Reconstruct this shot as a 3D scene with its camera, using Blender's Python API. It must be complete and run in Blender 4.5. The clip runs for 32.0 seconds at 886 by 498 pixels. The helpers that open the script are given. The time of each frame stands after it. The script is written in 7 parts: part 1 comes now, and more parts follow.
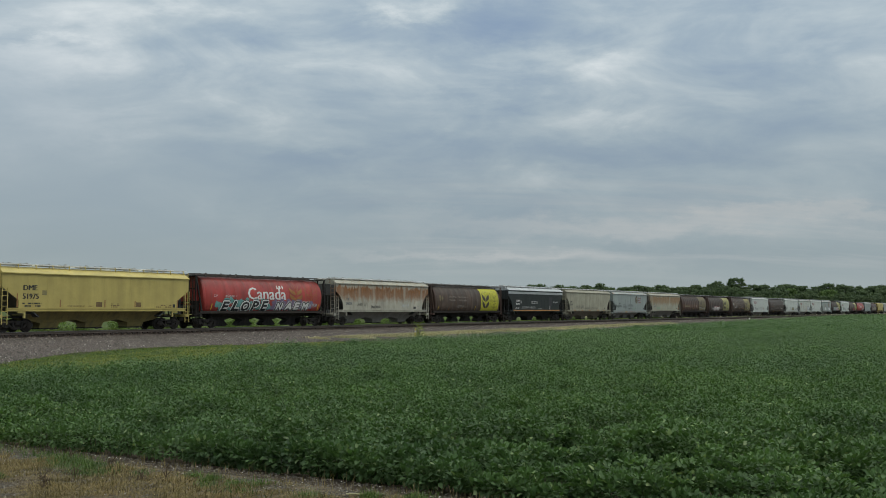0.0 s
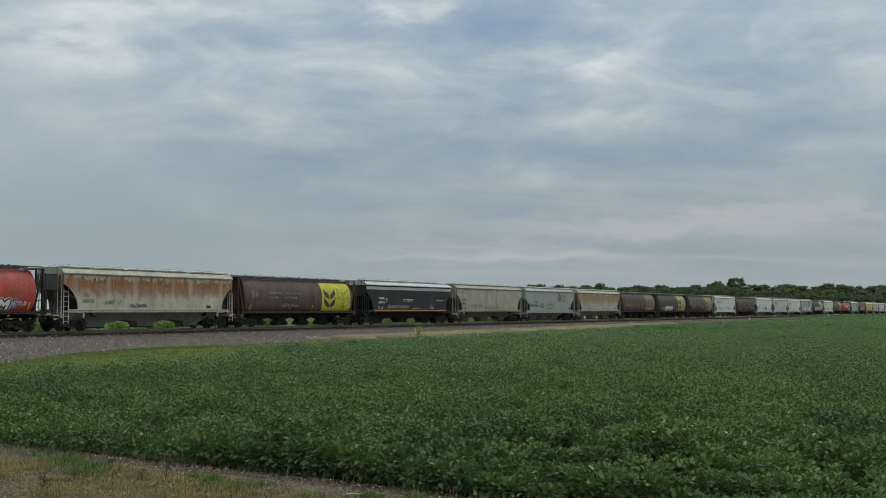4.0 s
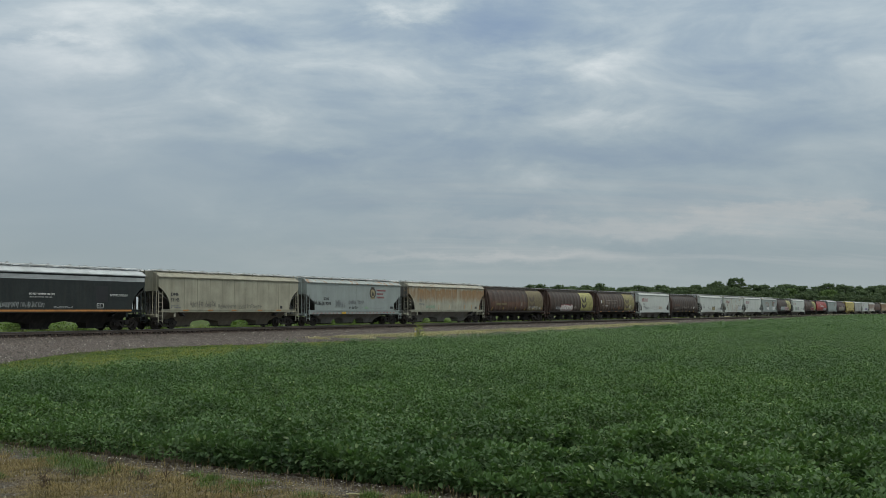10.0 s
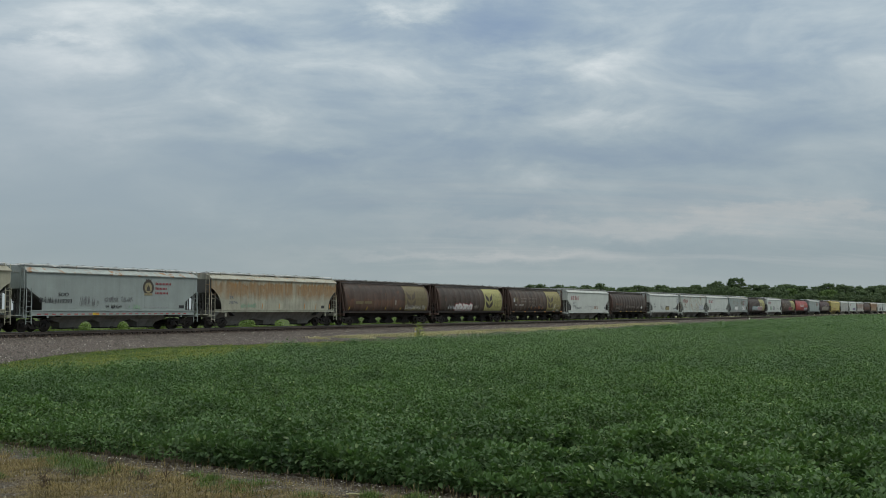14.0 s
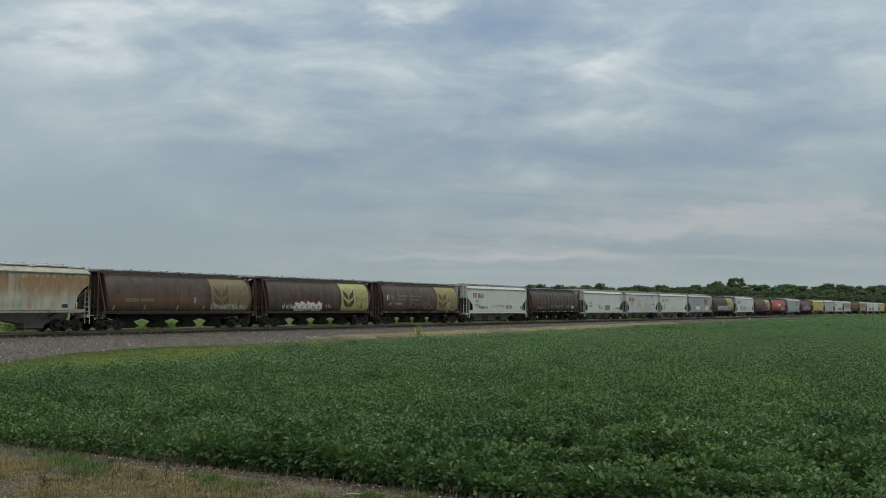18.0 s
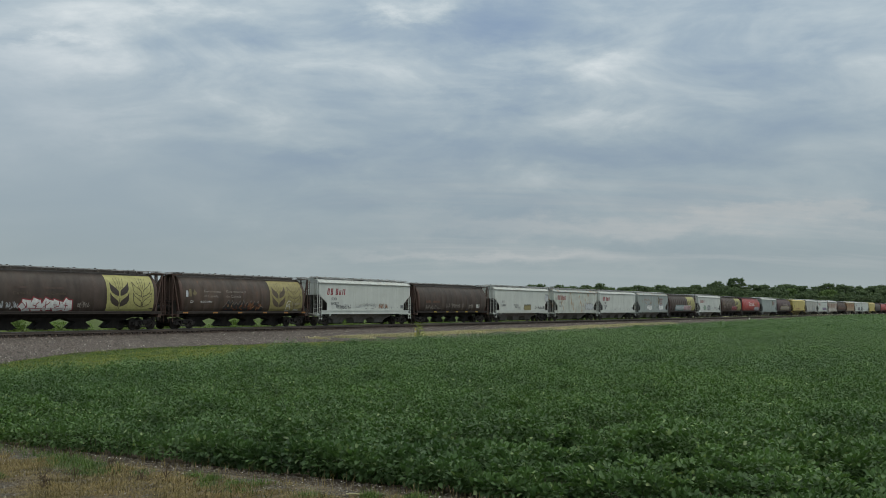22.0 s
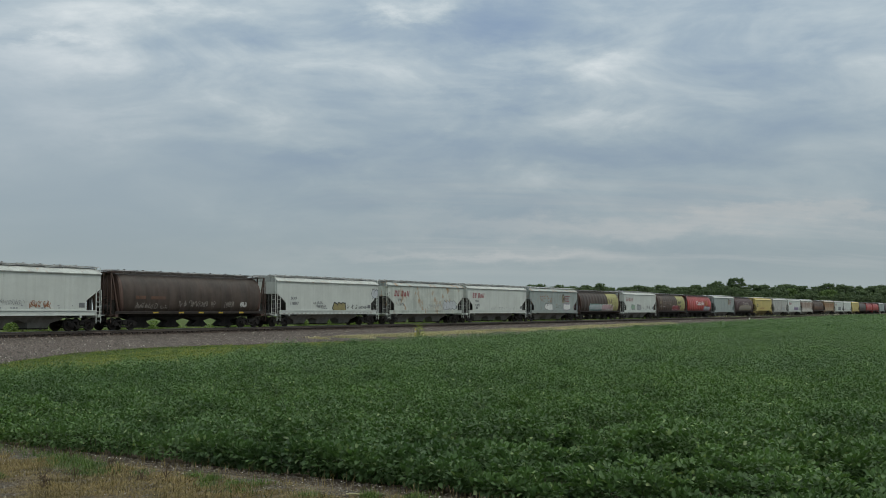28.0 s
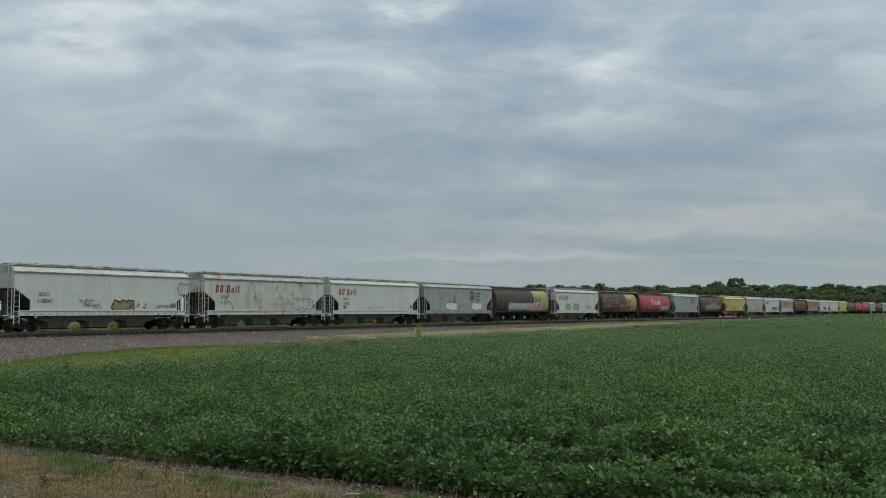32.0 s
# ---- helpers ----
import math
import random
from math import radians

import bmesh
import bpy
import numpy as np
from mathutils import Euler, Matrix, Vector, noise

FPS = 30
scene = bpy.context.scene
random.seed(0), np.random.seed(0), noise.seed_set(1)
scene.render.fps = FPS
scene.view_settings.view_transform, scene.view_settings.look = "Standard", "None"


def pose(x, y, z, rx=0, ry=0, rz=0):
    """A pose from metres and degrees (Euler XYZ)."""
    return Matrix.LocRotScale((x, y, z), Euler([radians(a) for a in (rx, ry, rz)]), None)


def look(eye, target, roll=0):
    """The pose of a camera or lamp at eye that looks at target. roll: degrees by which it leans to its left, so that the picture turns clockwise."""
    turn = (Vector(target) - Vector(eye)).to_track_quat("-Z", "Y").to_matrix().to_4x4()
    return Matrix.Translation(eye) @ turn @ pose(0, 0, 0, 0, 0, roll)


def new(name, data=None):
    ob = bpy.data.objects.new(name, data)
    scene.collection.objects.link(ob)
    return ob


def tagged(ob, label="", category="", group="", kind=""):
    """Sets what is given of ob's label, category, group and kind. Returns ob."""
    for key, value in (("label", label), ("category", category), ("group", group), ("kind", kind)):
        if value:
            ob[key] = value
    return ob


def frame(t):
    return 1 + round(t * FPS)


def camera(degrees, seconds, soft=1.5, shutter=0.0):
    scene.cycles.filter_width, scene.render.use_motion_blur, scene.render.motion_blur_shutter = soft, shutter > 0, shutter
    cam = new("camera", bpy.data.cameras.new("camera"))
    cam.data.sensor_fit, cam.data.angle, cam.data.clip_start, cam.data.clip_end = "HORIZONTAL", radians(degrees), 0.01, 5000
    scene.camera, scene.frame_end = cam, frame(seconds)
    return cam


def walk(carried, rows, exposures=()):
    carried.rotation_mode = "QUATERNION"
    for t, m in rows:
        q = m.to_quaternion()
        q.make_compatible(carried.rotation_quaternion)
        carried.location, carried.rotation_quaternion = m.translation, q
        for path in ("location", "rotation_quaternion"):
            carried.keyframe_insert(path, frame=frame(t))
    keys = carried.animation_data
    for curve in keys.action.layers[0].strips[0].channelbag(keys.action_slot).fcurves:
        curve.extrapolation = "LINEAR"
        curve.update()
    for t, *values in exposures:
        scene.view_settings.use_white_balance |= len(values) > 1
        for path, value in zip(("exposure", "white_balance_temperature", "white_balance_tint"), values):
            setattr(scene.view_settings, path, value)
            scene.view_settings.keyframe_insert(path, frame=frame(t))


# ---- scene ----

# World: x runs along the track away from the viewer, y across it, z = 0 on top of the rails.
EYE = (0.0, -60.8, 1.51)
TURN = 30.93
TILT = 3.51
cam = camera(47.88, 32.0, 0.63)
CAM_POSE = pose(EYE[0], EYE[1], EYE[2], 90 + TILT, 0, TURN - 90)
walk(cam, [(0.0, CAM_POSE), (32.0, CAM_POSE)])

# ---------------------------------------------------------------- light
SUN_ELEV, SUN_AZ = 66.0, 262.0   # azimuth of the sun's place, degrees from +x towards +y


def node(tree, kind):
    return tree.nodes.new(kind)


def math_node(tree, op, a, b=None, clamp=False):
    n = tree.nodes.new("ShaderNodeMath")
    n.operation, n.use_clamp = op, clamp
    for i, v in enumerate((a, b)):
        if v is None:
            continue
        if isinstance(v, (int, float)):
            n.inputs[i].default_value = v
        else:
            tree.links.new(v, n.inputs[i])
    return n.outputs[0]


def ramp(tree, fac, stops, interp="LINEAR"):
    n = tree.nodes.new("ShaderNodeValToRGB")
    n.color_ramp.interpolation = interp
    els = n.color_ramp.elements
    while len(els) < len(stops):
        els.new(0.5)
    for e, (p, c) in zip(els, stops):
        e.position = p
        e.color = (c, c, c, 1) if isinstance(c, (int, float)) else (*c, 1)
    tree.links.new(fac, n.inputs[0])
    return n.outputs[0]


def mix(tree, fac, a, b, mode="MIX"):
    n = tree.nodes.new("ShaderNodeMix")
    n.data_type, n.blend_type = "RGBA", mode
    for sock, v in ((n.inputs[0], fac), (n.inputs[6], a), (n.inputs[7], b)):
        if isinstance(v, (int, float)):
            sock.default_value = v
        elif isinstance(v, tuple):
            sock.default_value = (*v, 1)
        else:
            tree.links.new(v, sock)
    return n.outputs[2]


def noise_tex(tree, vec, scale, detail=4.0, rough=0.55, distort=0.0):
    n = tree.nodes.new("ShaderNodeTexNoise")
    n.inputs["Scale"].default_value = scale
    n.inputs["Detail"].default_value = detail
    n.inputs["Roughness"].default_value = rough
    n.inputs["Distortion"].default_value = distort
    if vec is not None:
        tree.links.new(vec, n.inputs["Vector"])
    return n.outputs[0]


def mapped(tree, vec, scale=(1, 1, 1), loc=(0, 0, 0), rot=(0, 0, 0)):
    n = tree.nodes.new("ShaderNodeMapping")
    n.inputs["Scale"].default_value = scale
    n.inputs["Location"].default_value = loc
    n.inputs["Rotation"].default_value = rot
    tree.links.new(vec, n.inputs["Vector"])
    return n.outputs[0]


SKY_BANKS = ((-0.420, 0.270, 0.190, 0.110, 0.00, 0.120), (-0.410, 0.249, 0.068, 0.028, 0.00, 0.085), (-0.382, 0.185, 0.074, 0.020, 0.00, 0.060), (-0.025, 0.304, 0.048, 0.014, 0.00, 0.090), (0.105, 0.248, 0.085, 0.014, 0.04, 0.055),
             (-0.149, 0.243, 0.068, 0.028, 0.00, 0.035), (0.168, 0.191, 0.068, 0.009, 0.05, 0.048), (0.088, 0.134, 0.068, 0.009, 0.08, 0.050), (0.405, 0.226, 0.074, 0.023, 0.00, 0.025),
             (-0.127, 0.169, 0.028, 0.009, 0.00, 0.045), (0.054, 0.286, 0.102, 0.023, 0.00, -0.085), (-0.104, 0.286, 0.079, 0.023, 0.00, -0.060), (-0.396, 0.276, 0.057, 0.010, -0.08, -0.070),
             (0.054, 0.217, 0.130, 0.008, 0.00, -0.050), (-0.082, 0.154, 0.130, 0.016, 0.03, -0.060), (0.168, 0.160, 0.130, 0.011, 0.05, -0.060), (-0.014, 0.104, 0.147, 0.011, 0.02, -0.030),
             (-0.285, 0.141, 0.136, 0.034, 0.00, -0.030), (0.320, 0.175, 0.113, 0.015, 0.03, -0.020), (-0.274, 0.277, 0.051, 0.023, 0.00, -0.020))


LOW_STREAKS = ((0.190, 0.086, 0.187, 0.011, 0.04, 0.70), (0.383, 0.097, 0.125, 0.008, 0.04, 0.60), (0.037, 0.051, 0.170, 0.007, 0.02, 0.50))


def build_world():
    w = bpy.data.worlds.new("overcast_sky")
    w.use_nodes = True
    scene.world = w
    t = w.node_tree
    t.nodes.clear()
    out = node(t, "ShaderNodeOutputWorld")
    bg = node(t, "ShaderNodeBackground")
    t.links.new(bg.outputs[0], out.inputs[0])
    sky = node(t, "ShaderNodeTexSky")
    sky.sky_type, sky.sun_disc = "NISHITA", False
    sky.sun_elevation = radians(SUN_ELEV)
    sky.sun_rotation = radians(90 - SUN_AZ)
    tc = node(t, "ShaderNodeTexCoord").outputs["Generated"]
    turned = mapped(t, tc, rot=(0, 0, radians(-TURN)))     # x: ahead, y: to the left
    sep = node(t, "ShaderNodeSeparateXYZ")
    t.links.new(turned, sep.inputs[0])
    z = math_node(t, "MAXIMUM", sep.outputs[2], 0.0)
    den = math_node(t, "ADD", z, 0.24)
    u = math_node(t, "DIVIDE", sep.outputs[0], den)
    v = math_node(t, "DIVIDE", sep.outputs[1], den)
    plane = node(t, "ShaderNodeCombineXYZ")
    t.links.new(u, plane.inputs[0])
    t.links.new(v, plane.inputs[1])
    p = plane.outputs[0]
    # puffy structure higher up, drawn less far apart towards the horizon
    den2 = math_node(t, "ADD", z, 0.50)
    puffs = node(t, "ShaderNodeCombineXYZ")
    t.links.new(math_node(t, "DIVIDE", sep.outputs[0], den2), puffs.inputs[0])
    t.links.new(math_node(t, "DIVIDE", sep.outputs[1], den2), puffs.inputs[1])
    p2 = puffs.outputs[0]
    broad = noise_tex(t, mapped(t, p2, (1.25, 0.85, 1), (9.3, 4.3, 0), (0, 0, 0.30)), 4.0, 5.0, 0.52, 0.4)
    fine = noise_tex(t, mapped(t, turned, (1.0, 1.0, 2.9), (3.7, 1.1, 0.4), (0.05, 0, 0)), 7.5, 9.0, 0.57, 0.5)
    wisps = noise_tex(t, mapped(t, p, (2.0, 0.8, 1), (3.3, 6.1, 0), (0, 0, 0.22)), 2.0, 7.0, 0.58, 0.4)
    m = math_node(t, "ADD", math_node(t, "MULTIPLY", broad, 0.28), math_node(t, "MULTIPLY", fine, 0.42))
    m = math_node(t, "ADD", m, math_node(t, "MULTIPLY", wisps, 0.18))
    m = math_node(t, "ADD", m, 0.19)
    # thicker and thinner banks of the deck: bearing and rise (both as tangents), half width and height, slant, weight
    ahead = math_node(t, "MAXIMUM", sep.outputs[0], 0.05)
    flat = node(t, "ShaderNodeCombineXYZ")
    t.links.new(math_node(t, "DIVIDE", math_node(t, "MULTIPLY", sep.outputs[1], -1.0), ahead), flat.inputs[0])
    t.links.new(math_node(t, "DIVIDE", sep.outputs[2], ahead), flat.inputs[1])
    ragged = node(t, "ShaderNodeTexNoise")
    ragged.inputs["Scale"].default_value, ragged.inputs["Detail"].default_value, ragged.inputs["Roughness"].default_value = 9.0, 8.0, 0.66
    t.links.new(mapped(t, flat.outputs[0], (1.0, 2.6, 1)), ragged.inputs["Vector"])
    shift = node(t, "ShaderNodeVectorMath")
    shift.operation = "MULTIPLY_ADD"
    t.links.new(ragged.outputs["Color"], shift.inputs[0])
    shift.inputs[1].default_value = (0.24, 0.09, 0.0)
    t.links.new(flat.outputs[0], shift.inputs[2])
    for bearing, rise, wide, high, slant, weight in SKY_BANKS:
        q = mapped(t, shift.outputs[0], (1, 1, 0), (-bearing - 0.12, -rise - 0.045, 0))
        q = mapped(t, q, (1 / wide, 1 / high, 0), (0, 0, 0), (0, 0, -slant))
        length = node(t, "ShaderNodeVectorMath")
        length.operation = "LENGTH"
        t.links.new(q, length.inputs[0])
        fall = math_node(t, "EXPONENT", math_node(t, "MULTIPLY", math_node(t, "POWER", length.outputs["Value"], 2.0), -1.0))
        m = math_node(t, "ADD", m, math_node(t, "MULTIPLY", fall, weight))
    cloud = ramp(t, m, [(0.47, (0.245, 0.325, 0.440)), (0.54, (0.285, 0.365, 0.460)), (0.61, (0.350, 0.428, 0.496)),
                        (0.69, (0.460, 0.526, 0.566)), (0.82, (0.740, 0.770, 0.772))])
    smooth = math_node(t, "MULTIPLY", ramp(t, math_node(t, "SUBTRACT", sep.outputs[1], z), [(-0.10, 0.0), (0.22, 1.0)]), ramp(t, z, [(0.20, 0.75), (0.34, 0.0)]))
    cloud = mix(t, smooth, cloud, (0.385, 0.455, 0.520))
    haze = ramp(t, z, [(0.0, (0.368, 0.420, 0.425)), (0.025, (0.338, 0.390, 0.398)), (0.055, (0.298, 0.354, 0.370)), (0.10, (0.310, 0.373, 0.402))])
    hz = ramp(t, z, [(0.0, 0.95), (0.06, 0.76), (0.13, 0.50), (0.24, 0.0)])
    col = mix(t, hz, cloud, haze)
    # pale streaks low over the horizon, where the deck is thinner
    low = noise_tex(t, mapped(t, p, (3.2, 0.42, 1), (2.1, 0.6, 0), (0, 0, 0.06)), 1.3, 5.0, 0.6, 0.3)
    lowf = math_node(t, "MULTIPLY", ramp(t, low, [(0.48, 0.0), (0.62, 0.8)]), ramp(t, z, [(0.025, 0.0), (0.05, 1.0), (0.10, 1.0), (0.16, 0.0)]))
    lowf = math_node(t, "MULTIPLY", lowf, ramp(t, sep.outputs[1], [(-0.12, 1.0), (0.14, 0.0)]))
    lowf = math_node(t, "MULTIPLY", lowf, 0.55)
    for bearing, rise, wide, high, slant, weight in LOW_STREAKS:
        q = mapped(t, shift.outputs[0], (1, 0.5, 0), (-bearing - 0.12, -rise * 0.5 - 0.0225, 0))
        q = mapped(t, q, (1 / wide, 2 / high, 0), (0, 0, 0), (0, 0, -slant))
        length = node(t, "ShaderNodeVectorMath")
        length.operation = "LENGTH"
        t.links.new(q, length.inputs[0])
        lowf = math_node(t, "ADD", lowf, math_node(t, "MULTIPLY", math_node(t, "EXPONENT", math_node(t, "MULTIPLY", math_node(t, "POWER", length.outputs["Value"], 2.0), -1.0)), weight), True)
    col = mix(t, lowf, col, (0.475, 0.495, 0.50))
    # an overcast deck is brightest overhead, where it also loses its blue
    gain = ramp(t, z, [(0.0, (0.318, 0.318, 0.315)), (0.10, (0.300, 0.300, 0.297)), (0.30, (0.350, 0.350, 0.345)), (0.75, (1.03, 0.92, 0.78)), (1.0, (1.12, 1.0, 0.84))])
    gain = mix(t, 1.0, gain, (3.13, 3.19, 3.25), "MULTIPLY")
    col = mix(t, 1.0, col, gain, "MULTIPLY")
    skycol = mix(t, 1.0, sky.outputs[0], (0.08, 0.08, 0.08), "MULTIPLY")
    col = mix(t, 0.94, skycol, col)
    t.links.new(col, bg.inputs[0])
    bg.inputs[1].default_value = 1.0


build_world()
sun_data = bpy.data.lights.new("sun", "SUN")
sun_data.energy, sun_data.angle, sun_data.color = 0.80, radians(25), (1.0, 0.94, 0.82)
sun = new("sun", sun_data)
sun_from = Vector((math.cos(radians(SUN_ELEV)) * math.cos(radians(SUN_AZ)), math.cos(radians(SUN_ELEV)) * math.sin(radians(SUN_AZ)), math.sin(radians(SUN_ELEV))))
sun.matrix_world = look(sun_from * 100, (0, 0, 0))
scene.view_settings.exposure = 0.0


# ---------------------------------------------------------------- materials
def material(name, rough=0.8, metal=0.0):
    m = bpy.data.materials.new(name)
    m.use_nodes = True
    t = m.node_tree
    b = t.nodes["Principled BSDF"]
    b.inputs["Roughness"].default_value = rough
    b.inputs["Metallic"].default_value = metal
    return m, t, b


def bump(t, b, height, strength=0.3, dist=0.02):
    n = t.nodes.new("ShaderNodeBump")
    n.inputs["Strength"].default_value = strength
    n.inputs["Distance"].default_value = dist
    t.links.new(height, n.inputs["Height"])
    t.links.new(n.outputs[0], b.inputs["Normal"])


def obj_coords(t, shift=True):
    tc = t.nodes.new("ShaderNodeTexCoord").outputs["Object"]
    if not shift:
        return tc
    info = t.nodes.new("ShaderNodeObjectInfo")
    k = math_node(t, "MULTIPLY", info.outputs["Random"], 60.0)
    comb = t.nodes.new("ShaderNodeCombineXYZ")
    t.links.new(k, comb.inputs[0])
    add = t.nodes.new("ShaderNodeVectorMath")
    add.operation = "ADD"
    t.links.new(tc, add.inputs[0])
    t.links.new(comb.outputs[0], add.inputs[1])
    return add.outputs[0]


RUST = (0.16, 0.062, 0.028)


def paint(name, rgb, dirt=0.3, rust=0.15, rough=0.55, fade=0.12, band=None, rust_rgb=RUST, dirt_rgb=(0.09, 0.075, 0.06), coarse=0.7, cols=0.10, soot=None, bloom=2.2):
    """Old paint on sheet steel: fading, run-down dirt, rust blooms; band = (z0, z1, amount, wide) adds a rusted belt."""
    m, t, b = material(name, rough)
    v = obj_coords(t)
    pale = tuple(min(1.0, c * (1 + fade) + 0.03 * fade) for c in rgb)
    dark = tuple(c * (1 - fade) for c in rgb)
    patch = noise_tex(t, v, coarse, 4.0, 0.6)
    col = mix(t, ramp(t, patch, [(0.36, 0.0), (0.64, 1.0)]), dark, pale)
    sheet = noise_tex(t, mapped(t, v, (1.0, 0.0, 0.05)), 0.9, 3.0, 0.6)
    col = mix(t, 1.0, col, ramp(t, sheet, [(0.32, 1.0 - cols), (0.68, 1.0 + cols)]), "MULTIPLY")
    if soot:
        # grime washed down from the roof, in uneven streaks
        z0, z1, amount = soot
        sz = t.nodes.new("ShaderNodeSeparateXYZ")
        t.links.new(obj_coords(t, False), sz.inputs[0])
        drip = noise_tex(t, mapped(t, v, (1.6, 0.0, 0.12)), 1.3, 5.0, 0.62)
        h = math_node(t, "ADD", math_node(t, "DIVIDE", math_node(t, "SUBTRACT", sz.outputs[2], z0), z1 - z0), math_node(t, "MULTIPLY", math_node(t, "SUBTRACT", drip, 0.5), 1.4))
        col = mix(t, math_node(t, "MULTIPLY", ramp(t, h, [(0.15, 0.0), (0.85, 1.0)]), amount), col, (0.020, 0.017, 0.015))
    runs = noise_tex(t, mapped(t, v, (1.9, 1.9, 0.16)), 1.5, 4.0, 0.58)
    fine = noise_tex(t, v, 14.0, 4.0, 0.65)
    col = mix(t, math_node(t, "MULTIPLY", ramp(t, runs, [(0.46, 0.0), (0.72, 1.0)]), dirt), col, dirt_rgb)
    col = mix(t, math_node(t, "MULTIPLY", ramp(t, fine, [(0.42, 0.0), (0.70, 1.0)]), dirt * 0.45), col, dirt_rgb)
    if rust > 0:
        spots = noise_tex(t, mapped(t, v, (1.2, 1.2, 0.7), (7, 3, 1)), bloom, 7.0, 0.68)
        lo = 0.74 - 0.30 * rust
        col = mix(t, ramp(t, spots, [(lo, 0.0), (lo + 0.09, min(1.0, 0.45 + rust))]), col, rust_rgb)
    if band:
        z0, z1, amount, wide = band
        sep = t.nodes.new("ShaderNodeSeparateXYZ")
        t.links.new(obj_coords(t, False), sep.inputs[0])
        zz = math_node(t, "DIVIDE", math_node(t, "SUBTRACT", sep.outputs[2], z0), z1 - z0)
        streak = noise_tex(t, mapped(t, v, (2.2, 0.0, 0.10)), 1.5, 5.0, 0.62)
        blotch = noise_tex(t, mapped(t, v, (1.0, 0.0, 0.8)), 1.6, 6.0, 0.66)
        sheets = noise_tex(t, mapped(t, v, (0.62, 0.0, 0.05)), 1.4, 1.0, 0.4)
        edge = math_node(t, "ADD", zz, math_node(t, "MULTIPLY", math_node(t, "SUBTRACT", streak, 0.5), -0.55 * wide))
        edge = math_node(t, "ADD", edge, math_node(t, "MULTIPLY", math_node(t, "SUBTRACT", blotch, 0.5), 0.9))
        mask = ramp(t, edge, [(0.0, 0.0), (0.40, 0.80), (0.88, 1.0), (1.12, 0.15)])
        mask = math_node(t, "MULTIPLY", mask, ramp(t, sheets, [(0.30, 0.35), (0.42, 1.0)]))
        mask = math_node(t, "MULTIPLY", mask, ramp(t, math_node(t, "ADD", math_node(t, "MULTIPLY", streak, 0.5), math_node(t, "MULTIPLY", blotch, 0.5)), [(0.32, 0.40), (0.47, 1.0)]))
        tone = mix(t, ramp(t, noise_tex(t, mapped(t, v, (5.0, 0.0, 0.35)), 1.8, 5.0, 0.7), [(0.35, 0.0), (0.65, 1.0)]), tuple(c * 0.62 for c in rust_rgb), tuple(min(1, c * 1.55) for c in rust_rgb))
        col = mix(t, math_node(t, "MULTIPLY", mask, amount), col, tone)
    t.links.new(col, b.inputs["Base Color"])
    t.links.new(ramp(t, fine, [(0.3, max(0.15, rough - 0.12)), (0.7, min(1.0, rough + 0.2))]), b.inputs["Roughness"])
    bump(t, b, noise_tex(t, v, 2.1, 3.0, 0.5), 0.25, 0.02)
    return m


def plain(name, rgb, rough=0.7, var=0.18, scale=6.0, metal=0.0):
    m, t, b = material(name, rough, metal)
    v = obj_coords(t)
    n = noise_tex(t, v, scale, 5.0, 0.6)
    a = tuple(c * (1 - var) for c in rgb)
    c = tuple(min(1.0, c * (1 + var)) for c in rgb)
    t.links.new(mix(t, ramp(t, n, [(0.35, 0.0), (0.65, 1.0)]), a, c), b.inputs["Base Color"])
    return m


def leafy(name, dark, mid, light, rough=0.5, trans=0.25, patch_scale=0.35, sheen=0.5, along=1.0):
    """Leaves: each island has its own green, a few far paler, and wide patches of the stand differ a little."""
    m, t, b = material(name, rough)
    geo = t.nodes.new("ShaderNodeNewGeometry")
    r = geo.outputs["Random Per Island"]
    col = ramp(t, r, [(0.0, dark), (0.5, mid), (0.955, tuple(1.12 * c for c in mid)), (0.985, light)])
    tc = t.nodes.new("ShaderNodeTexCoord").outputs["Object"]
    patch = noise_tex(t, tc, patch_scale, 4.0, 0.55)
    col = mix(t, 1.0, col, ramp(t, patch, [(0.3, (0.78, 0.80, 0.80)), (0.7, (1.22, 1.18, 1.05))]), "MULTIPLY")
    plant = noise_tex(t, mapped(t, tc, (1.0, along, 1.0)), patch_scale * 16.0, 3.0, 0.6)
    col = mix(t, 1.0, col, ramp(t, plant, [(0.34, (0.74, 0.75, 0.80)), (0.66, (1.24, 1.22, 1.10))]), "MULTIPLY")
    t.links.new(col, b.inputs["Base Color"])
    b.inputs["Specular IOR Level"].default_value = sheen
    tr = t.nodes.new("ShaderNodeBsdfTranslucent")
    t.links.new(mix(t, 1.0, col, (1.1, 1.35, 0.6), "MULTIPLY"), tr.inputs[0])
    ms = t.nodes.new("ShaderNodeMixShader")
    ms.inputs[0].default_value = trans
    t.links.new(b.outputs[0], ms.inputs[1])
    t.links.new(tr.outputs[0], ms.inputs[2])
    t.links.new(ms.outputs[0], t.nodes["Material Output"].inputs[0])
    return m


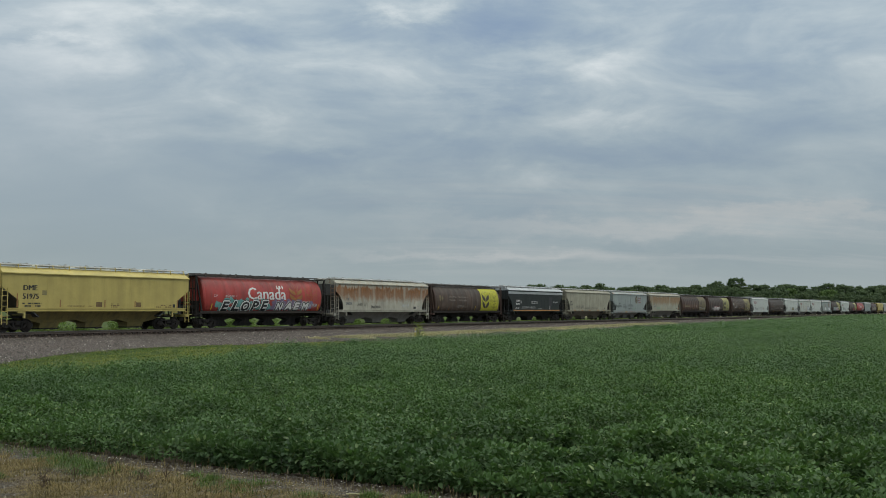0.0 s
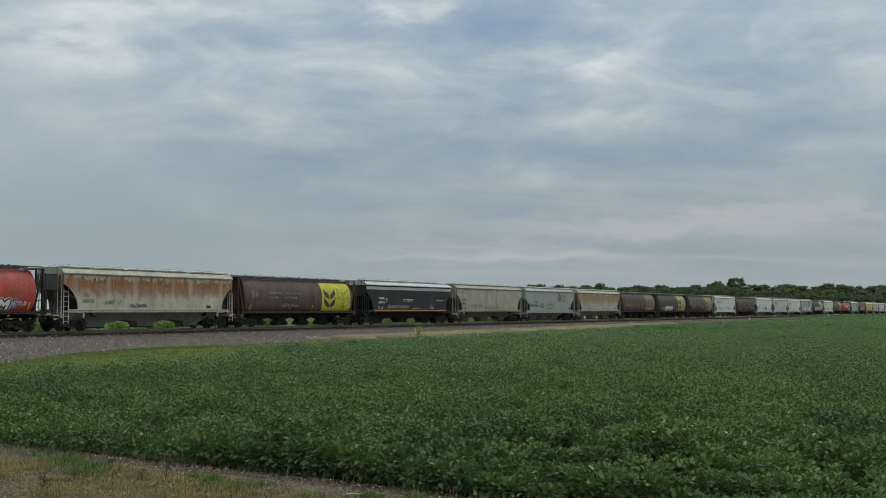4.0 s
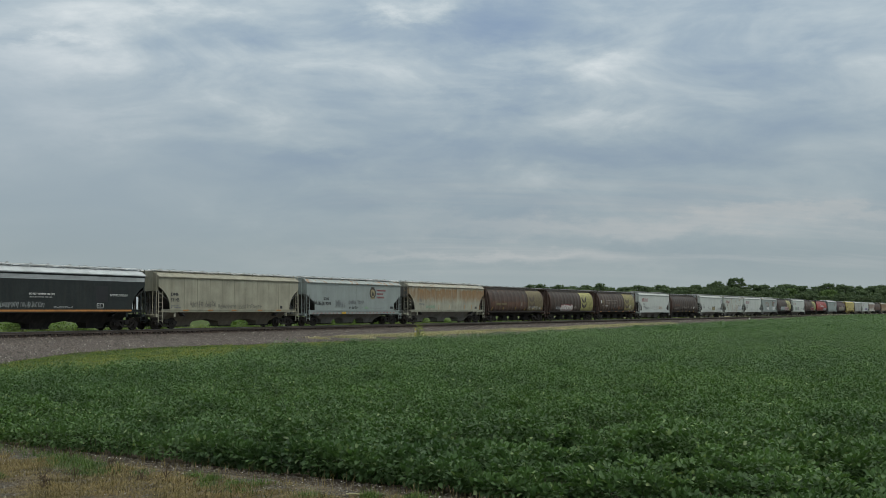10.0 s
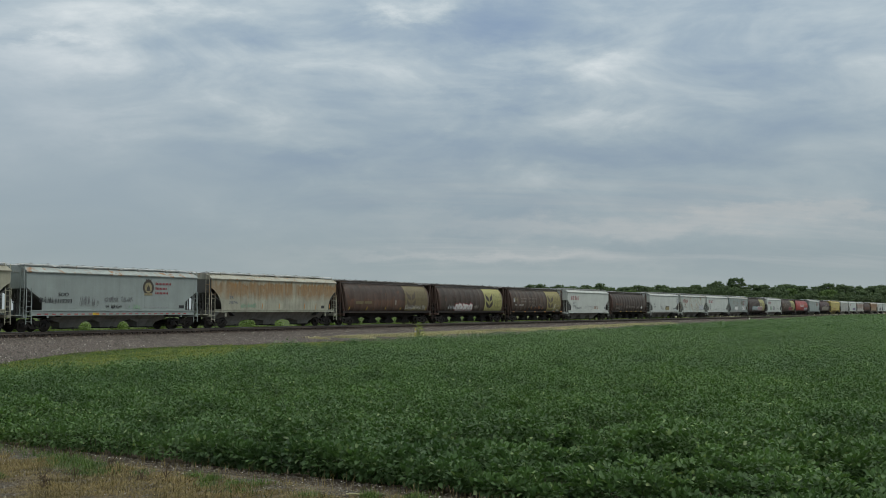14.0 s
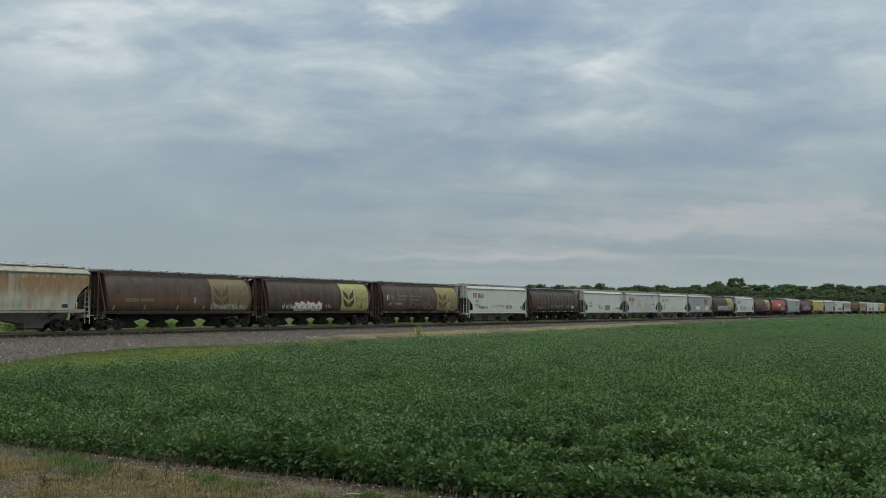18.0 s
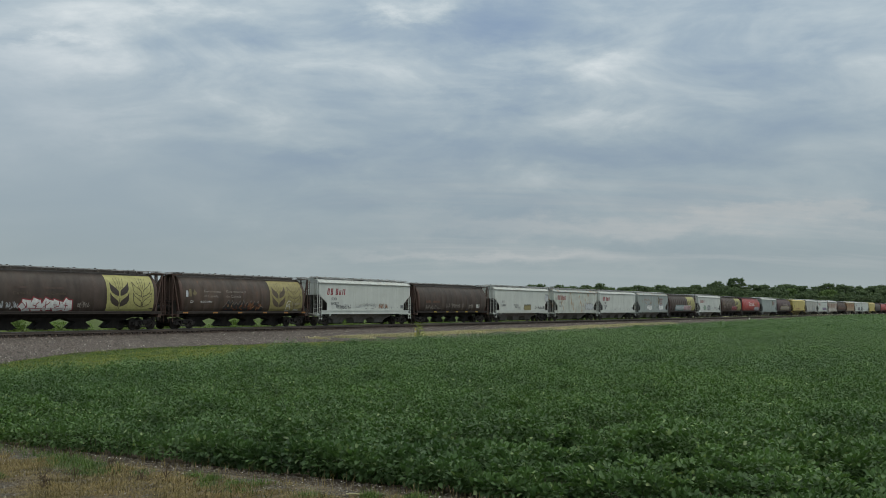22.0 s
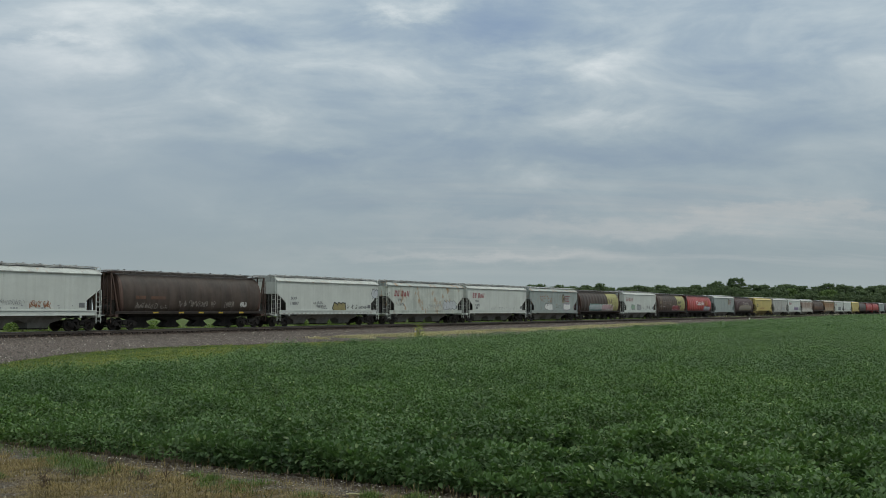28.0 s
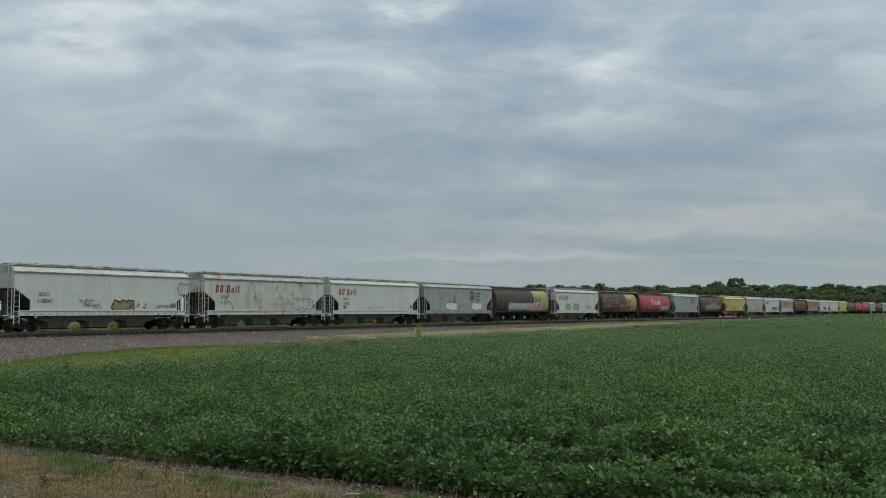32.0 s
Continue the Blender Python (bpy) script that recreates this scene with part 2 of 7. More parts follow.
def gravel(name, stops, scale=14.0, grass=0.0, oily=False):
    m, t, b = material(name, 0.92)
    b.inputs["Specular IOR Level"].default_value = 0.1
    tc = t.nodes.new("ShaderNodeTexCoord").outputs["Object"]
    vo = t.nodes.new("ShaderNodeTexVoronoi")
    vo.inputs["Scale"].default_value = scale
    t.links.new(tc, vo.inputs["Vector"])
    sep = t.nodes.new("ShaderNodeSeparateColor")
    t.links.new(vo.outputs["Color"], sep.inputs[0])
    stone = ramp(t, sep.outputs[0], stops)
    broad = noise_tex(t, mapped(t, tc, (0.5, 1.2, 1)), 0.5, 5.0, 0.6)
    col = mix(t, 1.0, stone, ramp(t, broad, [(0.3, 0.72), (0.7, 1.25)]), "MULTIPLY")
    if oily:
        sp = t.nodes.new("ShaderNodeSeparateXYZ")
        t.links.new(tc, sp.inputs[0])
        near_track = math_node(t, "ADD", math_node(t, "ABSOLUTE", sp.outputs[1]), math_node(t, "MULTIPLY", broad, 1.2))
        col = mix(t, 1.0, col, ramp(t, math_node(t, "MULTIPLY", near_track, 0.1), [(0.16, (0.42, 0.36, 0.32)), (0.30, (1, 1, 1))]), "MULTIPLY")
    if grass:
        g = noise_tex(t, tc, 1.1, 6.0, 0.66)
        litter = noise_tex(t, tc, 26.0, 5.0, 0.7)
        straw = mix(t, ramp(t, litter, [(0.34, 0.0), (0.66, 1.0)]), (0.075, 0.058, 0.036), (0.265, 0.205, 0.118))
        col = mix(t, ramp(t, g, [(0.60 - 0.2 * grass, 0.0), (0.72 - 0.2 * grass, 0.9)]), col, straw)
    t.links.new(col, b.inputs["Base Color"])
    bump(t, b, vo.outputs["Distance"], 0.9, 0.06)
    return m


M = {}
M["ballast"] = gravel("ballast_stone", [(0.0, (0.014, 0.011, 0.010)), (0.42, (0.056, 0.043, 0.037)), (0.82, (0.135, 0.108, 0.094)), (0.985, (0.34, 0.31, 0.285))], 13.0, 0.0, True)
M["shoulder"] = gravel("roadside_gravel", [(0.0, (0.030, 0.025, 0.020)), (0.6, (0.098, 0.086, 0.070)), (0.94, (0.17, 0.153, 0.127)), (1.0, (0.40, 0.37, 0.33))], 30.0, 0.75)
M["soil"] = plain("field_soil", (0.060, 0.046, 0.034), 0.95, 0.3, 3.0)
M["rail"] = paint("rail_steel", (0.115, 0.085, 0.068), 0.3, 0.25, 0.6)
M["railhead"] = plain("polished_rail", (0.32, 0.31, 0.30), 0.35, 0.1, 5.0, 0.9)
M["tie"] = plain("creosoted_timber", (0.026, 0.020, 0.017), 0.9, 0.3, 9.0)
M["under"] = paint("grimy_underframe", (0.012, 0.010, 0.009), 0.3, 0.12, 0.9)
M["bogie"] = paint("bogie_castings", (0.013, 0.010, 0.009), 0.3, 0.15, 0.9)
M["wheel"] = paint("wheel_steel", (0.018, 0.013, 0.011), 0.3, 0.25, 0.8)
M["tread"] = plain("wheel_tread", (0.25, 0.24, 0.23), 0.4, 0.1, 5.0, 0.8)


# ---------------------------------------------------------------- mesh tools
def link_mesh(name, verts, faces, mat=None, smooth=False):
    me = bpy.data.meshes.new(name)
    me.from_pydata(verts, [], faces)
    me.update()
    if mat:
        me.materials.append(mat)
    if smooth:
        me.polygons.foreach_set("use_smooth", [True] * len(me.polygons))
    return me


def quads_mesh(name, co, loops_per, mat, smooth=False):
    """A mesh from an array (n, k, 3): n separate faces of k corners."""
    n, k = co.shape[:2]
    me = bpy.data.meshes.new(name)
    me.vertices.add(n * k)
    me.vertices.foreach_set("co", co.reshape(-1).astype(np.float32))
    me.loops.add(n * k)
    me.loops.foreach_set("vertex_index", np.arange(n * k, dtype=np.int32))
    me.polygons.add(n)
    me.polygons.foreach_set("loop_start", np.arange(0, n * k, k, dtype=np.int32))
    me.polygons.foreach_set("loop_total", np.full(n, k, dtype=np.int32))
    me.update(calc_edges=True)
    me.materials.append(mat)
    return me


def indexed_mesh(name, co, faces, mat):
    """co (n, k, 3), faces: tuples of equal length into one island's k points."""
    n, k = co.shape[:2]
    fa = np.array(faces, dtype=np.int32)
    idx = (np.arange(n, dtype=np.int32)[:, None, None] * k + fa[None]).reshape(-1)
    me = bpy.data.meshes.new(name)
    me.vertices.add(n * k)
    me.vertices.foreach_set("co", co.reshape(-1).astype(np.float32))
    me.loops.add(len(idx))
    me.loops.foreach_set("vertex_index", idx)
    nf, c = n * fa.shape[0], fa.shape[1]
    me.polygons.add(nf)
    me.polygons.foreach_set("loop_start", np.arange(0, nf * c, c, dtype=np.int32))
    me.polygons.foreach_set("loop_total", np.full(nf, c, dtype=np.int32))
    me.update(calc_edges=True)
    me.materials.append(mat)
    return me


class Build:
    """Collects boxes, prisms and lofts into one mesh."""

    def __init__(self):
        self.v, self.f = [], []

    def add(self, verts, faces):
        o = len(self.v)
        self.v += [tuple(p) for p in verts]
        self.f += [tuple(i + o for i in f) for f in faces]
        return self

    def box(self, x0, x1, y0, y1, z0, z1):
        return self.add([(x0, y0, z0), (x1, y0, z0), (x1, y1, z0), (x0, y1, z0), (x0, y0, z1), (x1, y0, z1), (x1, y1, z1), (x0, y1, z1)],
                        [(3, 2, 1, 0), (4, 5, 6, 7), (0, 1, 5, 4), (1, 2, 6, 5), (2, 3, 7, 6), (3, 0, 4, 7)])

    def prism(self, outline, y0, y1):
        """Outline in x, z, drawn out along y."""
        n = len(outline)
        vs = [(x, y0, z) for x, z in outline] + [(x, y1, z) for x, z in outline]
        fs = [tuple(range(n)), tuple(range(2 * n - 1, n - 1, -1))]
        fs += [(i, i + n, (i + 1) % n + n, (i + 1) % n) for i in range(n)]
        return self.add(vs, fs)

    def loft(self, rings, caps=True):
        n = len(rings[0])
        vs = [p for r in rings for p in r]
        fs = [(k * n + i, k * n + (i + 1) % n, (k + 1) * n + (i + 1) % n, (k + 1) * n + i) for k in range(len(rings) - 1) for i in range(n)]
        if caps:
            fs += [tuple(range(n - 1, -1, -1)), tuple(range((len(rings) - 1) * n, len(rings) * n))]
        return self.add(vs, fs)

    def bar(self, a, b, w=0.04, d=None):
        """A square bar from a to b."""
        d = d or w
        a, b = Vector(a), Vector(b)
        ax = (b - a).normalized()
        side = ax.cross(Vector((0, 0, 1)))
        if side.length < 1e-3:
            side = Vector((1, 0, 0))
        side.normalize()
        upv = side.cross(ax).normalized()
        ring = [side * (s * w / 2) + upv * (q * d / 2) for s, q in ((-1, -1), (1, -1), (1, 1), (-1, 1))]
        return self.loft([[a + r for r in ring], [b + r for r in ring]])

    def lathe_y(self, prof, cx, cz, n=18):
        """Profile of (radius, y) turned about the axis through (cx, cz) along y."""
        rings = [[(cx + r * math.cos(2 * math.pi * i / n), y, cz + r * math.sin(2 * math.pi * i / n)) for i in range(n)] for r, y in prof]
        return self.loft(rings)

    def mesh(self, name, smooth_angle=None):
        me = bpy.data.meshes.new(name)
        me.from_pydata(self.v, [], self.f)
        bm = bmesh.new()
        bm.from_mesh(me)
        bmesh.ops.recalc_face_normals(bm, faces=bm.faces)
        if smooth_angle:
            for f in bm.faces:
                f.smooth = True
            for e in bm.edges:
                if len(e.link_faces) == 2 and e.calc_face_angle(0) > radians(smooth_angle):
                    e.smooth = False
        bm.to_mesh(me)
        bm.free()
        me.update()
        return me


MESHES = {}


def shared(key, fn, *args):
    k = (key, *args)
    if k not in MESHES:
        MESHES[k] = fn(*args)
    return MESHES[k]


def part(name, me, mat, parent, label="", at=None):
    ob = new(name, me)
    if not me.materials:
        me.materials.append(mat)
    ob.material_slots[0].link = "OBJECT"
    ob.material_slots[0].material = mat
    ob.parent = parent
    if at is not None:
        ob.matrix_basis = at
    if label:
        ob["label"] = label
    return ob


# ---------------------------------------------------------------- ground
FIELD_Z = -1.0
SOY_H = 0.54


def interp(x, pts):
    return float(np.interp(x, [p[0] for p in pts], [p[1] for p in pts]))


def field_z(x):
    """The field rises slightly in the distance."""
    return FIELD_Z + 0.42 * np.clip((np.asarray(x, dtype=float) - 120) / 200, 0, 1)


SOY_EDGE = [(-50, -31.5), (26, -31.5), (33, -28.5), (46, -22.0), (75, -21.2), (146, -15.5), (330, -9.0), (700, -7.0)]


def soy_edge(x):
    return np.interp(x, [p[0] for p in SOY_EDGE], [p[1] for p in SOY_EDGE])


GRAVEL_EDGE = [(-50, -29.0), (18, -26.0), (26, -22.0), (31, -18.0), (36, -15.2), (42, -13.0), (57, -13.6), (75, -16.0), (110, -15.0), (146, -13.0), (330, -7.5), (900, -6.0)]


def gravel_edge(x):
    return np.interp(x, [p[0] for p in GRAVEL_EDGE], [p[1] for p in GRAVEL_EDGE])


def ground_height(x, y):
    fz = float(field_z(x))
    if y < -1.5:
        toe = -5.2
        if y > toe:
            return -0.42 + (y + 1.5) / (toe + 1.5) * (-0.20)
        q = min(1.0, (toe - y) / 12.0)
        return -0.62 + q * (fz + 0.62)
    if y > 1.5:
        q = min(1.0, (y - 1.5) / 4.0)
        return -0.42 - q * 0.06
    return -0.42 + 0.20 * min(1.0, max(0.0, (1.38 - abs(y)) / 0.2))


def make_ground():
    xs = [-3000, -900, -200, -60] + list(range(-40, 340, 8)) + [380, 450, 600, 900, 1800, 3800]
    ys = [-3500, -900, -250, -120, -80, -60, -50, -40, -32, -28, -24, -21, -18, -15, -12, -9, -7, -5.2, -4.2, -3, -1.5, 1.5, 3, 4.5, 5.9, 9, 14, 30, 70, 150, 400, 1200, 4000]
    rnd = random.Random(4)
    vs = []
    for x in xs:
        for y in ys:
            h = ground_height(x, y) - 0.02
            if -28 < y < -5.5 or y > 5:
                h += rnd.uniform(-0.06, 0.05)
            vs.append((x, y, h))
    ny = len(ys)
    fs = [(i * ny + j, (i + 1) * ny + j, (i + 1) * ny + j + 1, i * ny + j + 1) for i in range(len(xs) - 1) for j in range(ny - 1)]
    m, t, b = material("field_ground", 0.95)
    b.inputs["Specular IOR Level"].default_value = 0.05
    tc = t.nodes.new("ShaderNodeTexCoord").outputs["Object"]
    n = noise_tex(t, tc, 0.8, 6.0, 0.62)
    fine = noise_tex(t, tc, 9.0, 4.0, 0.6)
    soil = mix(t, ramp(t, fine, [(0.3, 0.0), (0.7, 1.0)]), (0.045, 0.036, 0.028), (0.085, 0.066, 0.048))
    grass = mix(t, ramp(t, n, [(0.35, 0.0), (0.62, 1.0)]), (0.040, 0.072, 0.020), (0.085, 0.098, 0.038))
    stubble = mix(t, ramp(t, n, [(0.35, 0.0), (0.65, 1.0)]), (0.30, 0.27, 0.18), (0.40, 0.36, 0.25))
    sep = t.nodes.new("ShaderNodeSeparateXYZ")
    t.links.new(tc, sep.inputs[0])
    wob = math_node(t, "ADD", sep.outputs[1], math_node(t, "MULTIPLY", n, 3.0))
    col = mix(t, math_node(t, "GREATER_THAN", wob, -31.0), soil, grass)
    far_side = math_node(t, "MULTIPLY", math_node(t, "MULTIPLY", math_node(t, "GREATER_THAN", wob, 14.5), math_node(t, "LESS_THAN", wob, 75.0)), math_node(t, "GREATER_THAN", sep.outputs[0], 260.0))
    col = mix(t, far_side, col, stubble)
    t.links.new(col, b.inputs["Base Color"])
    bump(t, b, fine, 0.6, 0.05)
    me = link_mesh("ground", vs, fs, m)
    return tagged(new("ground", me), "flat farmland of dark soil with rough grass and pale stubble", "ground", kind="structure")


make_ground()


def make_ballast():
    xs = [-400, -100] + list(range(-40, 400, 4)) + [500, 700, 1000, 2000]
    rnd = random.Random(9)
    vs, fs = [], []
    for x in xs:
        edge = float(gravel_edge(x)) + rnd.uniform(-0.7, 0.7)
        edge = min(edge, -6.0)
        ys = [3.8, 2.6, 1.40, 1.12, 0.0, -1.12, -1.40, -3.2, -5.2, -7.0, -9.5, -12.5, edge - 0.01]
        for y in ys:
            y2 = max(y, edge)
            h = ground_height(x, y2) + 0.05 + (rnd.uniform(-0.035, 0.045) if abs(y2) > 1.2 else 0)
            vs.append((x, y2 + (0.0 if y2 == y else -0.02 * ys.index(y)), h if y > edge else h - 0.06))
    n = 13
    fs = [(i * n + j, i * n + j + 1, (i + 1) * n + j + 1, (i + 1) * n + j) for i in range(len(xs) - 1) for j in range(n - 1)]
    me = link_mesh("ballast", vs, fs, M["ballast"])
    return tagged(new("ballast", me), "wide bed of grey crushed stone ballast under the track", "ballast", kind="structure")


make_ballast()


def make_ballast_stones():
    """Loose stones on the open ballast slope."""
    rng = np.random.default_rng(12)
    n = 95000
    x = 26 + 190 * rng.random(n) ** 2.1
    top = -1.5
    low = gravel_edge(x)
    y = top + (low - top) * rng.random(n)
    z = np.array([ground_height(a, b) for a, b in zip(x, y)]) + 0.05
    s = rng.uniform(0.022, 0.052, n)
    base = np.array([(-1, -1, 0), (1, -1, 0), (1, 1, 0), (-1, 1, 0), (0, 0, 1.1)], dtype=float)
    co = base[None] * s[:, None, None] * (1 + 0.5 * (rng.random((n, 5, 3)) - 0.5))
    ang = rng.random(n) * 6.28
    c, sn = np.cos(ang)[:, None], np.sin(ang)[:, None]
    xy = np.stack([co[..., 0] * c - co[..., 1] * sn, co[..., 0] * sn + co[..., 1] * c, co[..., 2]], -1)
    xy += np.stack([x, y, z], -1)[:, None, :]
    m, t, b = material("loose_stone", 0.9)
    geo = t.nodes.new("ShaderNodeNewGeometry")
    t.links.new(ramp(t, geo.outputs["Random Per Island"], [(0.0, (0.020, 0.016, 0.014)), (0.4, (0.055, 0.044, 0.038)), (0.75, (0.115, 0.093, 0.080)), (0.97, (0.155, 0.130, 0.114)), (1.0, (0.46, 0.43, 0.40))]), b.inputs["Base Color"])
    me = indexed_mesh("ballast_stones", xy, [(0, 1, 4), (1, 2, 4), (2, 3, 4), (3, 0, 4)], m)
    return tagged(new("ballast_stones", me), "loose grey and whitish ballast stones beside the track", "stones", kind="stuff")


make_ballast_stones()


def make_roadside():
    """The gravelly verge of the lane from which the view is taken."""
    rnd = random.Random(3)
    vs, fs = [], []
    xs = [-30, -8, -4, 0, 2, 4, 5, 6, 7, 8, 9, 10, 11, 11.6]
    ys = [-140 + 4 * i for i in range(12)] + [-92 + 1.0 * i for i in range(70)] + [-20]
    for x in xs:
        for y in ys:
            h = FIELD_Z + 0.015 + rnd.uniform(-0.025, 0.03) + (0.0 if x > 6 else 0.02 * (6 - max(x, -4)))
            if x == 11.6:
                h = FIELD_Z - 0.01
            vs.append((x + (rnd.uniform(-0.25, 0.1) if x > 11 else 0), y, h))
    n = len(ys)
    fs = [(i * n + j, (i + 1) * n + j, (i + 1) * n + j + 1, i * n + j + 1) for i in range(len(xs) - 1) for j in range(n - 1)]
    me = link_mesh("roadside_verge", vs, fs, M["shoulder"])
    return tagged(new("roadside_verge", me), "stony roadside verge with dry weeds beside the bean field", "verge", kind="structure")


make_roadside()


# ---------------------------------------------------------------- track
def make_track():
    track = tagged(new("railway_track"), "single railway track with rusty rails on dark timber ties", "track", kind="structure")
    for side in (-1, 1):
        y = side * 0.755
        b = Build()
        prof = [(-0.07, -0.17), (0.07, -0.17), (0.07, -0.155), (0.012, -0.13), (0.012, -0.045), (0.036, -0.035), (0.036, -0.012), (-0.036, -0.012), (-0.036, -0.035), (-0.012, -0.045), (-0.012, -0.13), (-0.07, -0.155)]
        b.loft([[(x, y + py, pz) for py, pz in prof] for x in (-400, 1500)])
        r = part("rail", b.mesh("rail"), M["rail"], track, "rusty brown steel rail")
        h = Build().box(-400, 1500, y - 0.034, y + 0.034, -0.012, 0.0)
        part("railhead", h.mesh("railhead"), M["railhead"], r, "worn bright rail head")
    tie = Build().box(-0.115, 0.115, -1.3, 1.3, -0.32, -0.165)
    for q in (-1, 1):
        tie.box(-0.09, 0.09, q * 0.755 - 0.17, q * 0.755 + 0.17, -0.165, -0.150)
    me = tie.mesh("tie")
    rnd = random.Random(2)
    for i in range(260):
        ob = part("tie", me, M["tie"], track)
        ob.matrix_basis = pose(30 + i * 0.52, rnd.uniform(-0.05, 0.05), rnd.uniform(-0.012, 0.008), 0, 0, rnd.uniform(-1.2, 1.2))
    far = Build()
    for i in range(500):
        x = 30 + 260 * 0.52 + i * 0.52
        far.box(x - 0.115, x + 0.115, -1.3, 1.3, -0.32, -0.165)
    tagged(part("far_ties", far.mesh("far_ties"), M["tie"], track), kind="stuff")


make_track()


# ---------------------------------------------------------------- bean field
def wave(x, y, seed, scale):
    rng = np.random.default_rng(seed)
    out = np.zeros_like(x)
    for k in range(9):
        a = rng.random() * 6.283
        f = (0.4 + 1.3 * rng.random()) / scale
        out += np.sin((x * np.cos(a) + y * np.sin(a)) * f * 6.283 + rng.random() * 6.283)
    return out / 3.0


def canopy(x, y):
    """Height of the crop above its soil: rows 0.76 m apart square to the track, uneven plants."""
    h = SOY_H + 0.045 * wave(x, y, 5, 6.0) - 0.30 * np.clip((hollow(x, y) - 0.85) / 0.4, 0, 1) + 0.055 * wave(x, y, 6, 1.7) + 0.10 * wave(x, y, 7, 0.62)
    wheelway = np.clip(np.cos((np.round((x - 12.05) / 0.76) + 1.0) / 4 * 6.283), 0, 1) * np.clip(0.55 + 0.6 * wave(x * 0.2, y, 57, 5.0), 0, 1)
    return h + row_height(x, y) - 0.44 * row_gap(x, y) - 0.42 * wheelway


def hollow(x, y):
    """Thin stretches along single rows, more often along every fourth."""
    row = np.round((x - 12.05) / 0.76)
    return 0.65 * np.cos((row + 1.0) / 4 * 6.283) + 0.95 * wave(row * 11.3, y, 53, 4.2)


def row_height(x, y):
    """Each row stands higher and lower along its own length."""
    row = np.round((x - 12.05) / 0.76)
    return np.clip(0.145 * wave(row * 13.7, y, 61, 3.2) + 0.09 * wave(row * 7.3, y, 62, 0.75), -0.36, 0.17)


def row_gap(x, y):
    """0 on the rows, up to 1 between them where the rows have not closed."""
    rows = 0.5 + 0.5 * np.cos((x + 0.10 * wave(x, y, 8, 9.0)) / 0.76 * 6.283)
    return np.clip(0.70 + 0.7 * wave(x, y, 9, 4.5), 0.15, 1) * (1 - rows) ** 1.5


LEAF = np.array([(0, 0, 0), (0.30, 0.32, 0.07), (0.64, 0.25, 0.05), (1.0, 0.0, -0.10), (0.64, -0.25, 0.05), (0.30, -0.32, 0.07)])


def leaf_array(rng, x, y, z, size, tilt, droop=0.0, az=None, pitch=None):
    """Leaflets at the points given, turned at random unless told how; (n, 6, 3)."""
    n = len(x)
    az = rng.random(n) * 6.283 if az is None else az
    pitch = rng.normal(droop, tilt, n) if pitch is None else pitch
    roll = rng.normal(0, tilt, n)
    base = LEAF[None] * size[:, None, None]
    cx, sx = np.cos(roll)[:, None], np.sin(roll)[:, None]
    p = np.stack([base[..., 0], base[..., 1] * cx - base[..., 2] * sx, base[..., 1] * sx + base[..., 2] * cx], -1)
    cy, sy = np.cos(pitch)[:, None], np.sin(pitch)[:, None]
    p = np.stack([p[..., 0] * cy + p[..., 2] * sy, p[..., 1], -p[..., 0] * sy + p[..., 2] * cy], -1)
    cz, sz = np.cos(az)[:, None], np.sin(az)[:, None]
    p = np.stack([p[..., 0] * cz - p[..., 1] * sz, p[..., 0] * sz + p[..., 1] * cz, p[..., 2]], -1)
    return p + np.stack([x, y, z], -1)[:, None, :]


# the third, pale green is leaf glint put into a few leaves' colour
M["soy"] = leafy("bean_leaves", (0.060, 0.106, 0.044), (0.081, 0.141, 0.058), (0.24, 0.30, 0.16), 0.50, 0.26, 0.12, 0.20, 0.28)
SOY_X0 = 11.9


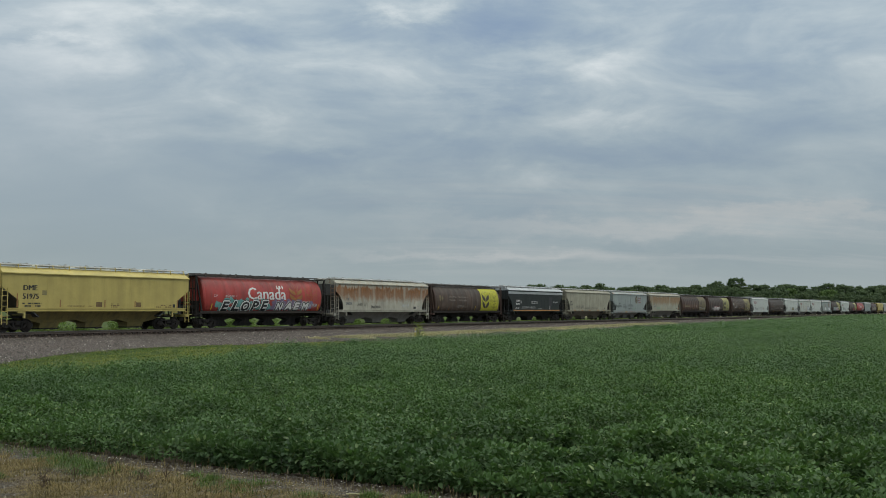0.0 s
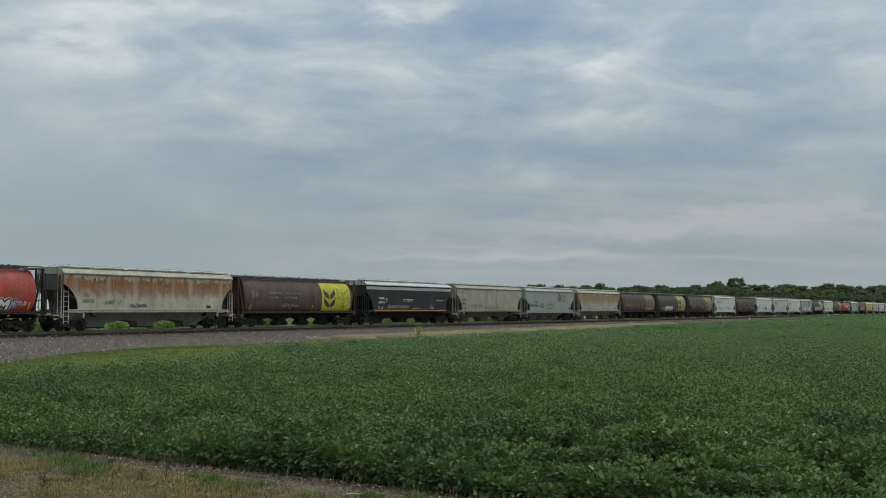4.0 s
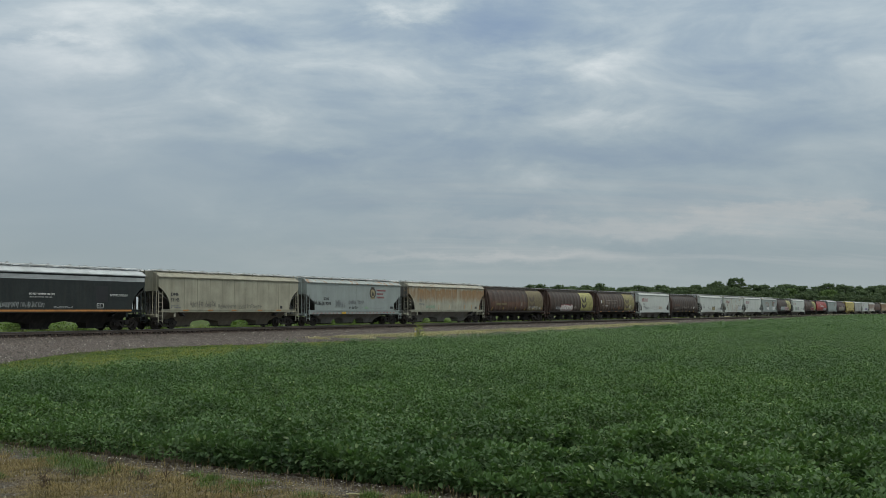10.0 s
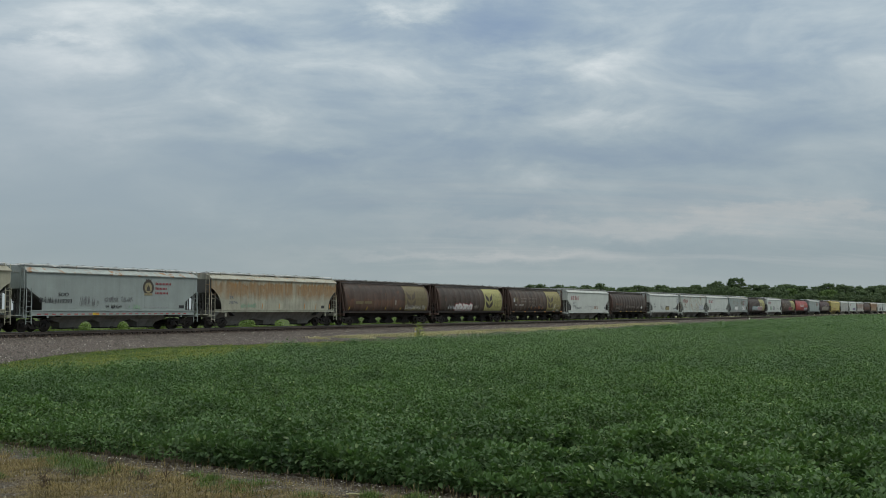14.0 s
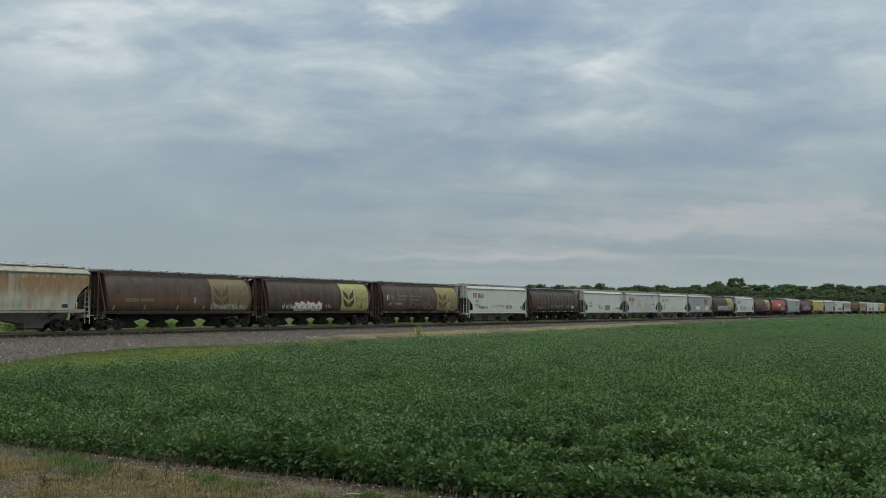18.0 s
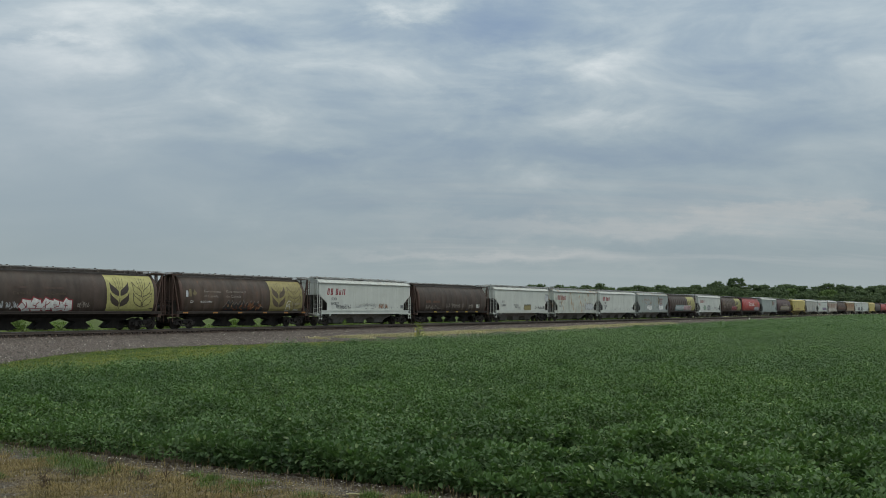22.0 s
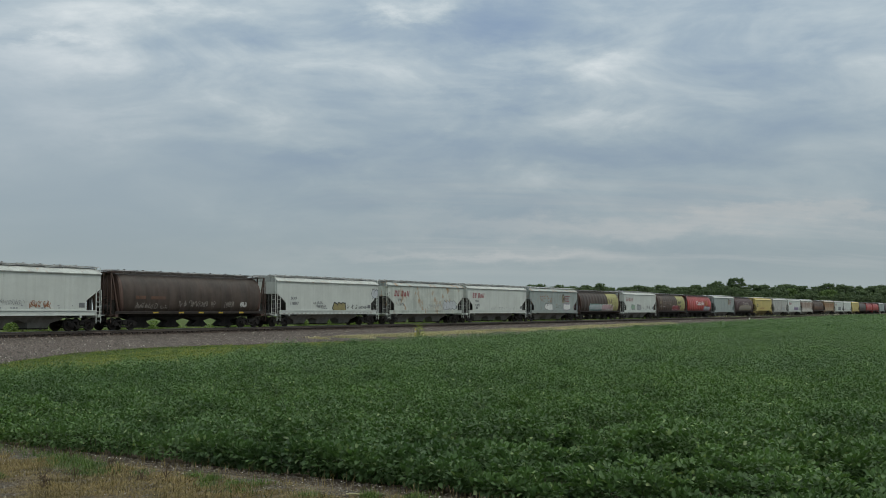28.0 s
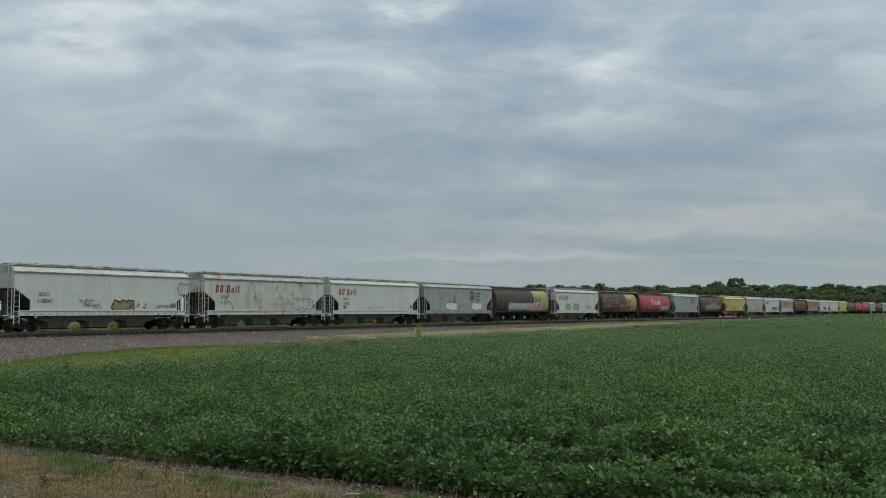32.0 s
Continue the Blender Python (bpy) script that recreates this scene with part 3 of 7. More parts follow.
def near_plants(field, rng):
    """Single bean plants in rows, from the lane to about 33 m off."""
    rows = np.arange(SOY_X0 + 0.15, 34.0, 0.76)
    step = 0.19
    ys = np.arange(-62.0, -28.0, step)
    px, py = [a.ravel() for a in np.meshgrid(rows, ys, indexing="ij")]
    px = px + rng.normal(0, 0.035, len(px)) + 0.05 * wave(px, py, 51, 6.0)
    py = py + rng.normal(0, 0.07, len(py))
    r, a = np.hypot(px - EYE[0], py - EYE[1]), np.arctan2(py - EYE[1], px - EYE[0])
    lines = hollow(px, py)
    lines = np.where(px < SOY_X0 + 1.3, -1.0, lines)
    keep = (r < 34) & (a > radians(3.5)) & (a < radians(59.5)) & (py < soy_edge(px))
    wheelway = np.clip(np.cos((np.round((px - 12.05) / 0.76) + 1.0) / 4 * 6.283), 0, 1) * np.clip(0.55 + 0.6 * wave(px * 0.2, py, 57, 5.0), 0, 1)
    wheelway = np.where(px < SOY_X0 + 1.3, 0.0, wheelway)
    px, py, r, lines, wheelway = px[keep], py[keep], r[keep], lines[keep], wheelway[keep]
    tall = SOY_H + 0.09 - 0.30 * np.clip(wheelway * 1.3, 0, 1) + row_height(px, py) - 0.26 * np.clip((lines - 0.8) / 0.5, 0, 1) + 0.05 * wave(px, py, 5, 6.0) + 0.05 * wave(px, py, 6, 1.7) + rng.normal(0, 0.06, len(px))
    tall = np.clip(tall, 0.16, None) * np.interp(px, [SOY_X0, SOY_X0 + 0.35, SOY_X0 + 1.1, SOY_X0 + 2.0], [0.66, 0.70, 0.86, 1.0])
    wide = np.clip(0.28 + 0.09 * wave(px, py, 9, 3.8) + rng.normal(0, 0.04, len(px)), 0.15, 0.44)
    for k, (r0, r1, count, size, full) in enumerate(((0, 17, 165, 0.098, True), (17, 24, 150, 0.082, False), (24, 34.1, 125, 0.076, False))):
        sel = (r >= r0) & (r < r1)
        x0, y0, t0, w0 = [np.repeat(v[sel], count) for v in (px, py, tall, wide)]
        n = len(x0)
        first = x0 < SOY_X0 + 0.6                   # the open side along the lane is leafy further down
        q = np.where(first, 0.12 + 0.88 * rng.random(n) ** 0.85, rng.random(n) ** 0.55)      # height up the plant
        reach = w0 * np.sqrt(np.clip(1.06 - (np.abs(q - 0.62) / 0.46) ** 2, 0.04, 1.0)) * np.sqrt(rng.random(n)) * 1.05
        az = rng.random(n) * 6.283
        x, y = x0 + reach * np.cos(az) * 0.78, y0 + reach * np.sin(az) * 0.8
        z = field_z(x) + t0 * q * (1 - 0.10 * reach / w0)
        s = size * rng.uniform(0.62, 1.2, n) * (1.0 - 0.22 * (q > 0.9))
        out = az + rng.normal(0, 0.95, n)
        pitch = np.where(first, 0.55, 0.9) - 1.6 * np.clip(q - 0.25, 0, 1) + rng.normal(0, 0.45, n) - 0.70 * (q > 0.60) * (rng.random(n) < 0.65)
        co = leaf_array(rng, x, y, z, s, 0.42, 0.0, out, pitch)
        fc = [(0, 1, 2, 3), (0, 3, 4, 5)] if full else [(0, 1, 3, 5)]
        tagged(part("leaves", indexed_mesh("leaves", co, fc, M["soy"]), M["soy"], field), kind="stuff")


def make_soy():
    rng = np.random.default_rng(21)
    field = tagged(new("soybean_field"), "dense dark green soybean crop in full leaf", "crop", kind="stuff")
    # ring by ring outwards from the lane: leaflets per square metre, leaflet length
    for r0, r1, dens, size, tilt in ((33, 55, 1150, 0.088, 0.40), (55, 75, 560, 0.100, 0.32), (75, 110, 270, 0.128, 0.28), (110, 180, 90, 0.185, 0.24), (180, 360, 24, 0.38, 0.20)):
        a0, a1 = radians(4.0), radians(59.0)
        area = 0.5 * (a1 - a0) * (r1 * r1 - r0 * r0)
        n = int(area * dens)
        r = np.sqrt(r0 * r0 + (r1 * r1 - r0 * r0) * rng.random(n))
        a = a0 + (a1 - a0) * rng.random(n)
        x, y = EYE[0] + r * np.cos(a), EYE[1] + r * np.sin(a)
        front = SOY_X0 + 0.12 * wave(x * 0, y, 31, 2.2)
        keep = (rng.random(n) > 0.88 * row_gap(x, y)) & (rng.random(n) > 1.1 * np.clip(wave(x, y, 11, 0.55) - 0.55, 0, 0.85)) & (x > front) & (y < soy_edge(x) + 0.25 * wave(x, y * 0, 33, 5.0))
        x, y, front = x[keep], y[keep], front[keep]
        n = len(x)
        h = canopy(x, y)
        into = np.clip((x - front) / 0.55, 0, 1)
        depth = rng.random(n) ** 1.3 * 0.32
        side = rng.random(n) * (1 - into)
        z = field_z(x) + (h - depth) * (1 - side * 0.62) * (0.92 + 0.08 * into)
        s = size * rng.uniform(0.5, 1.25, n)
        co = leaf_array(rng, x, y, z, s, tilt, 0.0, None, rng.normal(-0.62, tilt, n) + 1.3 * depth / 0.32)
        me = indexed_mesh("leaves", co, [(1, 3, 5)], M["soy"])
        tagged(part("leaves", me, M["soy"], field), kind="stuff")
    near_plants(field, rng)
    # sheet in place of the inner leaves, their shade put into its dark green
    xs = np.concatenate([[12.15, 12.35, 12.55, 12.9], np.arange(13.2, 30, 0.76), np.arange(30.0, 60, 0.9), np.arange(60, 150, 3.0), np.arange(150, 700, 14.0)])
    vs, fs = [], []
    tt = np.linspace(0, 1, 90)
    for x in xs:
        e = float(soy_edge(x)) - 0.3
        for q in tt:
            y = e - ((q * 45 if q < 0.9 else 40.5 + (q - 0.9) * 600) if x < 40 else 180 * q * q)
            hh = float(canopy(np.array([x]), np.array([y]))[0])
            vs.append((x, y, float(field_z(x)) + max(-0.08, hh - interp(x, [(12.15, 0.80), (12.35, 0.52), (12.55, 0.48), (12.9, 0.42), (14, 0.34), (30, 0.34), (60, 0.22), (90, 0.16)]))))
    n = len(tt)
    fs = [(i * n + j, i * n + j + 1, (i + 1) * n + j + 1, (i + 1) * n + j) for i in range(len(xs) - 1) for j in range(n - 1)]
    m, t, b = material("inner_leaf_shade", 1.0)
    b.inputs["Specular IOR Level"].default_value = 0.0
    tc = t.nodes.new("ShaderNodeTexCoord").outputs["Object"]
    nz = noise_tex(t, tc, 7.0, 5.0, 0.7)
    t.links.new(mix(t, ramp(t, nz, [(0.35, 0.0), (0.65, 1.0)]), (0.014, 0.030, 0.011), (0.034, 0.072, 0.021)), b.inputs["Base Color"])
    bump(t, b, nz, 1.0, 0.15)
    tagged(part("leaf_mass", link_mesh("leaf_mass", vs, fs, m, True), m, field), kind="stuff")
    # bare lower stems along the lane
    st = Build()
    rnd = random.Random(5)
    for i in range(420):
        y = -60 + i * 0.075
        x = SOY_X0 + rnd.uniform(0.1, 0.55)
        st.bar((x, y, FIELD_Z), (x + rnd.uniform(-0.06, 0.04), y + rnd.uniform(-0.05, 0.05), FIELD_Z + 0.26), 0.010)
    M["stem"] = plain("bean_stems", (0.05, 0.05, 0.025), 0.8, 0.3)
    tagged(part("stems", st.mesh("stems"), M["stem"], field), kind="stuff")


make_soy()


# ---------------------------------------------------------------- grass and weeds
def blades(rng, x, y, z, height, width, lean):
    """Bent grass blades as two-step strips; (n, 5, 3)."""
    n = len(x)
    az = rng.random(n) * 6.283
    ca, sa = np.cos(az), np.sin(az)
    w = width / 2
    out = np.zeros((n, 5, 3))
    b = rng.random(n) * lean
    for i, (q, ww) in enumerate(((0, 1.0), (0, -1.0), (0.55, 0.75), (0.55, -0.75), (1.0, 0.0))):
        off = b * height * q ** 1.8
        out[:, i, 0] = x + ca * off - sa * w * ww
        out[:, i, 1] = y + sa * off + ca * w * ww
        out[:, i, 2] = z + height * q * np.sqrt(np.maximum(0.2, 1 - (b * q) ** 2 * 0.5))
    return out


BLADE_FACES = [(0, 1, 2), (1, 3, 2), (2, 3, 4)]
M["dry"] = leafy("dry_grass", (0.098, 0.076, 0.043), (0.212, 0.168, 0.092), (0.41, 0.345, 0.205), 0.8, 0.15, 1.1, 0.1)
M["grass"] = leafy("green_grass", (0.042, 0.074, 0.020), (0.080, 0.128, 0.034), (0.17, 0.21, 0.07), 0.6, 0.25, 0.6, 0.3)
M["verge_grass"] = leafy("verge_grass", (0.105, 0.128, 0.036), (0.195, 0.212, 0.066), (0.34, 0.31, 0.14), 0.7, 0.3, 0.30, 0.1)
M["bank_grass"] = leafy("bank_grass", (0.088, 0.114, 0.040), (0.165, 0.196, 0.076), (0.31, 0.32, 0.16), 0.7, 0.3, 0.4, 0.1)
M["straw"] = leafy("pale_straw", (0.22, 0.195, 0.12), (0.44, 0.40, 0.28), (0.66, 0.61, 0.47), 0.8, 0.15, 0.25, 0.1)
M["weed"] = leafy("weed_leaves", (0.085, 0.135, 0.038), (0.14, 0.205, 0.062), (0.25, 0.31, 0.13), 0.6, 0.3, 0.6, 0.3)
M["young_weed"] = leafy("yellow_green_weed", (0.15, 0.18, 0.04), (0.27, 0.32, 0.08), (0.36, 0.38, 0.14), 0.6, 0.35, 0.6, 0.2)
M["deadweed"] = leafy("dead_weeds", (0.062, 0.046, 0.033), (0.115, 0.086, 0.060), (0.17, 0.13, 0.088), 0.9, 0.05, 0.8, 0.2)


def tuft_points(rng, n, per, x0, x1, y0, y1, spread):
    cx, cy = x0 + (x1 - x0) * rng.random(n), y0 + (y1 - y0) * rng.random(n)
    x = np.repeat(cx, per) + rng.normal(0, spread, n * per)
    y = np.repeat(cy, per) + rng.normal(0, spread, n * per)
    return x, y


def make_verge_plants():
    rng = np.random.default_rng(8)
    x, y = tuft_points(rng, 4200, 26, 8.0, 11.2, -55, -42.5, 0.16)
    keep = (0.7 * wave(x, y, 45, 1.6) + (10.95 - x) * 1.3) > -0.25
    x, y = x[keep], y[keep]
    z = np.full(len(x), FIELD_Z + 0.01)
    co = blades(rng, x, y, z, rng.uniform(0.02, 0.085, len(x)) * (1 + 0.6 * wave(x, y, 46, 0.7)), rng.uniform(0.005, 0.011, len(x)), 3.4)
    tagged(new("dry_grass", indexed_mesh("dry_grass", co, BLADE_FACES, M["dry"])), "short dry straw-coloured grass on the stony verge", "grass", kind="stuff")
    # taller straw at the crop's edge
    x = 11.30 + 0.5 * rng.random(700)
    y = -57 + 16.5 * np.clip(rng.integers(0, 26, 700) / 26 + rng.normal(0, 0.012, 700), 0, 1)
    co = blades(rng, x, y, np.full(700, FIELD_Z), rng.uniform(0.06, 0.26, 700), np.full(700, 0.006), 0.9)
    tagged(new("dry_stalks", indexed_mesh("dry_stalks", co, BLADE_FACES, M["dry"])), "thin dry stalks along the edge of the crop", "grass", kind="stuff")
    # green tufts
    spots = [(11.35, -46.0, 0.14, 120), (11.30, -46.5, 0.14, 170), (11.05, -46.9, 0.20, 520), (10.85, -47.4, 0.20, 560), (10.70, -47.9, 0.20, 420), (10.45, -48.3, 0.18, 260),
             (11.45, -45.2, 0.20, 70), (11.7, -44.4, 0.25, 60), (9.42, -47.4, 0.10, 120), (10.80, -49.0, 0.09, 70), (11.08, -49.8, 0.07, 110), (10.98, -50.25, 0.05, 150), (10.9, -50.3, 0.07, 80),
             (10.88, -50.85, 0.08, 130), (11.03, -51.15, 0.08, 130), (10.55, -50.6, 0.14, 90), (10.65, -52.35, 0.10, 150), (11.05, -53.05, 0.06, 260), (11.35, -53.6, 0.12, 140), (10.5, -51.3, 0.2, 100)]
    xs = np.concatenate([rng.normal(a, r, 2 * n) for a, b, r, n in spots])
    ys = np.concatenate([rng.normal(b, r, 2 * n) for a, b, r, n in spots])
    co = blades(rng, xs, ys, np.full(len(xs), FIELD_Z + 0.01), rng.uniform(0.03, 0.15, len(xs)) * (0.5 + 0.8 * rng.random(len(xs))), rng.uniform(0.006, 0.012, len(xs)), 2.0)
    tagged(new("green_tufts", indexed_mesh("green_tufts", co, BLADE_FACES, M["grass"])), "fresh green grass tufts on the stony verge", "grass", kind="stuff")
    # brown dead weeds
    x, y = tuft_points(rng, 95, 60, 7.0, 11.0, -54.5, -42.5, 0.17)
    mats = [(9.3, -47.9, 0.22, 900), (9.1, -48.5, 0.25, 700), (10.15, -48.05, 0.10, 300), (10.95, -48.35, 0.10, 260), (10.6, -49.8, 0.12, 300), (10.5, -49.4, 0.12, 240), (9.6, -49.6, 0.22, 300), (8.9, -46.5, 0.3, 500)]
    x = np.concatenate([x] + [rng.normal(a, r, n) for a, b, r, n in mats])
    y = np.concatenate([y] + [rng.normal(b, r, n) for a, b, r, n in mats])
    co = blades(rng, x, y, np.full(len(x), FIELD_Z + 0.01), rng.uniform(0.012, 0.065, len(x)), rng.uniform(0.005, 0.011, len(x)), 3.2)
    tagged(new("dead_weeds", indexed_mesh("dead_weeds", co, BLADE_FACES, M["deadweed"])), "brown withered weeds standing in the gravel", "weeds", kind="stuff")
    # small stones on the verge
    n = 14000
    x, y = 6.5 + 5.4 * rng.random(n) ** 0.55, -56 + 15 * rng.random(n)
    s = rng.uniform(0.005, 0.015, n)
    base = np.array([(-1, -1, 0), (1, -1, 0), (1, 1, 0), (-1, 1, 0), (0, 0, 1.0)], dtype=float)
    co = base[None] * s[:, None, None] * (1 + 0.7 * (rng.random((n, 5, 3)) - 0.5)) + np.stack([x, y, np.full(n, FIELD_Z + 0.02)], -1)[:, None, :]
    m, t, b = material("pebble", 0.9)
    geo = t.nodes.new("ShaderNodeNewGeometry")
    t.links.new(ramp(t, geo.outputs["Random Per Island"], [(0.0, (0.05, 0.043, 0.034)), (0.93, (0.15, 0.133, 0.11)), (1.0, (0.46, 0.43, 0.39))]), b.inputs["Base Color"])
    tagged(new("pebbles", indexed_mesh("pebbles", co, [(0, 1, 4), (1, 2, 4), (2, 3, 4), (3, 0, 4)], m)), "pale pebbles and grit on the verge", "stones", kind="stuff")


make_verge_plants()


def make_dead_weeds():
    """Single withered stalks on the verge, and a pale stick lying in the grit."""
    for k, (x, y, h, n) in enumerate(((10.62, -49.70, 0.20, 9), (10.05, -48.42, 0.17, 8), (9.20, -48.80, 0.20, 26), (10.95, -48.15, 0.12, 16), (10.45, -49.38, 0.11, 18), (11.2, -46.9, 0.16, 8))):
        rnd = random.Random(300 + k)
        weed = tagged(new("dead_weed"), "dark brown withered weed stalk on the stony verge", "weed", group="dead weeds on the verge")
        b = Build()
        b.bar((0, 0, -0.02), (rnd.uniform(-0.04, 0.04), rnd.uniform(-0.04, 0.04), h), 0.012)
        part("stem", b.mesh("stem"), M["deadweed"], weed)
        tw = Build()
        for i in range(n):
            z, a = h * rnd.uniform(0.05, 0.95), rnd.uniform(0, 6.28)
            l = rnd.uniform(0.03, 0.09)
            tip = (l * math.cos(a), l * math.sin(a), z + rnd.uniform(-0.02, 0.07))
            tw.bar((0, 0, z), tip, 0.005)
            tw.bar((tip[0] - 0.012, tip[1], tip[2]), (tip[0] + 0.012, tip[1], tip[2] + 0.014), 0.009)
        part("twigs", tw.mesh("twigs"), M["deadweed"], weed)
        weed.matrix_basis = pose(x, y, FIELD_Z + 0.02)
    st = Build()
    st.loft([[(x, y + r * math.cos(a * 1.047), r * math.sin(a * 1.047)) for a in range(6)] for x, y, r in ((-0.17, 0.0, 0.012), (-0.05, 0.012, 0.014), (0.08, 0.004, 0.012), (0.18, -0.02, 0.007))])
    stick = new("stick", st.mesh("stick", 50))
    stick.data.materials.append(M["straw"])
    tagged(stick, "short pale dry stick lying on the verge", "stick").matrix_basis = pose(11.07, -52.85, FIELD_Z + 0.045, 0, 0, -62)


make_dead_weeds()


def make_trackside_grass():
    rng = np.random.default_rng(18)
    # green grass wedge between ballast and crop, dry further along
    n = 48000
    x = 20 + 42 * rng.random(n)
    lo, hi = soy_edge(x) - 0.6, gravel_edge(x) + 0.5 * wave(x, x * 0, 41, 4.0) + 0.45 * wave(x, x * 0, 47, 1.1)
    y = lo + (hi - lo) * rng.random(n)
    hi = hi - 1.0 - 2.4 * np.clip((x - 34) / 8, 0, 1)
    keep = hi > lo
    x, y = x[keep], y[keep]
    z = np.array([ground_height(a, b) for a, b in zip(x, y)])
    co = blades(rng, x, y, z, rng.uniform(0.02, 0.11, len(x)) * (1 + 0.6 * wave(x, y, 40, 1.3)), rng.uniform(0.010, 0.028, len(x)), 2.6)
    tagged(new("trackside_grass", indexed_mesh("trackside_grass", co, BLADE_FACES, M["verge_grass"])), "rough yellowish green grass between ballast and crop", "grass", kind="stuff")
    cx, cy = 21 + 30 * rng.random(900), rng.normal(0, 1, 900)
    cy = gravel_edge(cx) - 0.6 + np.where(rng.random(900) < 0.5, 0.7 * cy, -np.abs(cy) * 0.35 * (gravel_edge(cx) - soy_edge(cx)))
    per = 26
    x, y = np.repeat(cx, per) + rng.normal(0, 0.22, 900 * per), np.repeat(cy, per) + rng.normal(0, 0.22, 900 * per)
    keep = y > soy_edge(x)
    x, y = x[keep], y[keep]
    z = np.array([ground_height(a, b) for a, b in zip(x, y)]) + 0.02
    co = blades(rng, x, y, z, rng.uniform(0.03, 0.13, len(x)), rng.uniform(0.010, 0.022, len(x)), 2.2)
    half = len(co) * 2 // 3
    tagged(new("grass_clumps", indexed_mesh("grass_clumps", co[:half], BLADE_FACES, M["grass"])), "green grass clumps at the edge of the ballast", "grass", kind="stuff")
    tagged(new("pale_clumps", indexed_mesh("pale_clumps", co[half:], BLADE_FACES, M["bank_grass"])), "pale yellowish grass clumps at the edge of the ballast", "grass", kind="stuff")
    n = 80000
    x = 63 + 99 * rng.random(n) ** 1.1
    y = np.interp(x, [44, 57, 75, 100, 146, 200], [-12.6, -12.4, -11.7, -10.4, -8.6, -7.5]) + rng.normal(0, 0.9, n) + 0.5 * wave(x, x * 0, 43, 9.0)
    z = np.array([ground_height(a, b) for a, b in zip(x, y)]) + 0.03
    keep = wave(x, y * 0.6, 48, 5.0) > 0.1 - 0.85 * np.clip((x - 66) / 10, 0, 1)
    x, y, z = x[keep], y[keep], z[keep]
    n = len(x)
    co = blades(rng, x, y, z, rng.uniform(0.06, 0.26, n), rng.uniform(0.025, 0.06, n), 1.8)
    tagged(new("dry_trackside_grass", indexed_mesh("dry_trackside_grass", co, BLADE_FACES, M["straw"])), "pale dry grass along the edge of the ballast", "grass", kind="stuff")
    # low grass and weeds behind the track
    n = 42000
    x = 24 + 330 * rng.random(n) ** 1.5
    y = 3.6 + 7.5 * rng.random(n)
    z = np.array([ground_height(a, b) for a, b in zip(x, y)])
    co = blades(rng, x, y, z, rng.uniform(0.12, 0.50, n) * (1 + 0.45 * wave(x, y, 44, 2.5)), rng.uniform(0.03, 0.08, n), 0.8)
    tagged(new("far_verge_grass", indexed_mesh("far_verge_grass", co, BLADE_FACES, M["bank_grass"])), "tall yellowish green grass behind the railway", "grass", kind="stuff")


make_trackside_grass()


def bush_mesh(seed, n=900, w=1.1, h=1.05):
    rng = np.random.default_rng(seed)
    k = 5
    cx, cy, cz = rng.normal(0, w * 0.42, k), rng.normal(0, w * 0.3, k), h * rng.uniform(0.35, 0.75, k)
    i = rng.integers(0, k, n)
    d = rng.normal(0, 1, (n, 3))
    d /= np.linalg.norm(d, axis=1)[:, None]
    r = rng.uniform(0.55, 1.0, n)[:, None] * np.array([w * 0.5, w * 0.45, h * 0.42])[None]
    p = np.stack([cx[i], cy[i], cz[i]], -1) + d * r
    p[:, 2] = np.maximum(p[:, 2], 0.04)
    co = leaf_array(rng, p[:, 0], p[:, 1], p[:, 2], rng.uniform(0.07, 0.15, n), 0.7, 0.2)
    return indexed_mesh("foliage", co, [(0, 1, 2, 3), (0, 3, 4, 5)], M["weed"])


def make_bushes():
    rnd = random.Random(14)
    meshes = [bush_mesh(60 + i) for i in range(4)]
    stemb = Build()
    for i in range(5):
        a = i * 1.256
        stemb.bar((0, 0, -0.1), (0.35 * math.cos(a), 0.3 * math.sin(a), 0.6), 0.03)
    sm = stemb.mesh("stems")
    x = 30.0
    while x < 240:
        base = tagged(new("bush"), "bright green leafy weed bush behind the railway", "bush", group="bushes behind the railway")
        part("stem", sm, M["stem"], base)
        part("foliage", meshes[rnd.randrange(4)], M["weed"], base)
        y = rnd.uniform(6.5, 10.4)
        s = rnd.uniform(0.8, 1.3) * (1.15 if x < 110 else 0.85)
        base.matrix_basis = pose(x, y, ground_height(x, y), 0, 0, rnd.uniform(0, 360)) @ Matrix.Diagonal((s, s, s * rnd.uniform(0.8, 1.1), 1))
        x += rnd.uniform(1.0, 2.8) * (1 + x / 130)


make_bushes()


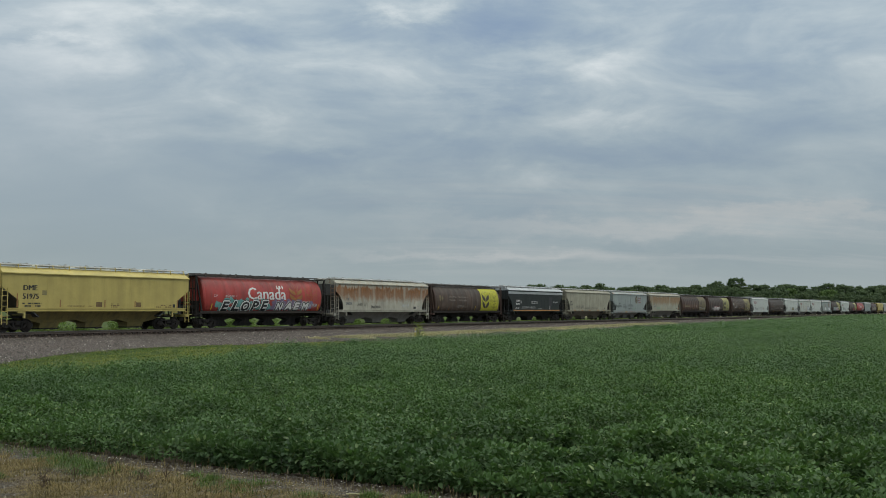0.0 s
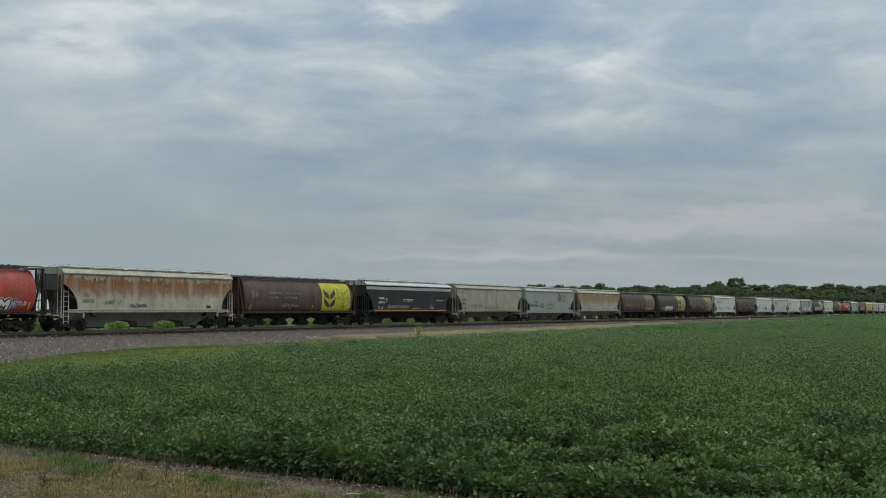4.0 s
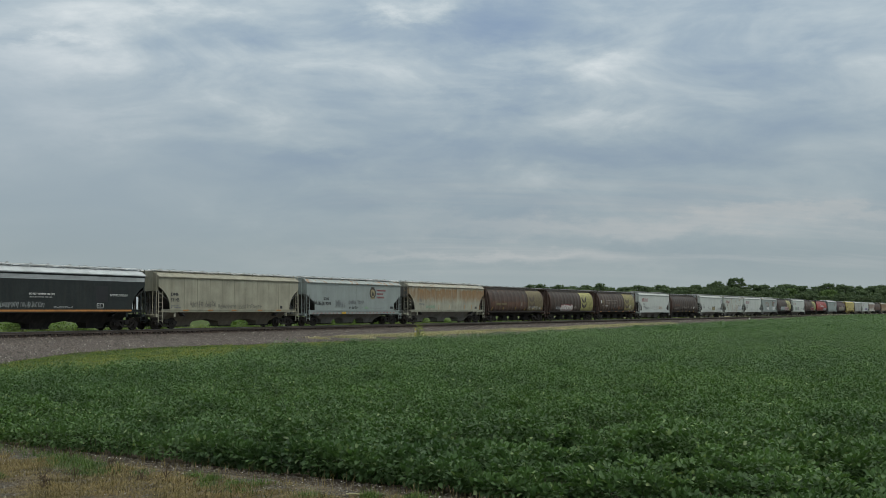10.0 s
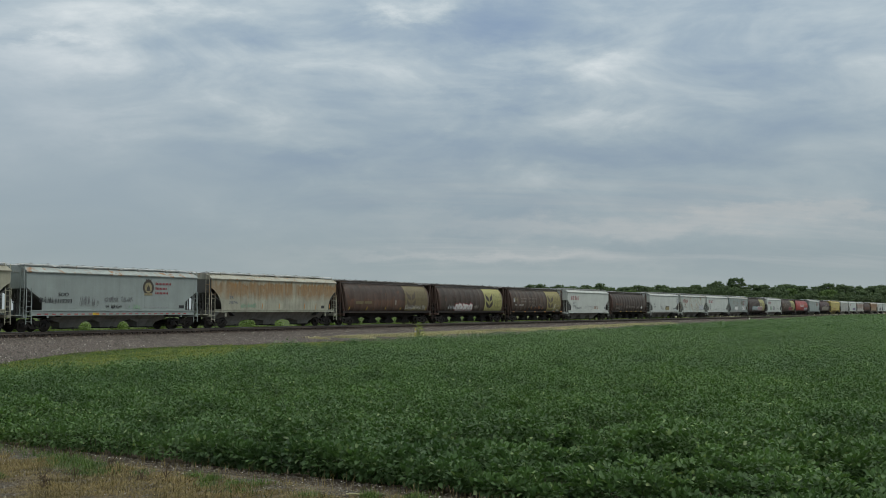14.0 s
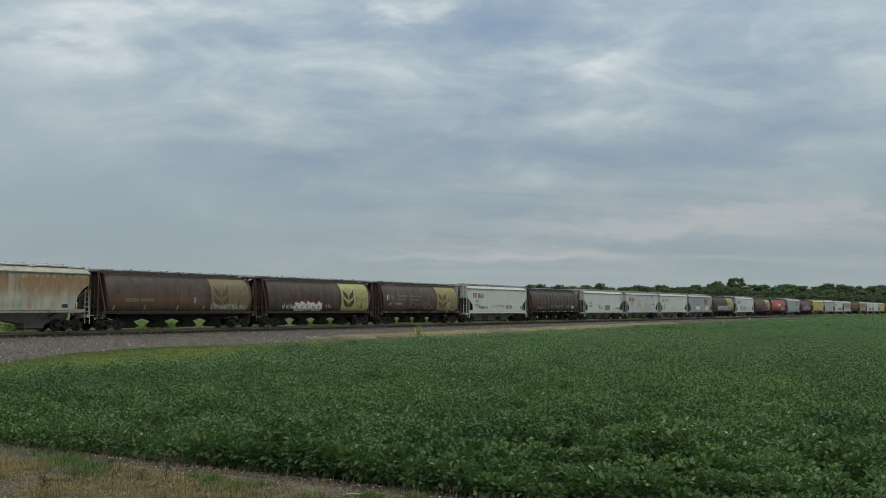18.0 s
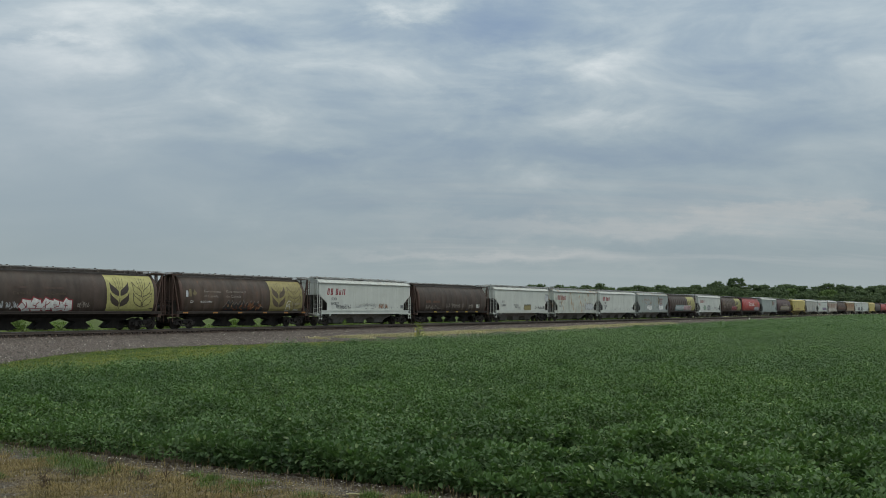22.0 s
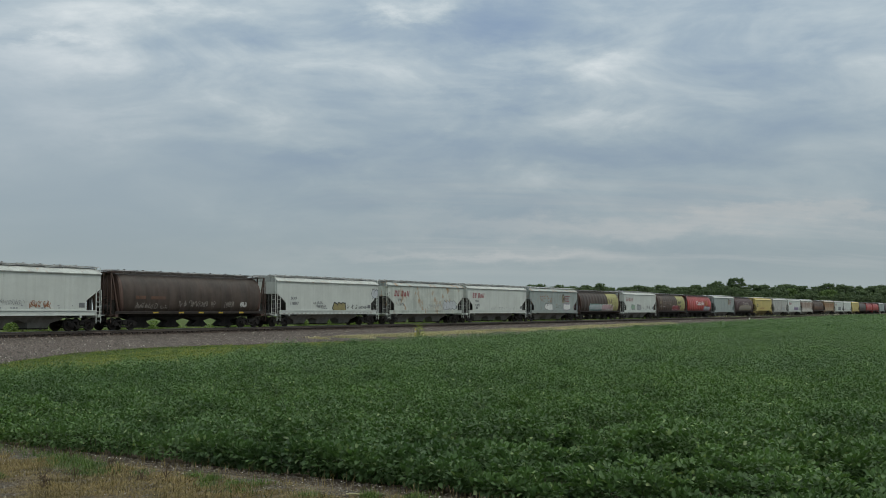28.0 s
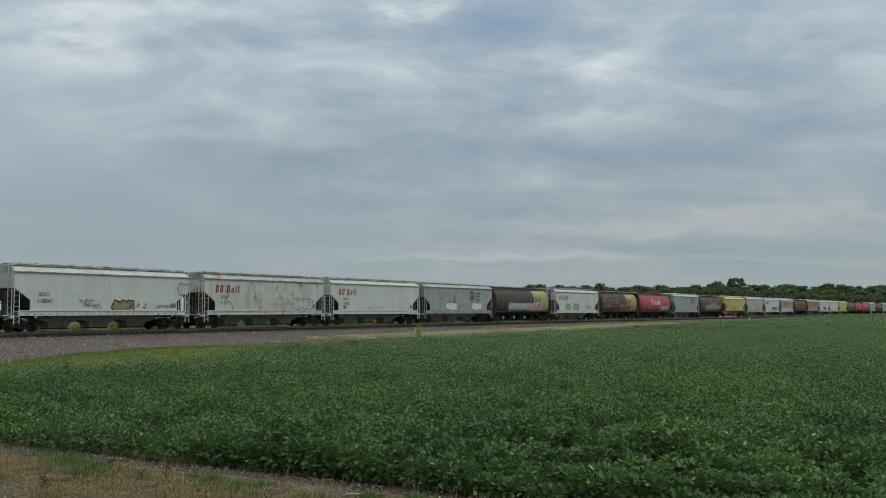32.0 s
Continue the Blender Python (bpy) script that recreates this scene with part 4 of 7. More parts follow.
def make_marker():
    x, y = 74.0, -13.6
    z = ground_height(x, y)
    post = tagged(new("marker_post"), "slim yellow marker post standing in weeds beside the ballast", "post")
    b = Build()
    b.loft([[(-0.05, -0.02, 0), (0.05, -0.02, 0), (0.05, 0.02, 0), (-0.05, 0.02, 0)], [(-0.05, -0.02, 0.76), (0.05, -0.02, 0.76), (0.05, 0.02, 0.76), (-0.05, 0.02, 0.76)], [(-0.03, -0.015, 0.80), (0.03, -0.015, 0.80), (0.03, 0.015, 0.80), (-0.03, 0.015, 0.80)]])
    M["yellow_post"] = plain("yellow_plastic", (0.46, 0.34, 0.08), 0.5, 0.12)
    M["grey_band"] = plain("grey_label", (0.5, 0.5, 0.46), 0.6, 0.1)
    part("stake", b.mesh("stake"), M["yellow_post"], post)
    part("band", Build().box(-0.054, 0.054, -0.024, 0.024, 0.46, 0.60).mesh("band"), M["grey_band"], post, "faded label band")
    post.matrix_basis = pose(x, y, z, 0, 3, -35)
    rng = np.random.default_rng(77)
    w = tagged(new("tall_weed"), "tall green weed growing beside the marker post", "weed")
    n = 330
    h = rng.random(n) ** 1.3
    px, py, pz = rng.normal(0.30, 0.42, n) * (1.15 - 0.9 * h), rng.normal(0, 0.3, n), h * 1.55
    pz *= np.exp(-((px - 0.1) ** 2) * 1.6)
    co = leaf_array(rng, px, py, pz, rng.uniform(0.07, 0.15, n), 0.7, 0.1)
    st = Build()
    for q in range(7):
        st.bar((0.06 * q - 0.1, 0.02 * q, -0.05), (0.14 * q - 0.25, 0.03, 0.7 + 0.1 * (q % 4)), 0.02)
    part("stem", st.mesh("stem"), M["stem"], w)
    part("foliage", indexed_mesh("foliage", co, [(0, 1, 2, 3), (0, 3, 4, 5)], M["young_weed"]), M["young_weed"], w)
    w.matrix_basis = pose(x + 0.15, y - 0.25, z) @ Matrix.Diagonal((0.85, 0.85, 0.85, 1))


make_marker()


def make_white_stake():
    x, y = 221.5, -6.0
    stake = tagged(new("white_stake"), "small white stake standing at the foot of the ballast", "stake")
    b = Build()
    b.loft([[(-0.10, -0.04, -0.1), (0.10, -0.04, -0.1), (0.10, 0.04, -0.1), (-0.10, 0.04, -0.1)], [(-0.10, -0.04, 0.42), (0.10, -0.04, 0.42), (0.10, 0.04, 0.42), (-0.10, 0.04, 0.42)], [(-0.05, -0.03, 0.50), (0.05, -0.03, 0.50), (0.05, 0.03, 0.50), (-0.05, 0.03, 0.50)]])
    part("post", b.mesh("post"), plain("white_stake_paint", (0.62, 0.62, 0.58), 0.6, 0.1), stake)
    stake.matrix_basis = pose(x, y, ground_height(x, y), 0, 0, -30)


make_white_stake()


# ---------------------------------------------------------------- woodland in the distance
M["bark"] = plain("bark", (0.075, 0.058, 0.045), 0.9, 0.3, 3.0)
# tree_dark's leaf greens are lifted and greyed, haze put into the colour
M["tree_dark"] = leafy("tree_leaves_hazed", (0.078, 0.108, 0.068), (0.098, 0.134, 0.086), (0.118, 0.155, 0.098), 0.8, 0.45, 0.05, 0.05)
M["tree_light"] = leafy("tree_leaves_light", (0.068, 0.112, 0.044), (0.100, 0.156, 0.058), (0.14, 0.20, 0.078), 0.7, 0.3, 0.16, 0.15)


def crown_mesh(seed, height, width, lobes, n):
    rng = np.random.default_rng(seed)
    lz = height * (0.30 + 0.62 * rng.random(lobes))
    span = np.sqrt(np.clip(1 - ((lz / height - 0.55) / 0.52) ** 2, 0.05, 1))
    ang = rng.random(lobes) * 6.283
    rad = width * 0.40 * span * np.sqrt(rng.random(lobes))
    lx, ly = rad * np.cos(ang), rad * np.sin(ang)
    lr = width * rng.uniform(0.065, 0.115, lobes)
    i = rng.integers(0, lobes, n)
    d = rng.normal(0, 1, (n, 3))
    d /= np.linalg.norm(d, axis=1)[:, None]
    p = np.stack([lx[i], ly[i], lz[i]], -1) + d * (lr[i] * rng.uniform(0.70, 1.22, n))[:, None] * np.array([1, 1, 0.9])
    co = leaf_array(rng, p[:, 0], p[:, 1], p[:, 2], rng.uniform(0.32, 0.60, n), 0.8, 0.1)
    # shaded inner twigs and leaves of each lobe
    ic = np.array([(0, 0, 1)] + [(0.8 * math.cos(k * 1.047), 0.8 * math.sin(k * 1.047), 0.55) for k in range(6)] + [(0.85 * math.cos(k * 1.047 + 0.52), 0.85 * math.sin(k * 1.047 + 0.52), -0.35) for k in range(6)])
    core = ic[None] * (lr * 0.80)[:, None, None] * rng.uniform(0.88, 1.1, (lobes, 13, 1)) * np.array([1, 1, 0.85]) + np.stack([lx, ly, lz], -1)[:, None, :]
    shell = [(0, 1 + k, 1 + (k + 1) % 6) for k in range(6)] + [(1 + k, 7 + k, 1 + (k + 1) % 6) for k in range(6)] + [(1 + (k + 1) % 6, 7 + k, 7 + (k + 1) % 6) for k in range(6)]
    inner = indexed_mesh("inner_foliage", core, shell, M["tree_dark"])
    inner.polygons.foreach_set("use_smooth", [True] * len(inner.polygons))
    return indexed_mesh("crown", co, [(0, 1, 3, 5)], M["tree_dark"]), inner


def trunk_mesh(seed, height):
    rnd = random.Random(seed)
    b = Build()
    rings = []
    for q, r in ((0, 0.42), (0.06, 0.3), (0.3, 0.24), (0.62, 0.15), (0.9, 0.05)):
        dx, dy = rnd.uniform(-0.2, 0.2) * q, rnd.uniform(-0.2, 0.2) * q
        rings.append([(dx + r * math.cos(a * 0.785), dy + r * math.sin(a * 0.785), q * height - (0.4 if q == 0 else 0)) for a in range(8)])
    b.loft(rings)
    for k in range(7):
        a, z = rnd.uniform(0, 6.28), height * rnd.uniform(0.25, 0.6)
        l = height * rnd.uniform(0.16, 0.28)
        b.bar((0, 0, z), (l * math.cos(a), l * math.sin(a), z + l * 0.8), 0.14)
    return b.mesh("trunk")


def make_woods():
    kinds = []
    for i, (h, w, lobes, n) in enumerate(((19.5, 15, 150, 3900), (20.3, 15, 155, 3900), (19.4, 16, 150, 3900), (20.6, 14, 145, 3800), (18.8, 14, 140, 3700))):
        kinds.append((*crown_mesh(100 + i, h, w, lobes, n), trunk_mesh(100 + i, h)))
    kinds.append((*crown_mesh(140, 23.6, 14.0, 170, 6200), trunk_mesh(140, 24.0)))
    rnd = random.Random(31)

    def tree(x, y, k, s, light, label, slim=1.0):
        t = tagged(new("tree"), label, "tree", group="woodland edge")
        crown, inner, trunk = kinds[k]
        part("trunk", trunk, M["bark"], t)
        c = part("crown", crown, M["tree_light"] if light else M["tree_dark"], t)
        part("inner_foliage", inner, M["tree_light"] if light else M["tree_dark"], c)
        t.matrix_basis = pose(x, y, -0.8, 0, 0, rnd.uniform(0, 360)) @ Matrix.Diagonal((s * slim, s * slim, s * rnd.uniform(0.94, 1.06), 1))

    y = 8.0
    while y < 229:
        for row in range(2):
            x = 594 + row * 13 + rnd.uniform(-5, 5) - (y - 8) * 0.08
            lt = row == 0 and (rnd.random() < 0.07 or 34 < y < 48)
            s = rnd.uniform(0.84, 0.90) * (0.84 if row == 0 else 1.0)
            s *= 0.93 + 0.13 * y / 200
            tree(x, y + rnd.uniform(-2, 2), rnd.randrange(5), s, lt, "lighter green broadleaf tree at the woodland edge" if lt else "dark green broadleaf tree at the woodland edge")
        tree(583 + rnd.uniform(-3, 3) - (y - 8) * 0.08, y + rnd.uniform(-2, 2), rnd.randrange(5), rnd.uniform(0.46, 0.60), False, "young broadleaf tree along the foot of the wood", 1.15)
        y += rnd.uniform(3.2, 4.0)
    # the tall tree that stands over the wood, with a lower one beside it
    tree(604, 96.0, 5, 1.02, False, "tall rounded broadleaf tree standing above the wood")
    tree(600, 106.0, 3, 0.95, False, "dark green broadleaf tree beside the tall one", 0.8)
    tree(618, 246, 4, 0.95, False, "single round tree apart from the wood")


make_woods()


# ---------------------------------------------------------------- hopper cars: shared shapes
# Car space: x along the car, y across (the viewer's side is negative), z = 0 on the rails.
def wheel_mesh():
    b = Build()
    for q in (-1, 1):
        y = q * 0.76
        b.lathe_y([(0.09, y - q * 0.10), (0.12, y - q * 0.07), (0.36, y - q * 0.03), (0.40, y - q * 0.085), (0.485, y - q * 0.08), (0.485, y - q * 0.055), (0.457, y - q * 0.04), (0.452, y + q * 0.055), (0.40, y + q * 0.055), (0.37, y + q * 0.01), (0.14, y + q * 0.03), (0.11, y + q * 0.07)], 0, 0, 16)
        b.lathe_y([(0.075, y + q * 0.05), (0.095, y + q * 0.30), (0.095, y + q * 0.36), (0.06, y + q * 0.37)], 0, 0, 10)
        for k in range(3):
            a = k * 2.094
            b.box(0.062 * math.cos(a) - 0.012, 0.062 * math.cos(a) + 0.012, min(y + q * 0.365, y + q * 0.385), max(y + q * 0.365, y + q * 0.385), 0.062 * math.sin(a) - 0.012, 0.062 * math.sin(a) + 0.012)
    b.lathe_y([(0.085, -0.7), (0.075, 0.0), (0.085, 0.7)], 0, 0, 10)
    return b.mesh("wheelset", 35)


def side_frame_mesh():
    """Cast frame: top chord, dropped middle, two pockets either side of the spring nest."""
    b = Build()
    y0, y1 = -0.09, 0.07
    b.prism([(-1.18, 0.40), (-1.18, 0.60), (-0.62, 0.78), (0.62, 0.78), (1.18, 0.60), (1.18, 0.40), (1.02, 0.40), (1.02, 0.56), (0.60, 0.66), (-0.60, 0.66), (-1.02, 0.56), (-1.02, 0.40)], y0, y1)
    b.prism([(-0.76, 0.52), (-0.40, 0.20), (0.40, 0.20), (0.76, 0.52), (0.66, 0.60), (0.36, 0.31), (-0.36, 0.31), (-0.66, 0.60)], y0, y1)
    for q in (-1, 1):
        b.box(q * 0.34 - 0.05, q * 0.34 + 0.05, y0, y1, 0.28, 0.68)
        b.prism([(q * 0.88 - 0.16, 0.34), (q * 0.88 - 0.13, 0.60), (q * 0.88 + 0.13, 0.60), (q * 0.88 + 0.16, 0.34), (q * 0.88 + 0.08, 0.32), (q * 0.88 - 0.08, 0.32)], y0 - 0.05, y0)
    for k in (-0.18, 0.0, 0.18):
        b.lathe_y([(0.001, -0.03), (0.001, 0.03)], k, 0.4, 4)
        for j in range(5):
            z = 0.32 + j * 0.055
            b.box(k - 0.075, k + 0.075, -0.055, 0.04, z, z + 0.03)
    return b.mesh("side_frame")


def bolster_mesh():
    b = Build()
    b.prism([(-0.20, 0.48), (0.20, 0.48), (0.20, 0.74), (-0.20, 0.74)], -1.12, 1.12)
    b.box(-0.34, 0.34, -0.34, 0.34, 0.72, 0.86)
    b.bar((-0.5, -0.6, 0.42), (-0.5, 0.6, 0.42), 0.12)
    b.bar((0.5, -0.6, 0.42), (0.5, 0.6, 0.42), 0.12)
    return b.mesh("bogie")


WHEELS = []


def add_bogie(car, x, spin):
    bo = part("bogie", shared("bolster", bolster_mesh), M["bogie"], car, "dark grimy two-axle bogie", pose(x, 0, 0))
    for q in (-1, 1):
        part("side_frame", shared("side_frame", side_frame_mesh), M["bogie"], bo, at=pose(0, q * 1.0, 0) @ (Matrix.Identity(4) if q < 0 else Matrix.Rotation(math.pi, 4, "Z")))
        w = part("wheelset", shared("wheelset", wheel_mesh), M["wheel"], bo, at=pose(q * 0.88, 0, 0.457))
        if spin:
            WHEELS.append((w, q * 0.88))


def coupler_mesh(reach):
    b = Build()
    b.box(-0.2, reach - 0.28, -0.07, 0.07, 0.76, 0.90)
    b.prism([(reach - 0.30, 0.66), (reach - 0.30, 1.0), (reach - 0.10, 1.02), (reach - 0.01, 0.94), (reach - 0.01, 0.70), (reach - 0.10, 0.66)], -0.15, 0.05)
    b.box(-0.3, 0.0, -0.2, 0.2, 0.62, 1.02)
    b.bar((0.05, -0.35, 0.9), (reach - 0.15, -0.2, 0.45), 0.04)
    return b.mesh("coupler")


def ladder_mesh(z0, z1, width, rungs):
    """Side ladder in the x-z plane with stood-off stiles."""
    b = Build()
    for q in (-0.5, 0.5):
        b.box(q * width - 0.022, q * width + 0.022, -0.022, 0.022, z0, z1)
    for i in range(rungs):
        z = z0 + (i + 0.5) * (z1 - z0) / rungs
        b.box(-width / 2, width / 2, -0.014, 0.014, z - 0.014, z + 0.014)
    return b.mesh("ladder")


def brake_wheel_mesh():
    b = Build()
    n = 14
    for i in range(n):
        a, c = 2 * math.pi * i / n, 2 * math.pi * (i + 1) / n
        b.bar((0, 0.26 * math.cos(a), 0.26 * math.sin(a)), (0, 0.26 * math.cos(c), 0.26 * math.sin(c)), 0.03)
    for i in range(3):
        a = 2.094 * i + 0.4
        b.bar((0, 0, 0), (0, 0.26 * math.cos(a), 0.26 * math.sin(a)), 0.025)
    b.box(-0.12, 0.0, -0.06, 0.06, -0.06, 0.06)
    return b.mesh("brake_wheel")


# --- flat-sided hopper: side sheets with cut-away lower corners
def opening(a, style, z_low):
    """Right-hand half of the side sheet's outline below the eave, top to bottom."""
    if style == "round":
        pts = [(a, 3.35)]
        for k in range(1, 8):
            q = k / 8
            pts.append((a - 1.22 * math.sin(q * math.pi / 2) ** 0.9 * 1.0, 3.35 - 1.6 * q ** 1.15))
        return pts + [(a - 1.24, z_low)]
    return [(a, 3.05), (a - 1.27, 2.20), (a - 1.27, z_low)]


def flat_side_mesh(a, style, z_low, eave):
    r = opening(a, style, z_low)
    outline = [(-a, eave), (a, eave)] + r + [(-x, z) for x, z in reversed(r)]
    b = Build().prism(outline, -0.03, 0.03)
    return b.mesh("side_sheet")


def seam_mesh(z0, z1, w):
    return Build().box(-w / 2, w / 2, -0.006, 0.0, z0, z1).mesh("seam")


def flat_roof_mesh(a, eave):
    prof = [(-1.66, eave - 0.03), (-1.67, eave + 0.04), (-1.58, eave + 0.09), (-1.25, eave + 0.30), (-0.75, eave + 0.47), (0, eave + 0.52)]
    ring = prof + [(-y, z) for y, z in reversed(prof[:-1])] + [(1.4, eave - 0.02), (-1.4, eave - 0.02)]
    return Build().loft([[(x, y, z) for y, z in ring] for x in (-a, a)]).mesh("roof", 40)


def board_mesh(a, z):
    """One running board: grating plank with its kick edge."""
    b = Build().box(-a, a, -0.20, 0.20, z - 0.035, z)
    for q in (-1, 1):
        b.box(-a, a, q * 0.20 - 0.012, q * 0.20 + 0.012, z - 0.055, z + 0.012)
    return b.mesh("running_board")


def strut_mesh(y_out, z_out, y_in, z_in):
    return Build().bar((0, y_out, z_out), (0, y_in, z_in), 0.055).mesh("strut")


def hatch_mesh(length):
    b = Build()
    b.loft([[(-length / 2, -0.33, 0), (length / 2, -0.33, 0), (length / 2, 0.33, 0), (-length / 2, 0.33, 0)], [(-length / 2 + 0.05, -0.30, 0.11), (length / 2 - 0.05, -0.30, 0.11), (length / 2 - 0.05, 0.30, 0.11), (-length / 2 + 0.05, 0.30, 0.11)]])
    for q in (-0.3, 0.3):
        b.box(q * length - 0.04, q * length + 0.04, -0.37, 0.37, 0.08, 0.15)
        for y in (-0.38, 0.30):
            b.box(q * length - 0.05, q * length + 0.07, y, y + 0.08, 0.06, 0.20)
    return b.mesh("hatch")


def sill_mesh(a, z0, z1, lip):
    b = Build().box(-a, a, -0.05, 0.05, z0, z1)
    b.box(-a, a, -0.05 - lip, 0.0, z1 - 0.05, z1 + 0.012)
    b.box(-a, a, -0.05 - lip, 0.0, z0 - 0.01, z0 + 0.035)
    return b.mesh("side_sill")


def end_sheet_mesh(a, eave):
    """Upright end wall above, slope sheet running down and in to the first hopper."""
    b = Build().box(a - 0.06, a - 0.01, -1.49, 1.49, 3.0, eave)
    return b.mesh("end_wall")


def slope_mesh(a):
    b = Build().prism([(a - 0.03, 3.05), (a - 0.03, 2.97), (a - 2.95, 1.02), (a - 3.0, 1.10)], -1.47, 1.47)
    for q in (-0.9, 0.0, 0.9):
        b.prism([(a - 0.25, 2.80), (a - 0.20, 1.15), (a - 0.32, 1.15), (a - 0.36, 2.72)], q - 0.03, q + 0.03)
    return b.mesh("slope_sheet")


def bay_mesh(top, mid, bottom, z_top, z_break, z_bot, w_top, w_break, w_bot):
    """One discharge hopper: straight below the sill, then narrowing to its gate."""
    r = []
    for z, l, w in ((z_top, top, w_top), (z_break, top, w_break), (z_break - 0.42 * (z_break - z_bot), mid, 0.5 * (w_break + w_bot)), (z_bot, bottom, w_bot)):
        r.append([(-l / 2, -w, z), (l / 2, -w, z), (l / 2, w, z), (-l / 2, w, z)])
    return Build().loft(r).mesh("hopper")


def gate_mesh(l, w):
    b = Build().box(-l / 2 - 0.05, l / 2 + 0.05, -w - 0.08, w + 0.08, -0.09, 0.0)
    b.bar((0, -w - 0.35, -0.045), (0, w + 0.35, -0.045), 0.05)
    b.box(-0.10, 0.10, -w - 0.38, -w - 0.32, -0.12, 0.03)
    return b.mesh("outlet_gate")


def centre_sill_mesh(a):
    b = Build().box(-a, a, -0.24, 0.24, 0.95, 1.10)
    return b.mesh("centre_sill")


def end_platform_mesh(w):
    b = Build().box(-0.12, 0.16, -w, w, 0.98, 1.20)
    b.box(0.16, 0.62, -w + 0.15, w - 0.15, 1.12, 1.17)
    return b.mesh("end_platform")


def end_post_mesh(z1):
    return Build().box(-0.05, 0.05, -0.05, 0.05, 1.15, z1).mesh("end_post")


def corner_bracket_mesh():
    b = Build().prism([(-0.30, 1.5), (0.30, 1.5), (0.30, 0.98), (0.16, 0.98), (0.16, 1.3), (-0.30, 1.3)], -0.05, 0.05)
    return b.mesh("jacking_bracket")


def flat_car(car, cfg, near):
    a, eave, style = cfg["a"], cfg.get("eave", 4.12), cfg.get("style", "tri")
    z0, z1 = cfg.get("sill", (1.14, 1.50))
    body, roof = M[cfg["body"]], M[cfg.get("roof", cfg["body"])]
    hop, slope = M[cfg.get("hop", "under")], M[cfg.get("slope", "under")]
    trim = M[cfg.get("trim", cfg["body"])]
    low = z1 - 0.02
    sides = []
    for q in (-1, 1):
        sd = part("side_sheet", shared("flat_side", flat_side_mesh, a, style, low, eave), body, car, cfg.get("side_label", ""), pose(0, q * 1.55, 0))
        sides.append(sd)
        part("side_sill", shared("sill", sill_mesh, a - cfg.get("sill_in", 0.35), z0, z1, 0.05), trim, car, at=pose(0, q * 1.55, 0) @ (Matrix.Identity(4) if q < 0 else Matrix.Rotation(math.pi, 4, "Z")))
    step = cfg.get("seam", 2.45)
    for i in range(-int(a // step), int(a // step) + 1):
        if abs(i * step) < a - 1.3:
            part("seam", shared("seam", seam_mesh, low + 0.05, eave - 0.03, 0.045), M[cfg.get("seams", cfg["body"])], sides[0], "", pose(i * step, -0.03, 0))
    part("roof", shared("flat_roof", flat_roof_mesh, a + 0.03, eave), roof, car)
    zb = eave + cfg.get("board_up", 0.58)
    for q in (-1, 1):
        rb = part("running_board", shared("board", board_mesh, a + 0.25, zb), M[cfg.get("board", "board")], car, at=pose(0, q * 0.85, 0))
        n = int(2 * a / 1.35)
        if (near or q < 0) and cfg.get("struts", True):
            for i in range(n + 1):
                part("strut", shared("strut", strut_mesh, q * 0.24, zb - 0.03, q * cfg.get("strut_in", 0.30), eave + cfg.get("strut_z", 0.34)), roof, rb, at=pose(-a + 0.15 + i * (2 * a - 0.3) / n, 0, 0))
    if near:
        for i in range(5):
            part("hatch", shared("hatch", hatch_mesh, 2.3), M["hatch"], car, at=pose((i - 2) * a * 0.38, 0, zb - 0.07))
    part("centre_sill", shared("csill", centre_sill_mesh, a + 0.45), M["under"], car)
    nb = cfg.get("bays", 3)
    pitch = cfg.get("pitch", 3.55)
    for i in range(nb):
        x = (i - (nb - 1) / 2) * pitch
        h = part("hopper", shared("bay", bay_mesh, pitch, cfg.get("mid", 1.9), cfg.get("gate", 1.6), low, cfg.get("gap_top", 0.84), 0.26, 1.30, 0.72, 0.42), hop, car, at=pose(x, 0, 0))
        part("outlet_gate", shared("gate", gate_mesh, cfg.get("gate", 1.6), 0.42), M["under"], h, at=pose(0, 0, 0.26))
    for q in (-1, 1):
        turn = Matrix.Identity(4) if q > 0 else Matrix.Rotation(math.pi, 4, "Z")
        part("end_wall", shared("endwall", end_sheet_mesh, a, eave), M[cfg.get("end", cfg["body"])], car, at=turn)
        part("slope_sheet", shared("slope", slope_mesh, a), slope, car, "slope sheet under the car's end, coloured dark for shade", at=turn)
        part("end_platform", shared("platform", end_platform_mesh, 1.5), trim, car, at=turn @ pose(a, 0, 0))
        for py in (-0.5, 0.5):
            part("end_post", shared("posts", end_post_mesh, 3.05), slope, car, at=turn @ pose(a - 0.12, py, 0))
        part("coupler", shared("coupler", coupler_mesh, cfg["reach"]), M["under"], car, at=turn @ pose(a + 0.05, 0, 0))
        add_bogie(car, q * (a - cfg.get("bogie_in", 1.2)), near)
        for sd in (-1, 1):
            if not near and sd > 0:
                continue
            part("ladder", shared("ladder", ladder_mesh, 0.55, 3.0, 0.42, 7), trim, car, at=pose(q * (a - 0.18), sd * 1.62, 0))
            part("end_ladder", shared("ladder", ladder_mesh, 1.1, eave + 0.5, 0.42, 9), trim, car, at=pose(q * (a + 0.07), sd * 1.22, 0, 0, 0, 90))
            part("jacking_bracket", shared("bracket", corner_bracket_mesh), trim, car, at=pose(q * (a - 1.5), sd * 1.56, 0) @ (Matrix.Identity(4) if q < 0 else Matrix.Rotation(math.pi, 4, "Z")))
